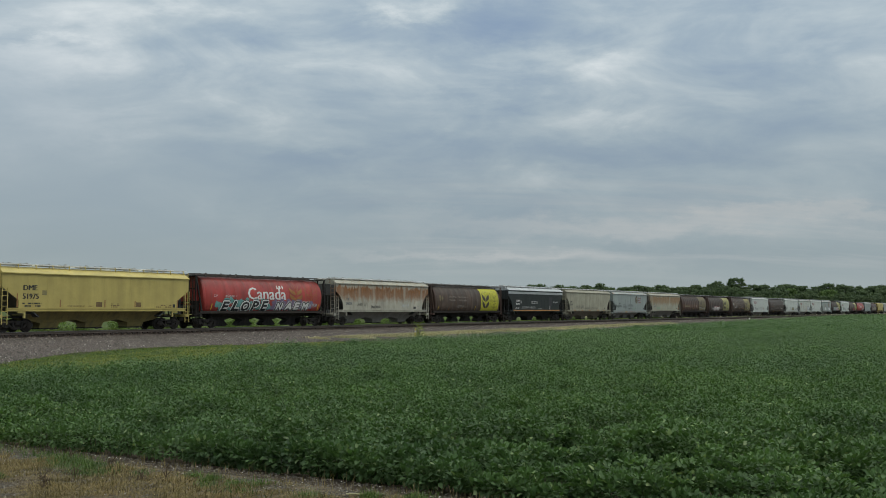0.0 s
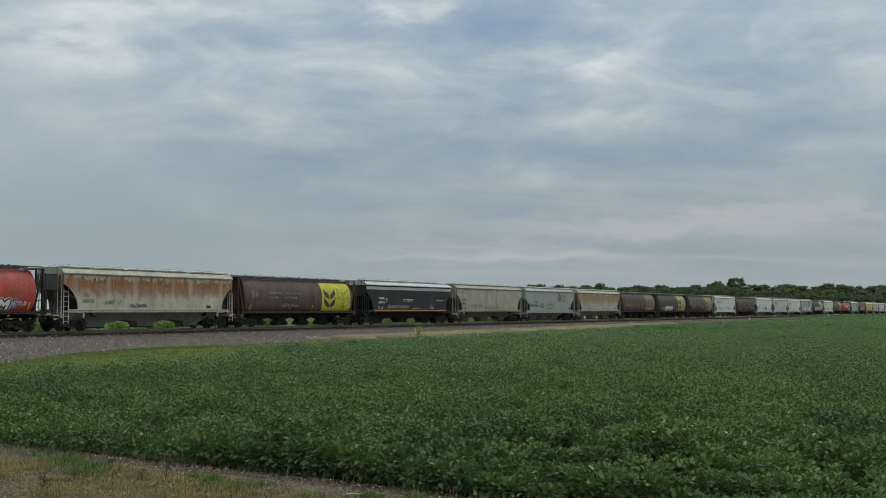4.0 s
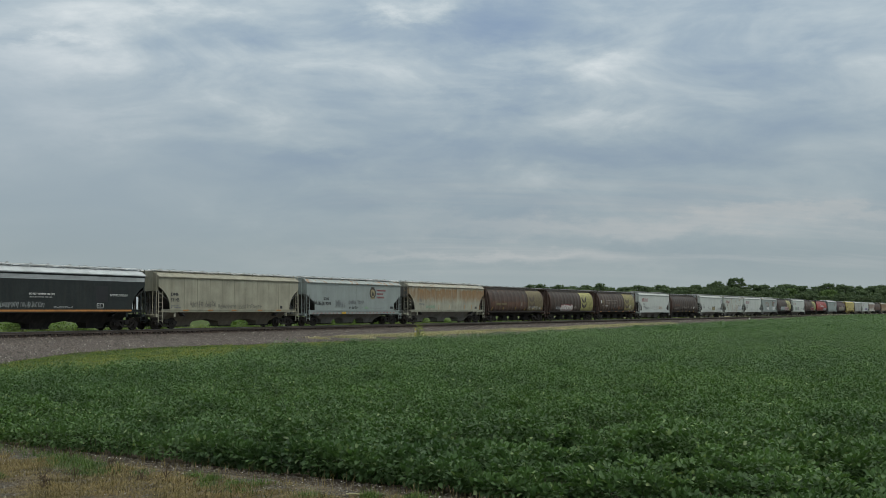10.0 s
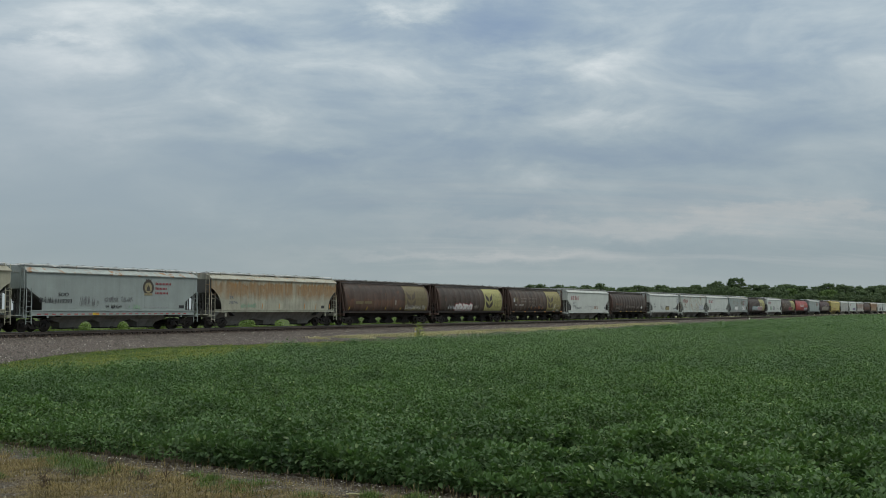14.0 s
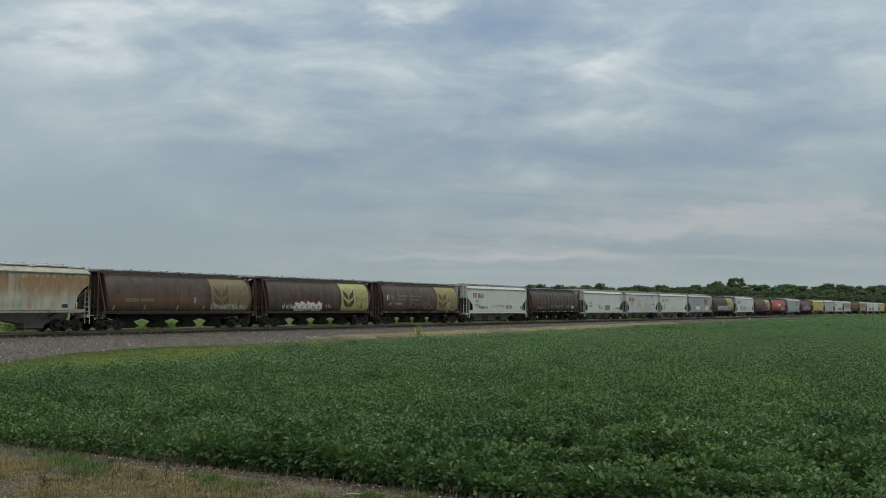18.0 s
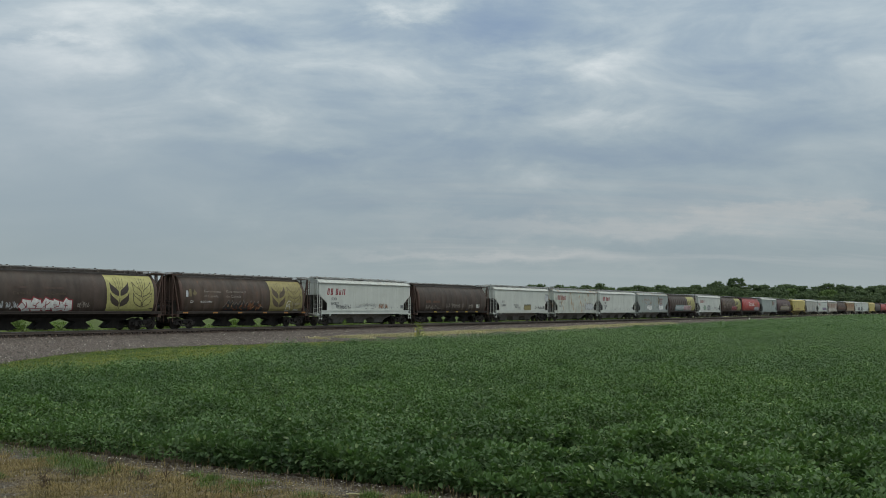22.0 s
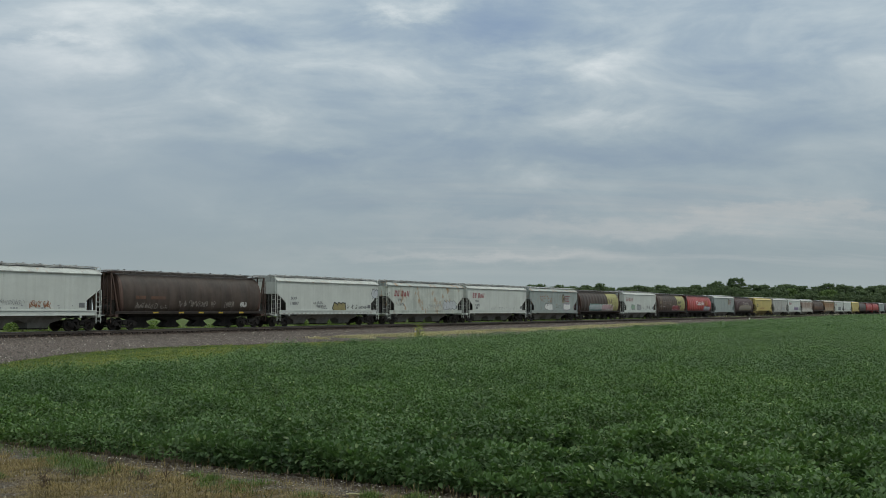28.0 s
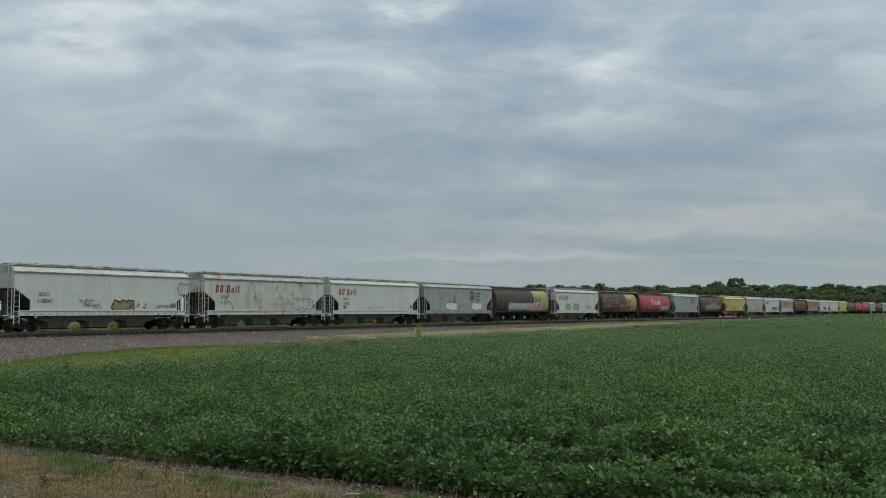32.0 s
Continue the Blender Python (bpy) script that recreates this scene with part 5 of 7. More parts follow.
    part("brake_wheel", shared("brake_wheel", brake_wheel_mesh), M["under"], car, at=pose(-a - 0.2, -0.6, 2.2))
    return sides[0]


# --- round-bodied hopper
ROUND = [(1.30, 1.42), (1.44, 1.63), (1.53, 2.03), (1.56, 2.43), (1.55, 2.83), (1.49, 3.24), (1.36, 3.62), (1.16, 3.94), (0.88, 4.19), (0.55, 4.32), (0.0, 4.36)]


def round_y(z):
    return float(np.interp(z, [p[1] for p in ROUND], [p[0] for p in ROUND]))


def round_body_mesh():
    a = 7.62
    ring = [(-y, z) for y, z in ROUND] + [(y, z) for y, z in reversed(ROUND[:-1])]

    def end(q, z):
        return q * (a + 0.10 * (z - 2.6) - 0.10 * abs(z - 2.6) ** 1.5)
    b = Build()
    rings = [[(end(-1, z), y, z) for y, z in ring], [(end(-1, z) + 0.06, y * 1.012, z) for y, z in ring]]
    for k in range(1, 13):
        x = -a + 2 * a * k / 13
        rings.append([(x - 0.02, y, z) for y, z in ring])
        rings.append([(x, y * 1.006, z) for y, z in ring])
        rings.append([(x + 0.02, y, z) for y, z in ring])
    rings += [[(end(1, z) - 0.06, y * 1.012, z) for y, z in ring], [(end(1, z), y, z) for y, z in ring]]
    b.loft(rings)
    return b.mesh("body", 38)


def round_end_mesh():
    """End bulkhead of the body's own outline, leaning out at the middle, with two raised posts."""
    ring = [(-y, z) for y, z in ROUND] + [(y, z) for y, z in reversed(ROUND[:-1])]

    def lean(z):
        return 7.58 + 0.10 * (z - 2.6) - 0.10 * abs(z - 2.6) ** 1.5
    b = Build().loft([[(lean(z), y * 0.995, z) for y, z in ring], [(lean(z) + 0.22, y * 0.99, z) for y, z in ring], [(lean(z) + 0.30, y * 0.95, 2.9 + (z - 2.9) * 0.96) for y, z in ring]])
    for q in (-0.62, 0.62):
        b.prism([(7.86, 4.2), (8.02, 4.2), (7.92, 1.2), (7.60, 1.2)], q - 0.06, q + 0.06)
    return b.mesh("end_sheet", 35)


def round_frame_mesh():
    b = Build()
    for q in (-1.28, -0.5, 0.5, 1.28):
        b.box(8.50, 8.58, q - 0.045, q + 0.045, 1.1, 4.36)
    for q in (-1.28, 1.28):
        b.prism([(8.46, 4.34), (8.56, 4.34), (7.84, 1.2), (7.72, 1.2)], q - 0.05, q + 0.05)
    b.box(7.6, 8.62, -1.38, 1.38, 4.34, 4.40)
    for z in (2.2, 3.3):
        b.bar((8.54, -1.28, z), (8.54, 1.28, z), 0.06)
    return b.mesh("end_frame")


def brake_gear_mesh():
    """Reservoir, valve box and pipes on the end platform."""
    b = Build().box(7.55, 8.30, -1.05, 1.05, 1.18, 1.34)
    b.lathe_y([(0.05, -0.95), (0.24, -0.90), (0.27, -0.80), (0.27, 0.80), (0.24, 0.90), (0.05, 0.95)], 7.98, 1.66, 12)
    b.box(7.82, 8.12, -1.15, -0.80, 1.34, 2.05)
    b.box(7.80, 8.10, 0.35, 0.95, 1.34, 2.30)
    b.bar((8.15, -0.3, 1.3), (8.15, -0.3, 2.5), 0.05)
    b.bar((7.9, -1.2, 2.15), (7.9, 1.2, 2.15), 0.05)
    return b.mesh("brake_gear", 40)


def coaming_mesh():
    """Raised rim of the long roof trough under the hatch covers."""
    b = Build().box(-7.35, 7.35, -0.40, 0.40, 4.26, 4.49)
    for k in range(14):
        x = -7.0 + k * 14.0 / 13
        b.box(x - 0.03, x + 0.03, -0.46, 0.46, 4.40, 4.52)
    return b.mesh("hatch_coaming")


def round_lower_mesh():
    return Build().prism([(-7.2, 1.43), (7.2, 1.43), (6.6, 1.24), (-6.6, 1.24)], -1.2, 1.2).mesh("underbody")


def round_car(car, cfg, near):
    body, trim = M[cfg["body"]], M[cfg.get("trim", cfg.get("end", cfg["body"]))]
    shell = part("body", shared("round_body", round_body_mesh), body, car, cfg.get("side_label", ""))
    part("hatch_coaming", shared("coaming", coaming_mesh), M["hatch_dark"], car)
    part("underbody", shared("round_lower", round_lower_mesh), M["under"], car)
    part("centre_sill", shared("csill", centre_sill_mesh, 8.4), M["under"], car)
    for q in (-1, 1):
        turn = Matrix.Identity(4) if q > 0 else Matrix.Rotation(math.pi, 4, "Z")
        part("end_sheet", shared("round_end", round_end_mesh), M[cfg.get("end", cfg["body"])], car, at=turn)
        part("brake_gear", shared("brake_gear", brake_gear_mesh), M["under"], car, at=turn)
        part("end_frame", shared("round_frame", round_frame_mesh), trim, car, at=turn)
        part("end_platform", shared("platform", end_platform_mesh, 1.5), trim, car, at=turn @ pose(8.1, 0, 0))
        part("coupler", shared("coupler", coupler_mesh, 0.66), M["under"], car, at=turn @ pose(8.3, 0, 0))
        part("side_sill", shared("sill", sill_mesh, 8.3, 1.25, 1.43, 0.03), M["sill_dark"], car, at=pose(0, q * 1.46, 0) @ (Matrix.Identity(4) if q < 0 else Matrix.Rotation(math.pi, 4, "Z")))
        rb = part("running_board", shared("board", board_mesh, 8.72, 4.55), M[cfg.get("board", "board_mid")], car, at=pose(0, q * 0.80, 0))
        if near or q < 0:
            for i in range(13):
                part("strut", shared("strut", strut_mesh, q * 0.20, 4.52, q * 0.36, 4.26), M["hatch_dark"], rb, at=pose(-7.3 + i * 14.6 / 12, 0, 0))
        add_bogie(car, q * 7.0, near)
        for sd in (-1, 1):
            if not near and sd > 0:
                continue
            part("ladder", shared("ladder", ladder_mesh, 0.55, 4.1, 0.40, 10), trim, car, at=pose(q * 8.64, sd * 1.22, 0, 0, 0, 90))
    if near:
        for i in range(4):
            part("hatch", shared("hatch", hatch_mesh, 3.1), M["hatch_dark"], car, at=pose((i - 1.5) * 3.7, 0, 4.46))
    for i in range(4):
        h = part("hopper", shared("bay", bay_mesh, 3.13, 0.85, 2.0, 1.26, 0.95, 0.24, 0.80, 0.44, 0.32), M["under"], car, at=pose((i - 1.5) * 3.13, 0, 0))
        part("outlet_gate", shared("gate", gate_mesh, 1.2, 0.34), M["under"], h, at=pose(0, 0, 0.24))
    part("brake_wheel", shared("brake_wheel", brake_wheel_mesh), M["under"], car, at=pose(-8.45, -0.6, 2.3))
    return shell


# ---------------------------------------------------------------- lettering and paint marks on the sides
def flat_y(z):
    return 1.58


def marks(name, polys, mat, parent, surf, off, label="", at=None):
    """Painted shapes in car space x, z, laid on the viewer's side; polygons are cut in strips where the side is curved."""
    bm = bmesh.new()
    for i, poly in enumerate(polys):
        vs = [bm.verts.new((x, (i % 12) * 0.0006, z)) for x, z in poly]
        try:
            bm.faces.new(vs)
        except ValueError:
            pass
    return finish_marks(name, bm, mat, parent, surf, off, label)


def finish_marks(name, bm, mat, parent, surf, off, label=""):
    if surf is round_y and bm.verts:
        lo, hi = min(v.co.z for v in bm.verts), max(v.co.z for v in bm.verts)
        z = lo + 0.14
        while z < hi:
            bmesh.ops.bisect_plane(bm, geom=bm.verts[:] + bm.edges[:] + bm.faces[:], plane_co=(0, 0, z), plane_no=(0, 0, 1))
            z += 0.14
    base = parent.location.y
    for v in bm.verts:
        v.co.y = -(surf(v.co.z) * (1.008 if surf is round_y else 1.0) + off + v.co.y) - base
    for f in bm.faces:
        f.normal_update()
        if f.normal.y > 0:
            f.normal_flip()
    me = bpy.data.meshes.new(name)
    bm.to_mesh(me)
    bm.free()
    return part(name, me, mat, parent, label)


TEXTS = {}


def text_mesh(s, shear=0.0):
    if (s, shear) not in TEXTS:
        cu = bpy.data.curves.new("lettering", "FONT")
        cu.body, cu.shear, cu.resolution_u = s, shear, 2
        ob = bpy.data.objects.new("lettering", cu)
        TEXTS[(s, shear)] = bpy.data.meshes.new_from_object(ob)
        bpy.data.objects.remove(ob)
        bpy.data.curves.remove(cu)
    return TEXTS[(s, shear)]


def lettering(s, x0, x1, z0, z1, mat, parent, surf=flat_y, name="lettering", label="", shear=0.0, bold=0.0):
    me = text_mesh(s, shear)
    bm = bmesh.new()
    bm.from_mesh(me)
    xs, ys = [v.co.x for v in bm.verts], [v.co.y for v in bm.verts]
    kx, ky = (x1 - x0) / (max(xs) - min(xs)), (z1 - z0) / (max(ys) - min(ys))
    mx, my = min(xs), min(ys)
    for v in bm.verts:
        v.co = (x0 + (v.co.x - mx) * kx, 0, z0 + (v.co.y - my) * ky)
    if bold:
        copies = bmesh.ops.duplicate(bm, geom=bm.verts[:] + bm.edges[:] + bm.faces[:])["geom"]
        bmesh.ops.translate(bm, verts=[g for g in copies if isinstance(g, bmesh.types.BMVert)], vec=(bold, 0.0015, 0))
    return finish_marks(name, bm, mat, parent, surf, 0.012, label)


def bars(x0, x1, z0, z1, rows, seed, mat, parent, surf=flat_y, fill=0.75):
    """Small unreadable stencilling."""
    rnd = random.Random(seed)
    polys = []
    h = (z1 - z0) / rows
    for r in range(rows):
        x = x0
        while x < x1:
            w = rnd.uniform(0.08, 0.3)
            if rnd.random() < fill:
                polys.append(rect(x, min(x + w, x1), z0 + r * h, z0 + r * h + h * 0.55))
            x += w + 0.06
    return marks("stencilling", polys, mat, parent, surf, 0.012)


def rect(x0, x1, z0, z1, lean=0.0):
    return [(x0, z0), (x1, z0), (x1 + lean, z1), (x0 + lean, z1)]


def stroke(pts, w):
    """A brush stroke through the points, as quads."""
    out = []
    for (ax, az), (bx, bz) in zip(pts, pts[1:]):
        dx, dz = bx - ax, bz - az
        l = math.hypot(dx, dz) or 1
        nx, nz = -dz / l * w / 2, dx / l * w / 2
        ex, ez = dx / l * w * 0.3, dz / l * w * 0.3
        out.append([(ax + nx - ex, az + nz - ez), (ax - nx - ex, az - nz - ez), (bx - nx + ex, bz - nz + ez), (bx + nx + ex, bz + nz + ez)])
    return out


def graffiti(x0, x1, z0, z1, seed, fill, edge, parent, surf=flat_y, letters=5, width=0.17, blocky=True, label="", extra=None):
    """Sprayed piece of interlocking strokes with a darker or lighter outline; no readable letters."""
    rnd = random.Random(seed)
    cw = (x1 - x0) / letters
    lines = []
    for k in range(letters):
        cx0 = x0 + k * cw
        pts = [(cx0 + cw * rnd.uniform(0.0, 0.35), z0 + (z1 - z0) * rnd.uniform(0.02, 0.3))]
        for j in range(rnd.randint(3, 5)):
            pts.append((cx0 + cw * rnd.uniform(-0.05, 1.05), z0 + (z1 - z0) * (rnd.uniform(0.6, 1.0) if j % 2 == 0 else rnd.uniform(0.0, 0.4))))
        lines.append(pts)
    if not blocky:
        return marks("graffiti", [q for l in lines for q in stroke(l, width)], M[fill], parent, surf, 0.018, label)
    if extra:
        cloud = []
        for k in range(letters * 6):
            cx, cz = rnd.uniform(x0 - 0.3, x1 + 0.3), rnd.uniform(z0, z1)
            r = rnd.uniform(0.10, 0.26)
            cloud.append([(cx + r * rnd.uniform(0.6, 1.3) * math.cos(i * 0.785), max(z0, cz + r * rnd.uniform(0.6, 1.3) * math.sin(i * 0.785))) for i in range(8)])
        marks("graffiti_cloud", cloud, M[extra], parent, surf, 0.008)
    blobs, rims, cuts = [], [], []
    h = z1 - z0
    for k in range(letters):
        cx, cz = x0 + (k + 0.5) * cw, z0 + h * (0.5 + rnd.uniform(-0.05, 0.08))
        shape = []
        for i in range(10):
            a = i * 0.628 + rnd.uniform(-0.2, 0.2)
            r = rnd.uniform(1.0, 1.35) if i % 2 else rnd.uniform(0.72, 0.95)
            shape.append((cx + cw * 0.60 * r * math.cos(a), min(z1 + 0.12 * h * (i % 2), max(z0, cz + h * 0.56 * r * math.sin(a)))))
        blobs.append(shape)
        e = 0.05 + width * 0.22
        rims.append([(x + e * math.cos(math.atan2(z - cz, x - cx)), z + e * math.sin(math.atan2(z - cz, x - cx))) for x, z in shape])
        cuts += stroke([(cx + cw * rnd.uniform(-0.3, 0.1), cz - h * rnd.uniform(0.1, 0.4)), (cx + cw * rnd.uniform(-0.1, 0.25), cz + h * rnd.uniform(-0.1, 0.15)), (cx + cw * rnd.uniform(-0.25, 0.3), cz + h * rnd.uniform(0.15, 0.4))], 0.03 + width * 0.14)
        cuts += stroke([(cx - cw * 0.3, cz + h * rnd.uniform(-0.2, 0.3)), (cx + cw * rnd.uniform(0.0, 0.35), cz + h * rnd.uniform(-0.3, 0.3))], 0.025 + width * 0.10)
    for k in range(letters):
        lift = 0.0008 * (k % 2)
        marks("graffiti_outline", rims[k:k + 1], M[edge], parent, surf, 0.013 + lift)
        piece = marks("graffiti_letter", blobs[k:k + 1], M[fill], parent, surf, 0.020 + lift, label)
        marks("stroke", cuts[3 * k:3 * k + 3], M[edge], piece, surf, 0.028 + lift)


def graffiti_word(word, x0, x1, z0, z1, seed, fill, edge, parent, surf, cloud=None, fat=0.06):
    """Sprayed word: slanting fat letters with an outline, over a loose cloud of colour."""
    rnd = random.Random(seed)
    if cloud:
        puffs = []
        for k in range(48):
            cx, cz = rnd.uniform(x0 - 0.55, x1 + 0.45), rnd.uniform(z0 + 0.05, z1 + 0.12)
            r = rnd.uniform(0.16, 0.36)
            puffs.append([(cx + r * rnd.uniform(0.6, 1.3) * math.cos(i * 0.785), max(z0, cz + r * rnd.uniform(0.6, 1.3) * math.sin(i * 0.785))) for i in range(8)])
        marks("graffiti_cloud", puffs, M[cloud], parent, surf, 0.016, "loose cloud of sprayed colour")
    cw = (x1 - x0) / len(word)
    for k, ch in enumerate(word):
        src = text_mesh(ch, 0.25)
        xs, ys = [v.co.x for v in src.vertices], [v.co.y for v in src.vertices]
        lx, hz = x0 + (k + 0.08) * cw, rnd.uniform(0.90, 1.0)
        drop = rnd.uniform(0.0, 0.06)
        for name, mat, reach, off in (("graffiti_rim", fill, fat + 0.17, 0.022), ("graffiti_outline", edge, fat + 0.115, 0.030), ("graffiti_letter", fill, fat, 0.038)):
            bm = bmesh.new()
            for i in range(9):
                a = i * 0.785
                dx, dz = (0, 0) if i == 8 else (reach * math.cos(a), reach * math.sin(a))
                o = len(bm.verts)
                vs = [bm.verts.new((lx + (v.co.x - min(xs)) / (max(xs) - min(xs)) * cw * 0.74 + dx, i * 0.0005 + (k % 2) * 0.0003, max(z0 - 0.05, z0 + drop + (v.co.y - min(ys)) / (max(ys) - min(ys)) * (z1 - z0) * hz + dz))) for v in src.vertices]
                for f in src.polygons:
                    bm.faces.new([vs[q] for q in f.vertices])
            finish_marks(name, bm, M[mat], parent, surf, off)


def tag(x0, x1, z0, z1, seed, mat, parent, surf=flat_y, n=7, width=0.035):
    """Thin scrawl of hooks and loops."""
    rnd = random.Random(seed)
    polys = []
    n, width = int(n * 1.6), width * 0.85
    cw, h = (x1 - x0) / n, z1 - z0
    for k in range(n):
        if rnd.random() < 0.12:
            continue
        cx, cz = x0 + (k + 0.5) * cw, z0 + h * rnd.uniform(0.3, 0.65)
        for i in range(rnd.randint(1, 3)):
            ux, uz = cx + cw * rnd.uniform(-0.5, 0.5), z0 + h * rnd.uniform(0.0, 0.5)
            polys += stroke([(ux, uz), (ux + cw * rnd.uniform(-0.3, 0.5), uz + h * rnd.uniform(0.15, 0.55))], width * 0.8)
        a, turn = rnd.uniform(0, 6.28), rnd.choice((-1, 1)) * rnd.uniform(2.2, 5.4)
        rx, rz = cw * rnd.uniform(0.25, 0.6), h * rnd.uniform(0.2, 0.45)
        m = 6
        pts = [(cx + rx * math.cos(a + turn * i / m), cz + rz * math.sin(a + turn * i / m)) for i in range(m + 1)]
        if rnd.random() < 0.6:
            pts.append((cx + cw * rnd.uniform(-0.5, 0.6), z0 + h * rnd.choice((rnd.uniform(0, 0.2), rnd.uniform(0.85, 1.0)))))
        polys += stroke(pts, width)
        if rnd.random() < 0.5:
            polys += stroke([(cx - cw * rnd.uniform(0.1, 0.4), z0 + h * rnd.uniform(0, 0.3)), (cx + cw * rnd.uniform(0.0, 0.3), z0 + h * rnd.uniform(0.7, 1.0))], width)
    return marks("graffiti", polys, M[mat], parent, surf, 0.018)


def flames(x0, x1, z0, z1, seed, parent, surf):
    """Spiky black piece with tongues of dull orange and a thin pale upper edge."""
    rnd = random.Random(seed)
    n = 22
    top = [(x0 + (x1 - x0) * i / n, z0 + (z1 - z0) * (rnd.uniform(0.72, 1.0) if i % 2 else rnd.uniform(0.45, 0.72)) * (1 if 1 < i < n - 2 else 0.55)) for i in range(n + 1)]
    for i in range(n):
        (ax, az), (bx, bz) = top[i], top[i + 1]
        marks("graffiti_body", [[(ax, z0), (bx, z0), (bx, bz), (ax, az)]], M["spray_black"], parent, surf, 0.014)
    marks("graffiti_outline", stroke(top, 0.035), M["chalk_soft"], parent, surf, 0.026, "thin pale outline")
    for name, mat, count, w, off in (("graffiti_glow", "spray_rust", 22, 0.20, 0.020), ("graffiti_flame", "spray_amber", 15, 0.13, 0.032), ("graffiti_shade", "spray_black", 12, 0.12, 0.040), ("graffiti_spark", "spray_ochre", 7, 0.05, 0.048)):
        polys = []
        for k in range(count):
            bx, bz = rnd.uniform(x0 + 0.15, x1 - 0.25), z0 + (z1 - z0) * rnd.uniform(0.02, 0.48)
            hh, lean = (z1 - z0) * rnd.uniform(0.2, 0.5), rnd.uniform(-0.35, 0.35)
            ww = w * rnd.uniform(0.6, 1.5)
            polys.append([(bx - ww, bz + 0.1 * hh), (bx, bz), (bx + ww, bz + 0.15 * hh), (bx + 0.5 * ww + 0.5 * lean, bz + 0.6 * hh), (bx + lean, bz + hh), (bx - 0.4 * ww + 0.4 * lean, bz + 0.55 * hh)])
        marks(name, polys, M[mat], parent, surf, off)


def wheat(cx, z0, w, h, mat, parent, outline=False, surf=None):
    """Emblem of paired leaves on a stem."""
    polys = []
    surf = surf or round_y

    def leaf(sgn, b, hh):
        return [(cx + sgn * x * w, b + z * hh) for x, z in ((0.035, 0.0), (0.20, 0.08), (0.37, 0.24), (0.455, 0.46), (0.47, 1.0), (0.37, 0.78), (0.19, 0.56), (0.07, 0.42), (0.035, 0.30))]
    for b, hh in ((z0 + 0.02 * h, 0.50 * h), (z0 + 0.40 * h, 0.52 * h)):
        for sgn in (-1, 1):
            pts = leaf(sgn, b, hh)
            if outline:
                polys += stroke(pts + pts[:1], 0.045)
            else:
                polys.append(pts)
    for q, lean in ((-0.13, -0.10), (-0.04, -0.02), (0.04, 0.02), (0.13, 0.10)):
        polys.append(rect(cx + q * w - 0.016, cx + q * w + 0.016, z0 + 0.66 * h, z0 + h * 1.06, lean * w))
    polys.append(rect(cx - 0.018, cx + 0.018, z0 - 0.06 * h, z0 + 0.40 * h))
    return marks("emblem", polys, mat, parent, surf, 0.02)


def panel(x0, x1, z0, z1, mat, parent, surf=round_y, label=""):
    return marks("painted_panel", [rect(x0, x1, z0, z1)], mat, parent, surf, 0.010, label)


def ticks(xs, z, mat, parent, surf, lean=0.12, h=0.42, w=0.09):
    return marks("reflective_strip", [rect(x, x + w, z, z + h, lean) for x in xs], mat, parent, surf, 0.025)


# ---------------------------------------------------------------- liveries
M["yellow"] = paint("faded_yellow_paint", (0.45, 0.365, 0.115), 0.10, 0.03, 0.5, 0.07)
M["yellow_grimy"] = paint("grimy_yellow_hopper_paint", (0.27, 0.215, 0.075), 0.55, 0.12, 0.65)
M["red"] = paint("red_paint", (0.37, 0.040, 0.033), 0.32, 0.08, 0.45, cols=0.24, soot=(3.0, 4.4, 0.5))
M["greyrust"] = paint("grey_paint_rusted", (0.415, 0.395, 0.325), 0.30, 0.10, 0.6, band=(2.30, 3.95, 1.0, 1.1), rust_rgb=(0.205, 0.084, 0.026))
M["rusted_roof"] = paint("rusted_grey_roof", (0.31, 0.30, 0.245), 0.4, 0.62, 0.6, rust_rgb=(0.24, 0.13, 0.06))
M["greyrust_pale"] = paint("grey_paint_lightly_rusted", (0.355, 0.347, 0.272), 0.35, 0.12, 0.6, band=(2.35, 4.0, 0.85, 1.1), rust_rgb=(0.225, 0.112, 0.032))
M["brown"] = paint("brown_paint", (0.045, 0.028, 0.020), 0.35, 0.16, 0.6, 0.25, rust_rgb=(0.085, 0.042, 0.026), cols=0.28, soot=(3.0, 4.4, 0.5))
M["brown_grimy"] = paint("grimy_brown_paint", (0.066, 0.040, 0.027), 0.4, 0.44, 0.6, 0.3, rust_rgb=(0.135, 0.060, 0.030), cols=0.35, soot=(2.9, 4.3, 0.6))
M["brown_rusty"] = paint("rusty_brown_paint", (0.060, 0.036, 0.028), 0.35, 0.5, 0.65, 0.3, rust_rgb=(0.135, 0.062, 0.032), band=(1.35, 2.7, 0.5, 0.9), cols=0.35, soot=(2.7, 4.0, 0.7))
M["brown_end"] = paint("red_brown_end_paint", (0.070, 0.037, 0.027), 0.35, 0.2, 0.65, cols=0.2)
M["sill_dark"] = paint("grimy_sill_paint", (0.026, 0.018, 0.014), 0.3, 0.3, 0.75, rust_rgb=(0.075, 0.042, 0.027))
M["maroon"] = paint("dull_maroon_paint", (0.060, 0.030, 0.030), 0.35, 0.1, 0.6)
M["green"] = paint("dark_green_paint", (0.010, 0.016, 0.016), 0.12, 0.02, 0.66)
M["silver"] = paint("silver_roof_paint", (0.40, 0.42, 0.43), 0.2, 0.05, 0.4)
M["beige"] = paint("beige_grey_paint", (0.33, 0.315, 0.238), 0.22, 0.05, 0.55)
M["beige_grimy"] = paint("beige_grey_paint_grimy", (0.25, 0.235, 0.175), 0.4, 0.1, 0.6)
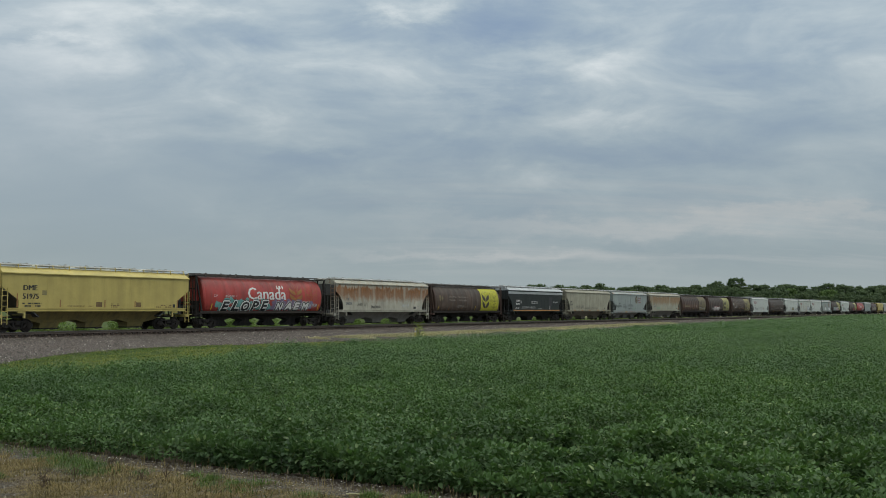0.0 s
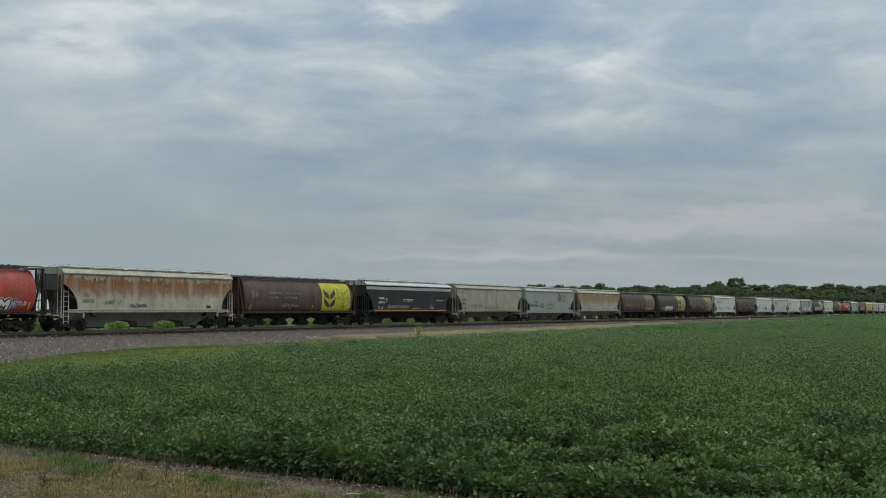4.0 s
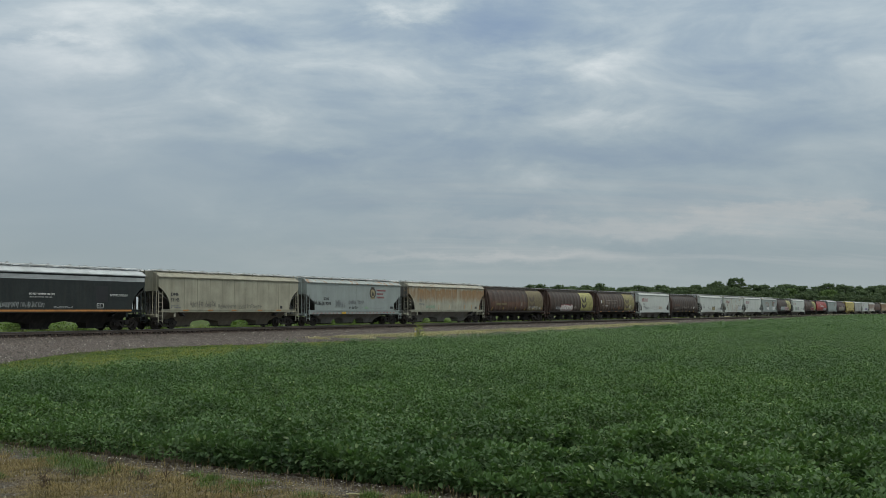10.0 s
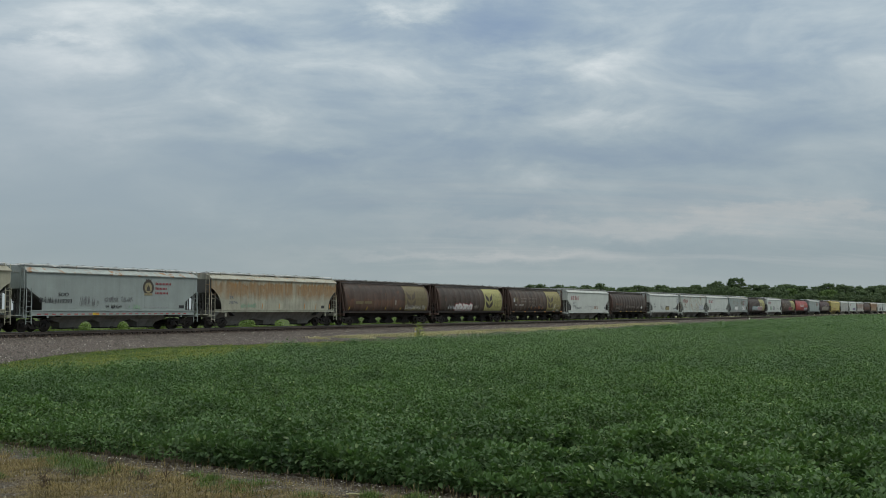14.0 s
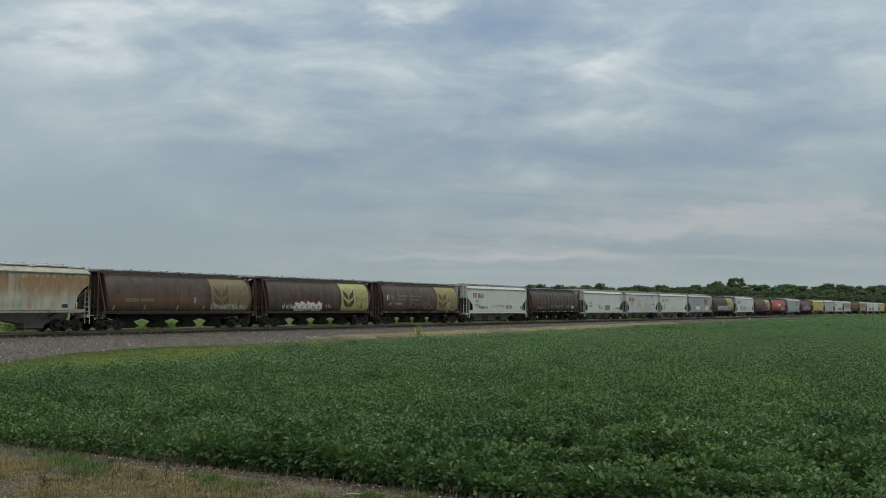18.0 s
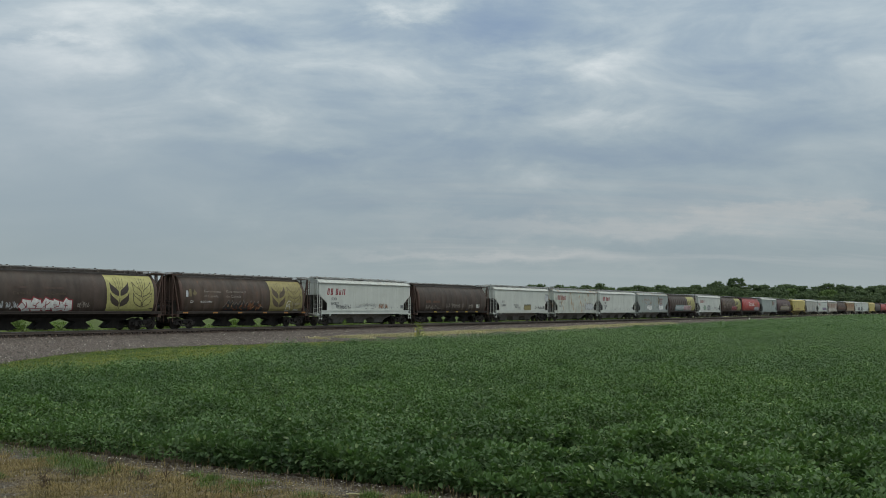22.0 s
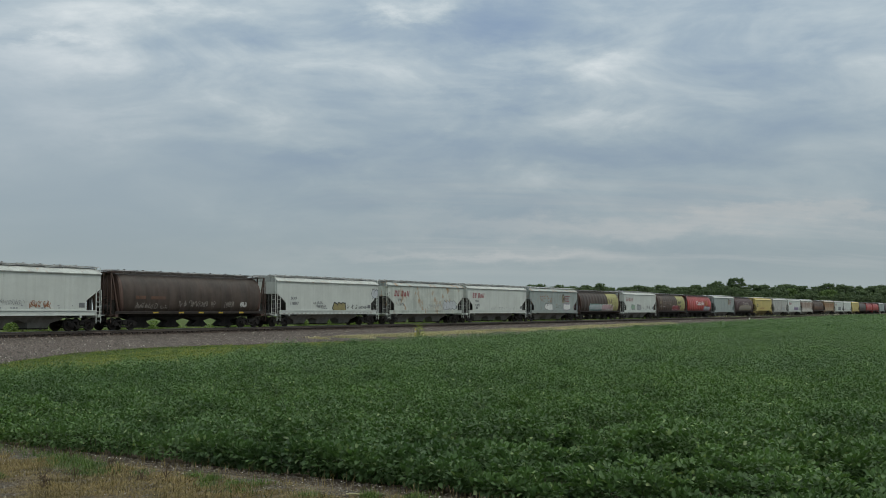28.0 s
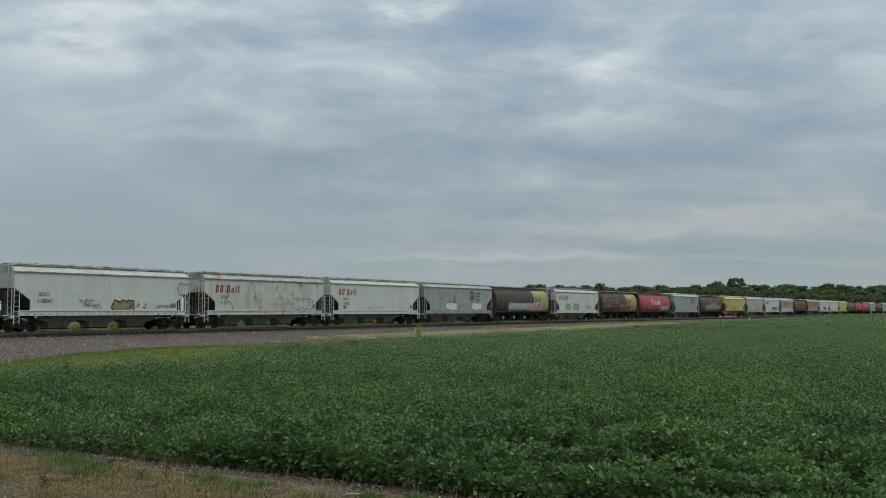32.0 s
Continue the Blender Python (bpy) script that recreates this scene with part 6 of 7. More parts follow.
# grime, plus the shade under the beige car put into a darker brown
M["brownhop"] = paint("grimy_shade_brown_hopper_paint", (0.19, 0.165, 0.125), 0.5, 0.15, 0.7)
M["paleblue"] = paint("pale_grey_paint", (0.272, 0.308, 0.295), 0.12, 0.03, 0.5, 0.06, cols=0.04)
M["paleblue_roof"] = paint("pale_grey_roof_rusting", (0.27, 0.30, 0.29), 0.35, 0.66, 0.6, rust_rgb=(0.22, 0.105, 0.04), bloom=1.2)
M["paleblue_rusty"] = paint("pale_grey_paint_rust_spots", (0.285, 0.322, 0.308), 0.2, 0.5, 0.5, 0.06, rust_rgb=(0.24, 0.13, 0.07))
M["white"] = paint("off_white_paint", (0.51, 0.535, 0.50), 0.10, 0.0, 0.5, 0.05, cols=0.04)
M["white_roof"] = paint("off_white_roof", (0.37, 0.39, 0.37), 0.4, 0.5, 0.5, rust_rgb=(0.30, 0.17, 0.08))
M["white_rusty"] = paint("off_white_paint_rust_patches", (0.47, 0.50, 0.455), 0.28, 0.62, 0.55, rust_rgb=(0.33, 0.21, 0.11), bloom=0.85)
M["grey_stained"] = paint("grey_paint_stained", (0.40, 0.40, 0.37), 0.6, 0.4, 0.6, rust_rgb=(0.24, 0.15, 0.09))
M["white_streaked"] = paint("white_paint_rust_streaks", (0.52, 0.50, 0.45), 0.35, 0.2, 0.6, band=(1.5, 3.9, 0.85, 0.9), rust_rgb=(0.15, 0.065, 0.035))
M["orange_rust"] = paint("rusted_orange_paint", (0.33, 0.25, 0.16), 0.4, 0.4, 0.7, band=(1.8, 3.9, 0.8, 0.7), rust_rgb=(0.19, 0.085, 0.030))
M["greyhop"] = paint("grey_hopper_paint", (0.25, 0.24, 0.215), 0.5, 0.12, 0.65)
M["darkgrey"] = paint("dark_grey_brown_paint", (0.070, 0.058, 0.053), 0.4, 0.15, 0.6, cols=0.25)
# reflected sky is put into board and board_mid as paler grey, patchy on board_mid
M["board"] = plain("galvanised_board_sky_tone", (0.76, 0.77, 0.77), 0.5, 0.22, 1.2, 0.0)
M["board_mid"] = plain("running_board_sky_patches", (0.36, 0.355, 0.35), 0.5, 0.75, 0.9, 0.2)
M["board_dark"] = plain("grimy_running_board", (0.10, 0.095, 0.09), 0.6, 0.4, 1.2, 0.2)
M["hatch"] = paint("hatch_paint", (0.30, 0.30, 0.29), 0.4, 0.15, 0.6)
M["hatch_dark"] = paint("dark_hatch_paint", (0.07, 0.06, 0.055), 0.4, 0.2, 0.6)
# near-black: the shade at the hopper ends is put into this colour
M["shade"] = paint("painted_end_shade", (0.07, 0.07, 0.068), 0.45, 0.12, 0.7)
for key, rgb in {"ink": (0.025, 0.025, 0.027), "ink_grey": (0.14, 0.145, 0.15), "ink_faint": (0.175, 0.165, 0.135), "ink_soft": (0.27, 0.28, 0.28), "chalk": (0.62, 0.62, 0.60), "chalk_soft": (0.26, 0.23, 0.20), "logo_red": (0.23, 0.026, 0.036), "logo_gold": (0.26, 0.22, 0.125), "crest_dark": (0.055, 0.045, 0.036),
                 "wheat_bright": (0.44, 0.42, 0.030), "wheat_pale": (0.34, 0.32, 0.12), "wheat_faded": (0.155, 0.125, 0.062), "wheat_mid": (0.25, 0.215, 0.085), "wheat_shadow": (0.085, 0.062, 0.040), "wheat_dark": (0.040, 0.028, 0.022), "plate_brown": (0.15, 0.095, 0.04), "strip_brown": (0.26, 0.14, 0.05), "gold": (0.30, 0.13, 0.035), "teal": (0.13, 0.30, 0.28), "spray_grey": (0.42, 0.44, 0.46), "spray_black": (0.016, 0.016, 0.018),
                 "spray_pink": (0.45, 0.27, 0.30), "spray_olive": (0.235, 0.20, 0.085), "spray_amber": (0.17, 0.066, 0.022), "spray_rust": (0.085, 0.026, 0.015), "spray_ochre": (0.42, 0.26, 0.12), "spray_orange": (0.24, 0.085, 0.028), "spray_violet": (0.16, 0.12, 0.20), "strip_yellow": (0.62, 0.42, 0.03), "strip_orange": (0.45, 0.20, 0.05), "strip_red": (0.33, 0.05, 0.045), "spray_green": (0.22, 0.32, 0.23)}.items():
    M[key] = plain(key + "_paint", rgb, 0.55, 0.16, 4.0)

# Middle of each car along the track at the start
SPEED = 8.0
CAR_X = [50.3, 68.4, 87.0, 105.1, 123.8, 142.3, 160.1, 178.3, 196.4, 214.4, 232.6, 250.55, 268.3, 286.3, 304.1, 321.2, 338.3, 355.6, 373.5, 391.0,
         408.6, 426.5, 443.8, 462.4, 480.7, 498.3, 515.9, 533.6, 551.7, 569.7, 587.0, 604.8, 622.5, 640.0, 657.7, 675.6, 694.0, 711.8, 729.6, 747.4]


def car_place(i):
    return CAR_X[0] - 18.2 if i < 0 else CAR_X[i]


SHORT = dict(a=8.0, reach=0.72)
LONG = dict(bogie_in=1.3, a=8.55, reach=0.70, style="round", strut_in=0.30, strut_z=0.34, sill=(1.36, 1.56), pitch=4.8, gate=1.5, mid=1.75, gap_top=0.80)
CARS = []


def hopper_car(i, round_body, label, **cfg):
    car = tagged(new("hopper_car"), label, "freight car", group="grain train")
    near = i < 20
    side = (round_car if round_body else flat_car)(car, cfg, near)
    x = car_place(i)
    car.matrix_basis = pose(x, 0, 0)
    CARS.append((car, x))
    return side


def wheat_panel(side, key, dark, x0=2.9, x1=7.45, two=True):
    panel(x0, x1, 1.44, 4.14, M[key], side, label="painted grain panel")
    w = (x1 - x0) / 2
    wheat(x0 + w * 0.52, 1.72, w * 0.84, 2.1, M[dark], side)
    wheat(x0 + w * 1.48, 1.72, w * 0.84, 2.1, M[dark], side, True)


def fleet_mark(side, code, num, x, z, mat="ink", surf=flat_y, k=1.0, shear=0.0):
    lettering(code, x, x + 0.31 * k * len(code), z + 0.52 * k, z + 0.82 * k, M[mat], side, surf, shear=shear, bold=0.04 * k)
    lettering(num, x - 0.04, x - 0.04 + 0.215 * k * len(num), z, z + 0.32 * k, M[mat], side, surf, shear=shear, bold=0.04 * k)


def rail_logo(side, x0=-6.75, x1=-3.85, z0=3.0, z1=3.62, mat="logo_red"):
    """Company lettering, kept as plain slanted blocks."""
    w = (x1 - x0) / 7.4
    for p, ww, h in ((0.0, 0.95, 1.0), (1.1, 0.95, 1.0), (2.75, 1.0, 1.0), (3.9, 0.85, 0.72), (4.95, 0.4, 1.0), (5.55, 0.4, 1.0)):
        lx = x0 + p * w * 1.24
        rx, top = lx + 0.90 * ww * w, z0 + (z1 - z0) * h
        if ww < 0.6:
            polys = [rect(lx, rx, z0, top, 0.10 * h)]
        else:
            e = 0.40 * (rx - lx)
            polys = [rect(lx, lx + e, z0, top, 0.10 * h), rect(rx - e, rx, z0, top, 0.10 * h), rect(lx, rx, z0, z0 + 0.7 * e), rect(lx + 0.08 * h, rx + 0.08 * h, top - 0.7 * e, top, 0.02)]
        marks("company_mark", polys, M[mat], side, flat_y, 0.012, "dark red block of the company mark")


def box_mark(side, x0, x1, z0, z1, w=0.035):
    """A painted frame of thin lines, parted in the middle."""
    xm, zm = 0.5 * (x0 + x1), 0.5 * (z0 + z1)
    marks("stencil_frame", [rect(x0, x1, z0, z0 + w), rect(x0, x1, z1 - w, z1), rect(x0, x0 + w, z0 + w, z1 - w), rect(x1 - w, x1, z0 + w, z1 - w)], M["chalk"], side, flat_y, 0.012)
    marks("stencil_line", [rect(xm - 0.5 * w, xm + 0.5 * w, z0 + 2 * w, z1 - 2 * w)], M["chalk"], side, flat_y, 0.012)
    marks("stencil_line", [rect(x0 + 2 * w, xm - w, zm - 0.4 * w, zm + 0.4 * w)], M["chalk"], side, flat_y, 0.012)


def sill_dashes(side, a, z, seed, colour="strip_red"):
    rnd = random.Random(seed)
    marks("sill_dashes", [rect(-a + 0.4 + k * 0.62, -a + 0.4 + k * 0.62 + 0.3, z, z + 0.07) for k in range(int((2 * a - 0.8) / 0.62)) if rnd.random() < 0.92], M[colour], side, lambda q: 1.655, 0.006)


def white_car(i, label, logo=True, code="", num="", roof="white_roof", body="white"):
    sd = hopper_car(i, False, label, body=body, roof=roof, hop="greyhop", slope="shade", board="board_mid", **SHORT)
    if logo:
        rail_logo(sd)
    if code:
        fleet_mark(sd, code, num, -6.1, 2.0, "ink_grey", k=0.92, shear=0.12)
    marks("lot_plate", [rect(6.1, 6.6, 1.7, 2.05)], M["ink_grey"], sd, flat_y, 0.012)
    bars(-2.0, 6.0, 1.62, 1.95, 2, i, M["ink_soft"], sd, fill=0.25)
    return sd


def build_train():
    # two cars already past the viewer
    hopper_car(-1, False, "pale grey covered hopper car of a grain train", body="paleblue", roof="paleblue_roof", hop="greyhop", slope="shade", **SHORT)
    # yellow car
    sd = hopper_car(0, False, "faded yellow covered hopper car of a grain train", body="yellow", hop="yellow_grimy", slope="shade", trim="yellow", bogie_in=1.6, a=8.45, reach=0.6, sill=(1.44, 1.66), pitch=3.9, gate=1.5, mid=1.6, gap_top=0.84, eave=4.0, strut_in=0.30, strut_z=0.34, board_up=0.68)
    fleet_mark(sd, "DME", "51975", -6.85, 2.28, "ink", k=1.15)
    marks("plate", [rect(-5.35, -4.98, 2.55, 2.88)], M["spray_olive"], sd, flat_y, 0.012)
    bars(-6.9, -5.4, 1.75, 2.1, 2, 1, M["ink"], sd)
    bars(-3.6, -1.0, 1.78, 1.88, 1, 2, M["plate_brown"], sd)
    bars(0.6, 1.4, 1.72, 2.05, 3, 3, M["plate_brown"], sd)
    bars(5.0, 6.6, 1.72, 2.0, 2, 4, M["plate_brown"], sd)
    marks("lot_plate", [rect(6.75, 7.0, 1.72, 1.98)], M["ink"], sd, flat_y, 0.012)
    marks("rust_plate", [rect(-0.75, -0.2, 1.75, 2.1), rect(3.0, 3.5, 1.75, 2.1)], M["plate_brown"], sd, flat_y, 0.012)
    marks("orange_strip", [rect(x, x + 0.10, 1.72, z) for x, z in ((-7.35, 2.65), (-3.9, 2.25), (0.0, 2.25), (2.85, 2.2), (7.2, 2.3))], M["strip_brown"], sd, flat_y, 0.014)
    # red car
    sd = hopper_car(1, True, "red covered hopper car with white lettering and sprayed graffiti", body="red", trim="under", end="red", board="board_dark")
    lettering("Canada", -2.55, 2.5, 2.45, 3.50, M["chalk"], sd, round_y, label="large white country name", bold=0.07)
    marks("flag", [rect(1.35, 1.52, 3.42, 3.72), rect(2.1, 2.27, 3.42, 3.72), rect(1.68, 1.94, 3.46, 3.68)], M["chalk"], sd, round_y, 0.014, "small white flag mark")
    wheat(4.0, 2.35, 1.9, 1.35, M["gold"], sd)
    wheat(6.2, 2.35, 1.9, 1.35, M["gold"], sd, True)
    lettering("CP", -6.75, -6.25, 2.62, 2.82, M["chalk"], sd, round_y)
    lettering("606411", -5.35, -3.95, 2.62, 2.82, M["chalk"], sd, round_y)
    graffiti_word("ELOPE", -5.9, 0.3, 1.46, 2.26, 11, "spray_black", "chalk", sd, round_y, "teal", 0.045)
    graffiti_word("NAEM", 1.1, 6.0, 1.50, 2.16, 12, "chalk", "spray_black", sd, round_y, "spray_violet", 0.05)
    tag(5.7, 7.1, 1.75, 2.15, 13, "spray_grey", sd, round_y, 4, 0.05)
    ticks((-7.05, 7.2), 1.50, M["strip_yellow"], sd, round_y, 0.08, 0.55, 0.09)
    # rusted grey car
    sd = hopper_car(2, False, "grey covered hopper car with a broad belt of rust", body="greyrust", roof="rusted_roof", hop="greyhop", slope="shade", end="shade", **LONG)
    fleet_mark(sd, "TR", "398758", -6.9, 2.05, "ink_grey", k=0.8)
    tag(-2.6, -0.9, 1.66, 2.0, 21, "ink", sd, n=5)
    tag(-5.0, -3.4, 1.9, 2.3, 22, "ink_faint", sd, n=5, width=0.05)
    tag(3.1, 4.6, 1.8, 2.2, 23, "spray_grey", sd, n=5)
    marks("lot_plate", [rect(5.5, 6.0, 1.66, 1.9)], M["ink"], sd, flat_y, 0.012)
    bars(6.3, 7.2, 1.66, 2.0, 3, 24, M["ink_soft"], sd)
    # brown car, bright grain panel
    sd = hopper_car(3, True, "dark brown covered hopper car with a bright yellow grain emblem", body="brown_grimy", end="brown_end")
    wheat_panel(sd, "wheat_bright", "wheat_dark")
    leaf_mark(sd, -6.75, 2.6, 0.62, "wheat_faded")
    lettering("Government", -4.8, -2.9, 2.98, 3.20, M["chalk_soft"], sd, round_y)
    lettering("Canada", -4.8, -3.4, 2.58, 2.80, M["chalk_soft"], sd, round_y)
    lettering("Gouvernement", -2.6, -0.3, 2.98, 3.20, M["chalk_soft"], sd, round_y)
    lettering("du Canada", -2.6, -0.8, 2.58, 2.80, M["chalk_soft"], sd, round_y)
    tag(-3.6, -0.6, 1.75, 2.15, 31, "chalk_soft", sd, round_y, 8, 0.035)
    ticks((-7.3, 1.35, 4.6), 1.50, M["strip_yellow"], sd, round_y, 0.13, 0.5)
    ticks((-4.9, -1.9), 1.50, M["strip_orange"], sd, round_y, 0.12, 0.35, 0.06)
    # dark green car
    sd = hopper_car(4, False, "dark green covered hopper car, silver roof, orange sill stripe", body="green", roof="silver", hop="under", slope="under", end="green", trim="green", **LONG)
    marks("silver_band", [rect(-8.5, 8.5, 3.66, 3.97)], M["silver"], sd, flat_y, 0.010, "silver upper band")
    marks("sill_stripe", [rect(-7.2, 7.2, 1.42, 1.55)], M["strip_orange"], sd, lambda q: 1.66, 0.006, "orange stripe along the sill")
    fleet_mark(sd, "COER", "354915", -6.3, 2.2, "chalk", k=0.85)
    box_mark(sd, -5.0, -4.70, 2.43, 2.76)
    lettering("DO NOT HAMMER ON CAR", -1.70, 0.35, 2.57, 2.71, M["chalk"], sd, bold=0.02)
    for z in (3.74, 3.83, 3.91):
        marks("band_rib", [rect(-8.45, 8.45, z, z + 0.016)], M["ink_soft"], sd, flat_y, 0.014)
    bars(-1.65, 0.2, 2.40, 2.48, 1, 41, M["chalk"], sd, fill=0.95)
    bars(5.2, 6.9, 2.55, 2.72, 2, 42, M["chalk"], sd, fill=0.95)
    bars(-6.5, -5.4, 1.68, 1.95, 2, 43, M["chalk"], sd)
    bars(0.3, 1.9, 1.66, 1.82, 2, 44, M["ink_soft"], sd)
    tag(-4.6, -0.5, 1.66, 2.1, 45, "ink_soft", sd, n=12, width=0.04)
    box_mark(sd, 4.02, 4.62, 1.66, 2.00)
    marks("dark_patch", [rect(3.9, 5.0, 2.1, 3.3)], M["spray_black"], sd, flat_y, 0.010)
    # beige car
    sd = hopper_car(5, False, "dirty beige covered hopper car of a grain train", body="beige", roof="beige_grimy", seams="beige_grimy", hop="brownhop", slope="shade", end="beige_grimy", **{**LONG, "seam": 1.45})
    fleet_mark(sd, "DME", "52145", -7.25, 2.2, "ink", k=0.85)
    bars(-7.25, -6.2, 1.68, 1.95, 2, 51, M["ink_grey"], sd)
    tag(-5.2, -2.2, 1.7, 2.3, 52, "ink_faint", sd, n=8, width=0.06)
    tag(-2.0, 3.5, 1.66, 2.0, 53, "ink_faint", sd, n=12, width=0.05)
    marks("lot_plate", [rect(6.0, 6.3, 1.66, 1.9)], M["ink"], sd, flat_y, 0.012)
    marks("orange_strip", [rect(x, x + 0.6, 1.46, 1.55) for x in (-6.0, -3.2, -0.4, 2.9, 5.4)], M["strip_orange"], sd, lambda q: 1.66, 0.006)
    # pale car with round crest
    sd = hopper_car(6, False, "pale grey covered hopper car with a round crest and red lettering", body="paleblue", roof="paleblue_roof", hop="greyhop", slope="shade", **SHORT)
    crest(sd, 2.80, 3.25)
    fleet_mark(sd, "SOO", "119293", -5.45, 2.0, "ink", k=0.92, shear=0.12)
    tag(-7.0, -5.6, 1.95, 2.45, 61, "ink", sd, n=6, width=0.03)
    tag(-3.6, -1.8, 1.7, 2.5, 62, "ink_grey", sd, n=8, width=0.03)
    tag(-1.4, 1.2, 2.1, 2.55, 63, "ink_grey", sd, n=8, width=0.035)
    tag(-1.3, 0.2, 1.62, 1.95, 64, "ink", sd, n=6, width=0.035)
    tag(0.9, 2.0, 1.6, 1.95, 65, "spray_green", sd, n=5, width=0.06)
    marks("lot_plate", [rect(6.0, 6.55, 1.66, 1.9)], M["ink"], sd, flat_y, 0.012)
    bars(2.4, 5.5, 1.7, 1.85, 1, 66, M["ink_soft"], sd)
    sill_dashes(sd, 7.6, 1.2, 6)
    marks("sill_marker", [rect(-2.5, -1.9, 1.15, 1.33)], M["strip_yellow"], sd, lambda q: 1.655, 0.009)
    # light rust car
    sd = hopper_car(7, False, "light grey covered hopper car streaked with orange rust", body="greyrust_pale", roof="rusted_roof", hop="greyhop", slope="shade", end="shade", **LONG)
    fleet_mark(sd, "TR", "398746", -6.4, 2.05, "ink_grey", k=0.8)
    tag(-5.0, -3.0, 1.7, 2.1, 71, "spray_green", sd, n=5, width=0.07)
    marks("orange_strip", [rect(x, x + 0.09, 1.6, 2.1, 0.06) for x in (-2.3, 0.0, 3.6, 5.3, 7.4)], M["strip_orange"], sd, flat_y, 0.014)
    marks("lot_plate", [rect(6.2, 6.7, 1.68, 1.95)], M["ink"], sd, flat_y, 0.012)
    # three brown cars
    sd = hopper_car(8, True, "rusty brown covered hopper car with a faded grain emblem", body="brown_rusty", end="brown_end")
    wheat_panel(sd, "wheat_faded", "wheat_shadow")
    marks("patch", [rect(-6.2, -4.9, 2.15, 2.42), rect(-4.7, -3.4, 2.18, 2.42)], M["wheat_faded"], sd, round_y, 0.012)
    marks("plate", [rect(0.9, 1.15, 2.1, 2.55)], M["chalk_soft"], sd, round_y, 0.012)
    tag(2.9, 7.2, 1.5, 2.1, 81, "chalk", sd, round_y, 12, 0.035)
    ticks((-7.3, -4.3, -0.9, 2.0, 4.6, 7.1), 1.50, M["strip_yellow"], sd, round_y, 0.10, 0.38, 0.07)
    sd = hopper_car(9, True, "dark brown covered hopper car with a pale yellow grain emblem", body="brown", end="brown_end")
    wheat_panel(sd, "wheat_pale", "wheat_dark")
    graffiti(-4.4, -0.2, 1.42, 2.28, 91, "chalk", "logo_red", sd, round_y, 5, 0.24, label="white graffiti with red edges")
    lettering("Canada", -5.0, -3.6, 2.58, 2.80, M["wheat_shadow"], sd, round_y, label="worn lettering")
    lettering("du Canada", -2.5, -0.7, 2.58, 2.80, M["wheat_shadow"], sd, round_y, label="worn lettering")
    marks("worn_patch", [rect(-6.7, -6.3, 2.6, 3.2), rect(-4.9, -3.9, 3.0, 3.15), rect(-2.5, -0.9, 3.0, 3.15)], M["brown_rusty"], sd, round_y, 0.012)
    tag(-6.0, -4.5, 1.6, 2.1, 92, "spray_grey", sd, round_y, 6, 0.05)
    tag(0.3, 1.7, 1.7, 2.1, 93, "chalk_soft", sd, round_y, 5, 0.05)
    sd = hopper_car(10, True, "brown covered hopper car with bilingual lettering and grain emblem", body="brown_grimy", end="brown_end")
    wheat_panel(sd, "wheat_mid", "wheat_shadow")
    government(sd)
    flames(-3.1, 2.0, 1.44, 2.42, 101, sd, round_y)
    loop = [(5.75, 2.28), (5.45, 2.36), (5.22, 2.15), (5.20, 1.90), (5.45, 1.86), (5.62, 1.98), (5.50, 2.10), (5.28, 1.92), (5.10, 1.66), (5.14, 1.46), (5.45, 1.45), (5.74, 1.58), (5.70, 1.82), (5.55, 1.90)]
    marks("graffiti", stroke(loop, 0.055), M["chalk"], sd, round_y, 0.03, "looped white tag")
    tag(5.9, 7.1, 1.95, 2.25, 102, "chalk_soft", sd, round_y, 4, 0.04)
    tag(6.2, 7.3, 1.44, 1.62, 103, "chalk", sd, round_y, 5, 0.04)
    marks("blue_patch", [rect(-7.35, -7.1, 2.6, 3.1)], M["spray_grey"], sd, round_y, 0.02)
    marks("sill_marker", [rect(x, x + 0.55, 1.22, 1.36) for x in (-7.6, -4.2, -1.2, 2.0, 4.9, 7.4)], M["strip_orange"], sd, lambda q: 1.515, 0.008)
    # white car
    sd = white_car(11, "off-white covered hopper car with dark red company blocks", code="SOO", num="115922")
    tag(-5.3, -2.9, 1.6, 2.1, 112, "ink_grey", sd, n=8, width=0.04)
    tag(-1.8, 1.6, 1.85, 2.25, 113, "ink_soft", sd, n=9, width=0.03)
    tag(2.0, 3.8, 1.65, 2.2, 114, "spray_orange", sd, n=5, width=0.04)
    # plain brown car
    sd = hopper_car(12, True, "plain dark brown covered hopper car with yellow sill markers", body="brown", end="brown_end")
    marks("patch", [rect(-6.4, -5.4, 2.35, 2.62), rect(-4.9, -3.4, 2.35, 2.60)], M["brown_rusty"], sd, round_y, 0.012)
    tag(-6.8, -3.2, 1.6, 2.1, 121, "chalk_soft", sd, round_y, 7, 0.05)
    tag(-2.0, 2.2, 1.75, 2.3, 122, "chalk_soft", sd, round_y, 9, 0.05)
    tag(2.9, 4.4, 1.75, 2.3, 123, "chalk_soft", sd, round_y, 5, 0.05)
    tag(5.2, 6.3, 1.75, 2.3, 124, "chalk", sd, round_y, 5, 0.06)
    marks("sill_marker", [rect(x, x + 0.55, 1.22, 1.38) for x in (-4.6, -1.9, 0.3, 2.6, 5.1)], M["strip_yellow"], sd, lambda q: 1.515, 0.008)
    # white cars
    sd = white_car(13, "off-white covered hopper car with an olive graffiti figure", logo=False, code="SOO", num="118847")
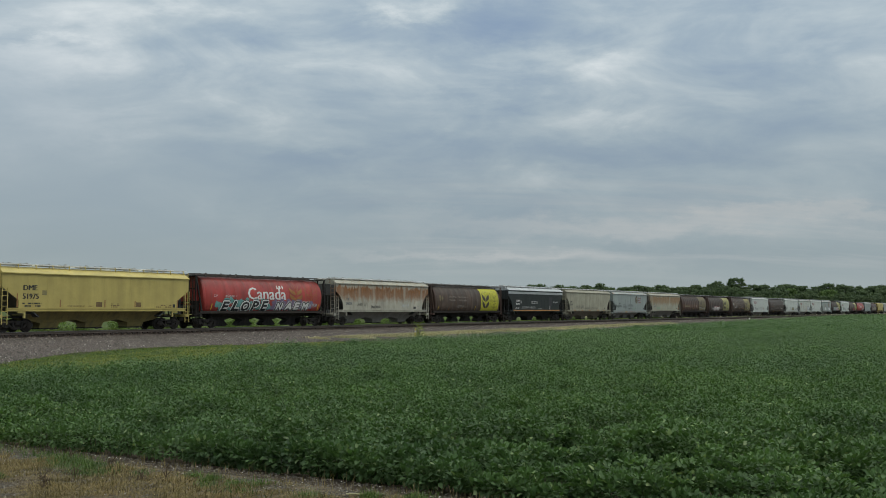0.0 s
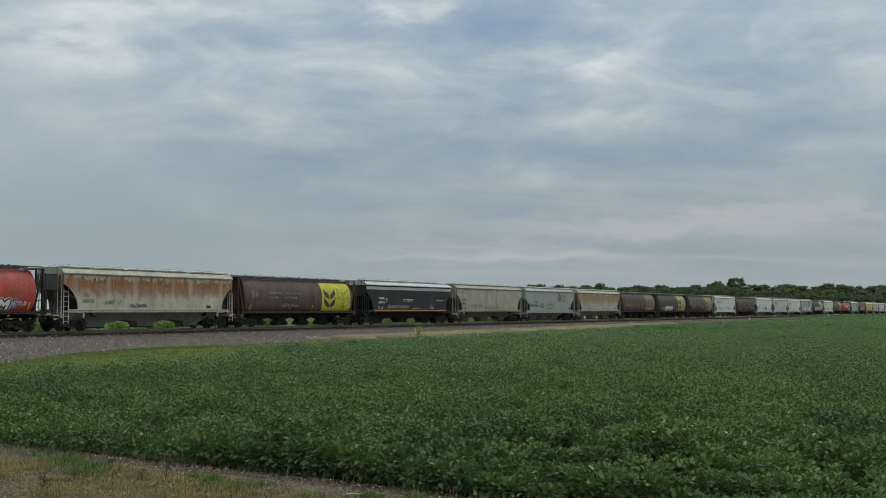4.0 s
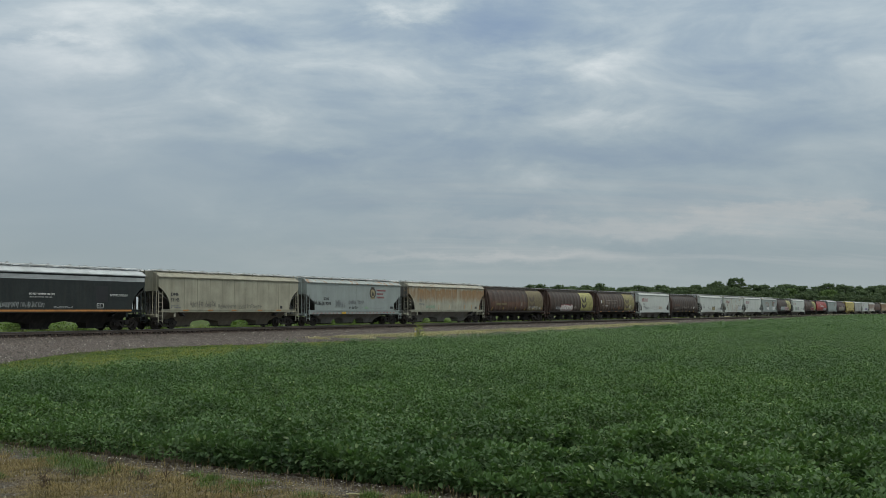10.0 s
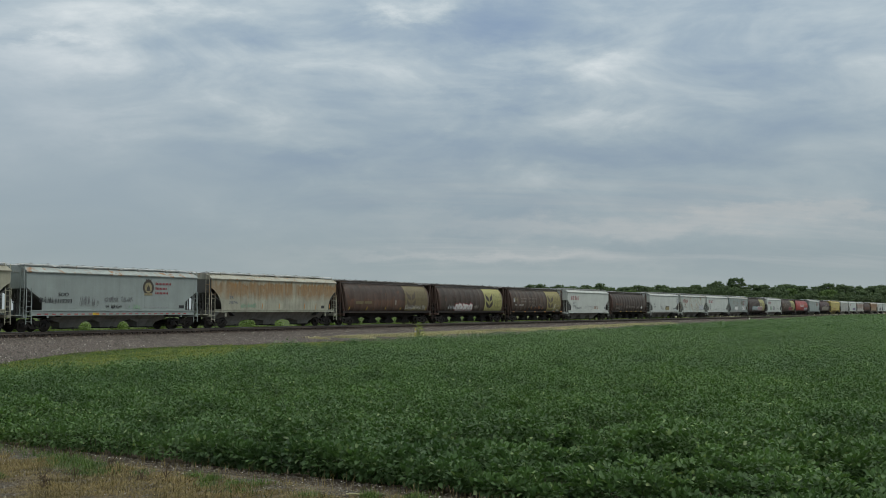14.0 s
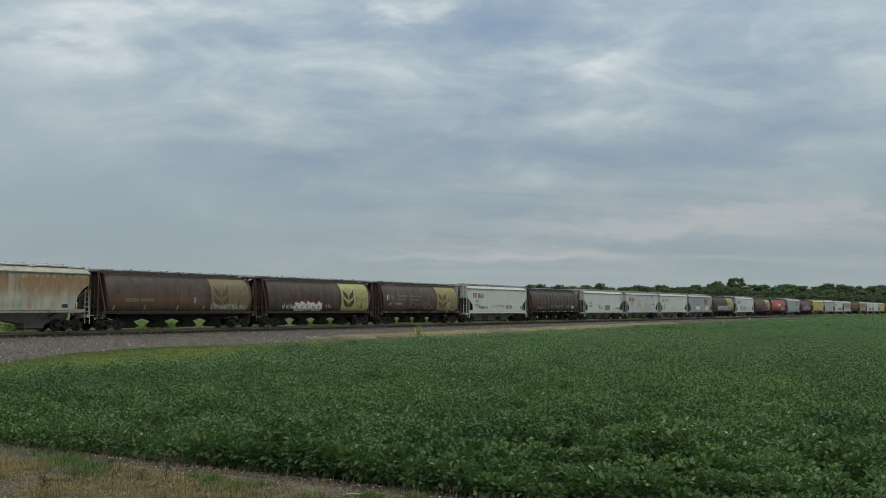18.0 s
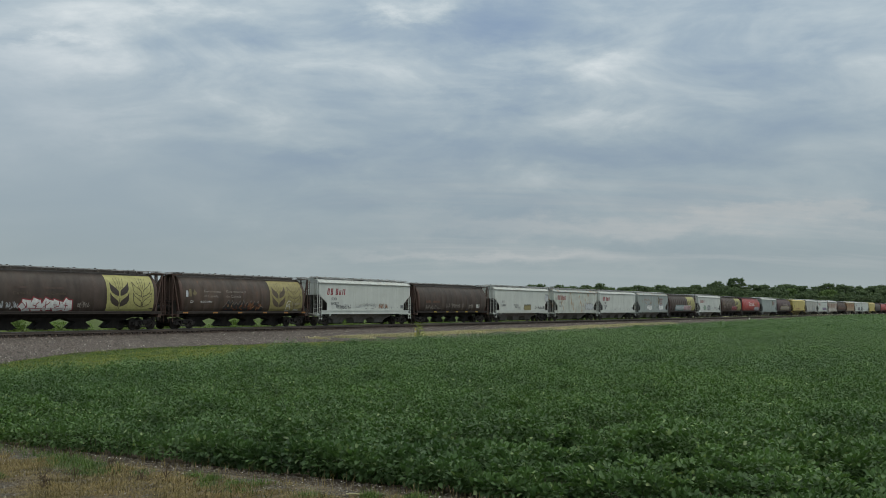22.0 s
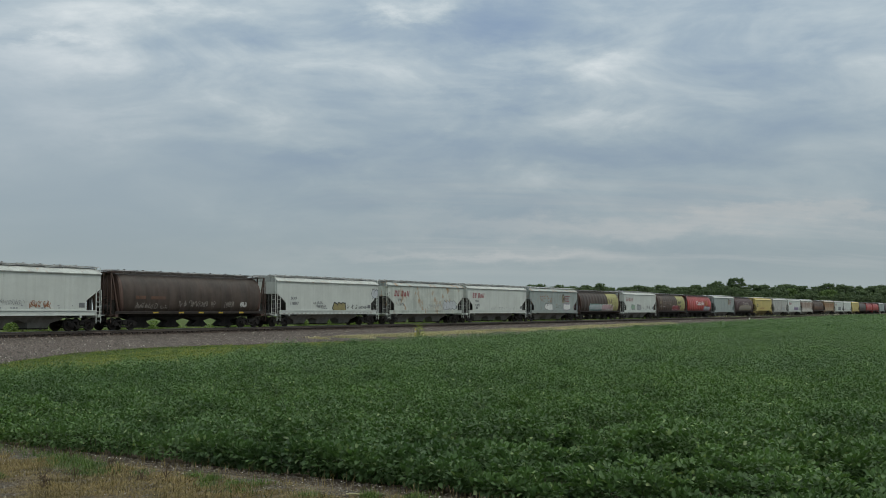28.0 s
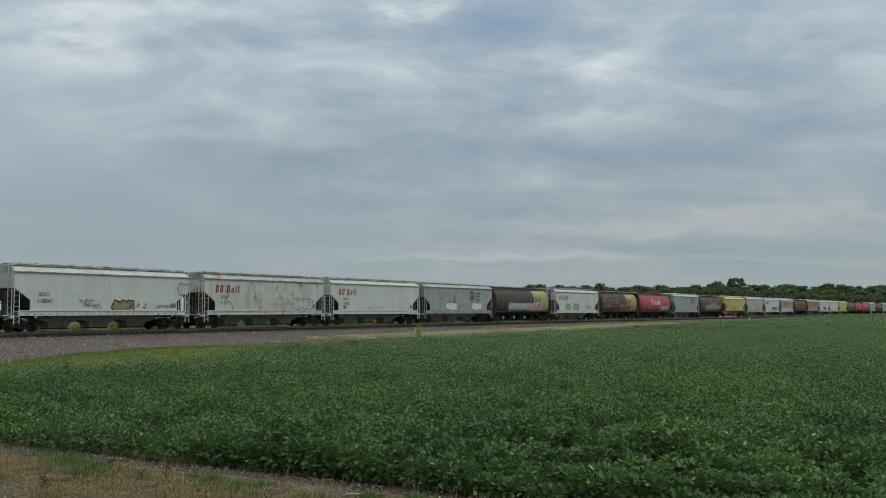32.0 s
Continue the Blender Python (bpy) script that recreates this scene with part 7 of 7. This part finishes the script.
    graffiti(0.3, 2.3, 1.42, 2.15, 131, "spray_olive", "spray_black", sd, letters=3, width=0.30, label="olive graffiti with black outline")
    tag(-2.8, -1.2, 2.05, 2.35, 132, "ink_grey", sd, n=6, width=0.03)
    tag(-2.3, -0.8, 1.75, 2.05, 133, "ink_grey", sd, n=6, width=0.03)
    tag(4.5, 6.3, 1.65, 1.95, 134, "ink_grey", sd, n=7, width=0.03)
    graffiti(6.9, 7.9, 2.7, 3.6, 135, "spray_grey", "ink", sd, letters=3, width=0.07, label="small black graffiti")
    sill_dashes(sd, 7.6, 1.2, 13, "chalk_soft")
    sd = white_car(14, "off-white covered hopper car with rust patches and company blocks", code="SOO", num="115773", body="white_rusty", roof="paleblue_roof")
    graffiti(3.4, 6.2, 1.55, 2.5, 141, "spray_grey", "ink_grey", sd, letters=4, width=0.10, label="outlined graffiti")
    tag(0.2, 2.8, 1.9, 2.2, 142, "ink_soft", sd, n=6, width=0.04)
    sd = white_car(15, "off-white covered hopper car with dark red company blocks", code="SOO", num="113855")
    marks("lot_plate", [rect(-6.0, -5.5, 1.66, 1.95)], M["ink_grey"], sd, flat_y, 0.012)
    sd = hopper_car(16, False, "pale grey covered hopper car with rust spots, crest and graffiti", body="paleblue_rusty", roof="paleblue_roof", hop="greyhop", slope="shade", **SHORT)
    crest(sd, 2.9, 3.2)
    graffiti(-3.2, -0.8, 1.5, 2.4, 161, "chalk", "spray_black", sd, letters=4, width=0.18, label="white graffiti with black outline")
    graffiti(3.0, 5.2, 1.5, 2.4, 162, "chalk", "spray_violet", sd, letters=4, width=0.18, label="white and violet graffiti")
    bars(-4.8, -1.0, 2.6, 3.6, 4, 163, M["spray_orange"], sd, fill=0.28)
    sill_dashes(sd, 7.6, 1.2, 16, "chalk_soft")
    sd = hopper_car(17, True, "dark brown covered hopper car with pale grain emblem and graffiti", body="brown", end="brown_end")
    wheat_panel(sd, "wheat_pale", "wheat_faded")
    graffiti(-4.5, 0.4, 1.42, 2.4, 171, "spray_grey", "teal", sd, round_y, 5, 0.2, label="pale graffiti")
    graffiti(0.6, 5.2, 1.42, 2.35, 172, "spray_pink", "chalk", sd, round_y, 5, 0.2, label="pink and white graffiti")
    sd = white_car(18, "off-white covered hopper car with dark red company blocks and graffiti")
    graffiti(-4.4, -2.9, 1.6, 2.4, 181, "spray_green", "ink_grey", sd, letters=3, width=0.14)
    graffiti(-1.6, 0.3, 1.5, 2.4, 182, "ink_soft", "ink", sd, letters=3, width=0.12)
    tag(3.2, 5.3, 1.7, 2.4, 183, "ink_grey", sd, n=6, width=0.05)
    # further back along the train
    sd = hopper_car(19, True, "brown covered hopper car with a yellow-green grain emblem", body="brown_grimy", end="brown_end")
    wheat_panel(sd, "wheat_pale", "wheat_dark")
    government(sd)
    graffiti(0.0, 4.4, 1.42, 2.3, 191, "logo_red", "spray_pink", sd, round_y, 5, 0.14)
    sd = hopper_car(20, True, "red covered hopper car with white lettering", body="red", trim="board_dark", end="red", board="board_dark")
    lettering("Canada", -2.5, 2.45, 2.50, 3.42, M["chalk"], sd, round_y, bold=0.07)
    wheat(4.2, 2.3, 1.9, 1.35, M["gold"], sd)
    graffiti(2.6, 6.8, 1.42, 2.2, 201, "spray_grey", "spray_violet", sd, round_y, 5, 0.2)
    sd = hopper_car(21, False, "pale grey covered hopper car with a dark crest", body="paleblue", roof="white_roof", hop="greyhop", slope="shade", **SHORT)
    crest(sd, 3.4, 3.3)
    sd = hopper_car(22, True, "dull maroon covered hopper car with pale lettering and graffiti", body="maroon", end="maroon")
    lettering("Canada", -1.2, 3.8, 2.50, 3.42, M["chalk_soft"], sd, round_y, bold=0.07)
    graffiti(-4.5, 6.0, 1.42, 2.5, 221, "chalk_soft", "spray_olive", sd, round_y, 10, 0.16)
    sd = hopper_car(23, False, "faded yellow covered hopper car of a grain train", body="yellow", hop="yellow_grimy", slope="shade", bogie_in=1.6, a=8.45, reach=0.6, sill=(1.44, 1.66), pitch=3.9, gate=1.5, mid=1.6, gap_top=0.84, eave=4.0, strut_in=0.30, strut_z=0.34, board_up=0.68)
    bars(-6.8, -5.6, 2.3, 3.1, 2, 231, M["ink"], sd, fill=1.0)
    tag(-4.0, 0.5, 1.7, 2.3, 232, "spray_orange", sd, n=6, width=0.12)
    sd = hopper_car(24, False, "stained grey covered hopper car of a grain train", body="grey_stained", roof="white_roof", hop="greyhop", slope="shade", **SHORT)
    graffiti(2.0, 4.6, 1.5, 2.5, 241, "ink_soft", "spray_grey", sd, letters=4, width=0.16)
    sd = white_car(25, "off-white covered hopper car with dark company blocks and graffiti")
    graffiti(-0.5, 5.0, 1.45, 2.4, 251, "spray_violet", "spray_grey", sd, letters=5, width=0.2)
    hopper_car(26, False, "white covered hopper car with broad brown rust streaks", body="white_streaked", roof="white_roof", hop="greyhop", slope="shade", **SHORT)
    hopper_car(27, True, "plain brown covered hopper car of a grain train", body="brown_rusty", end="brown_end")
    hopper_car(28, False, "rusted orange-grey covered hopper car of a grain train", body="orange_rust", roof="greyrust_pale", hop="greyhop", slope="shade", **LONG)
    sd = white_car(29, "off-white covered hopper car with dark graffiti")
    graffiti(-1.5, 3.5, 1.45, 2.5, 291, "ink_grey", "ink", sd, letters=4, width=0.3)
    white_car(30, "off-white covered hopper car of a grain train", logo=False)
    hopper_car(31, False, "faded yellow covered hopper car of a grain train", body="yellow", hop="yellow_grimy", slope="shade", **SHORT)
    for i, key in ((32, "darkgrey"), (33, "red"), (34, "red"), (36, "darkgrey"), (39, "brown")):
        hopper_car(i, True, "red covered hopper car of a grain train" if key == "red" else "dark brown covered hopper car of a grain train", body=key, end=key)
    for i in (35, 37, 38):
        hopper_car(i, False, "pale grey covered hopper car of a grain train", body="paleblue", roof="white_roof", hop="greyhop", slope="shade", **SHORT)


def crest(side, x, z):
    ring = [(x + 0.56 * math.cos(a * math.pi / 12), z + 0.58 * math.sin(a * math.pi / 12)) for a in range(24)]
    inner = [(x + 0.37 * math.cos(a * math.pi / 12), z + 0.40 * math.sin(a * math.pi / 12)) for a in range(24)]
    marks("crest", [ring], M["crest_dark"], side, flat_y, 0.010, "round dark crest with a dull gold centre")
    marks("crest_centre", [inner], M["logo_gold"], side, flat_y, 0.014)
    marks("crest_figure", [[(x - 0.2, z - 0.26), (x + 0.2, z - 0.26), (x + 0.13, z + 0.02), (x, z + 0.22), (x - 0.13, z + 0.02)]], M["crest_dark"], side, flat_y, 0.018)
    marks("crest_top", [[(x - 0.24, z + 0.46), (x + 0.24, z + 0.46), (x + 0.30, z + 0.66), (x + 0.1, z + 0.60), (x, z + 0.70), (x - 0.1, z + 0.60), (x - 0.30, z + 0.66)]], M["crest_dark"], side, flat_y, 0.020)
    marks("crest_ribbon", [[(x - 0.42, z - 0.60), (x + 0.42, z - 0.60), (x + 0.36, z - 0.44), (x - 0.36, z - 0.44)]], M["logo_gold"], side, flat_y, 0.020)
    for k, w in enumerate((1.72, 1.28, 1.38)):
        n = int(w / 0.15)
        marks("company_mark", [rect(x + 0.72 + q * 0.15, x + 0.72 + q * 0.15 + 0.10, z + 0.22 - k * 0.36, z + (0.42 if q == 0 else 0.38) - k * 0.36) for q in range(n)], M["logo_red"], side, flat_y, 0.012, "row of dark red company blocks")


def leaf_mark(side, x, z, w, mat):
    """Small bar and eleven-pointed leaf."""
    half = ((0.0, 1.0), (0.13, 0.72), (0.26, 0.80), (0.22, 0.50), (0.44, 0.62), (0.50, 0.42), (0.40, 0.34), (0.20, 0.16), (0.05, 0.18), (0.04, 0.0))
    pts = [(x + w * (0.62 + 0.8 * p), z + w * q) for p, q in half] + [(x + w * (0.62 - 0.8 * p), z + w * q) for p, q in reversed(half[1:])]
    marks("flag", [rect(x - 0.38 * w, x + 0.05 * w, z, z + w), pts], M[mat], side, round_y, 0.014, "faded flag mark")


def government(side):
    lettering("Government", -5.3, -3.35, 2.98, 3.20, M["chalk_soft"], side, round_y)
    lettering("of Canada", -5.3, -3.65, 2.58, 2.80, M["chalk_soft"], side, round_y)
    lettering("Gouvernement", -2.7, -0.2, 2.98, 3.20, M["chalk_soft"], side, round_y)
    lettering("du Canada", -2.7, -0.9, 2.58, 2.80, M["chalk_soft"], side, round_y)
    leaf_mark(side, -6.75, 2.62, 0.62, "wheat_faded")
    lettering("CP", -6.9, -6.45, 2.12, 2.30, M["chalk"], side, round_y)
    lettering("602981", -5.7, -4.4, 2.12, 2.30, M["chalk"], side, round_y)


build_train()


# ---------------------------------------------------------------- movement
def run(t):
    """Metres the train has moved towards the viewer's side by t seconds; it slows a little."""
    u = t / 32.0
    return SPEED * (t - 2.198 * u * u - 0.359 * u ** 3)


def motions():
    for car, x in CARS:
        walk(car, [(float(t), pose(x - run(t), 0, 0)) for t in range(0, 33)])
    step = 0.0667
    times = [min(32.0, k * step) for k in range(481)]
    for w, dx in WHEELS:
        walk(w, [(t, pose(dx, 0, 0.457, 0, -math.degrees(run(t) / 0.457) % 360, 0)) for t in times])


motions()
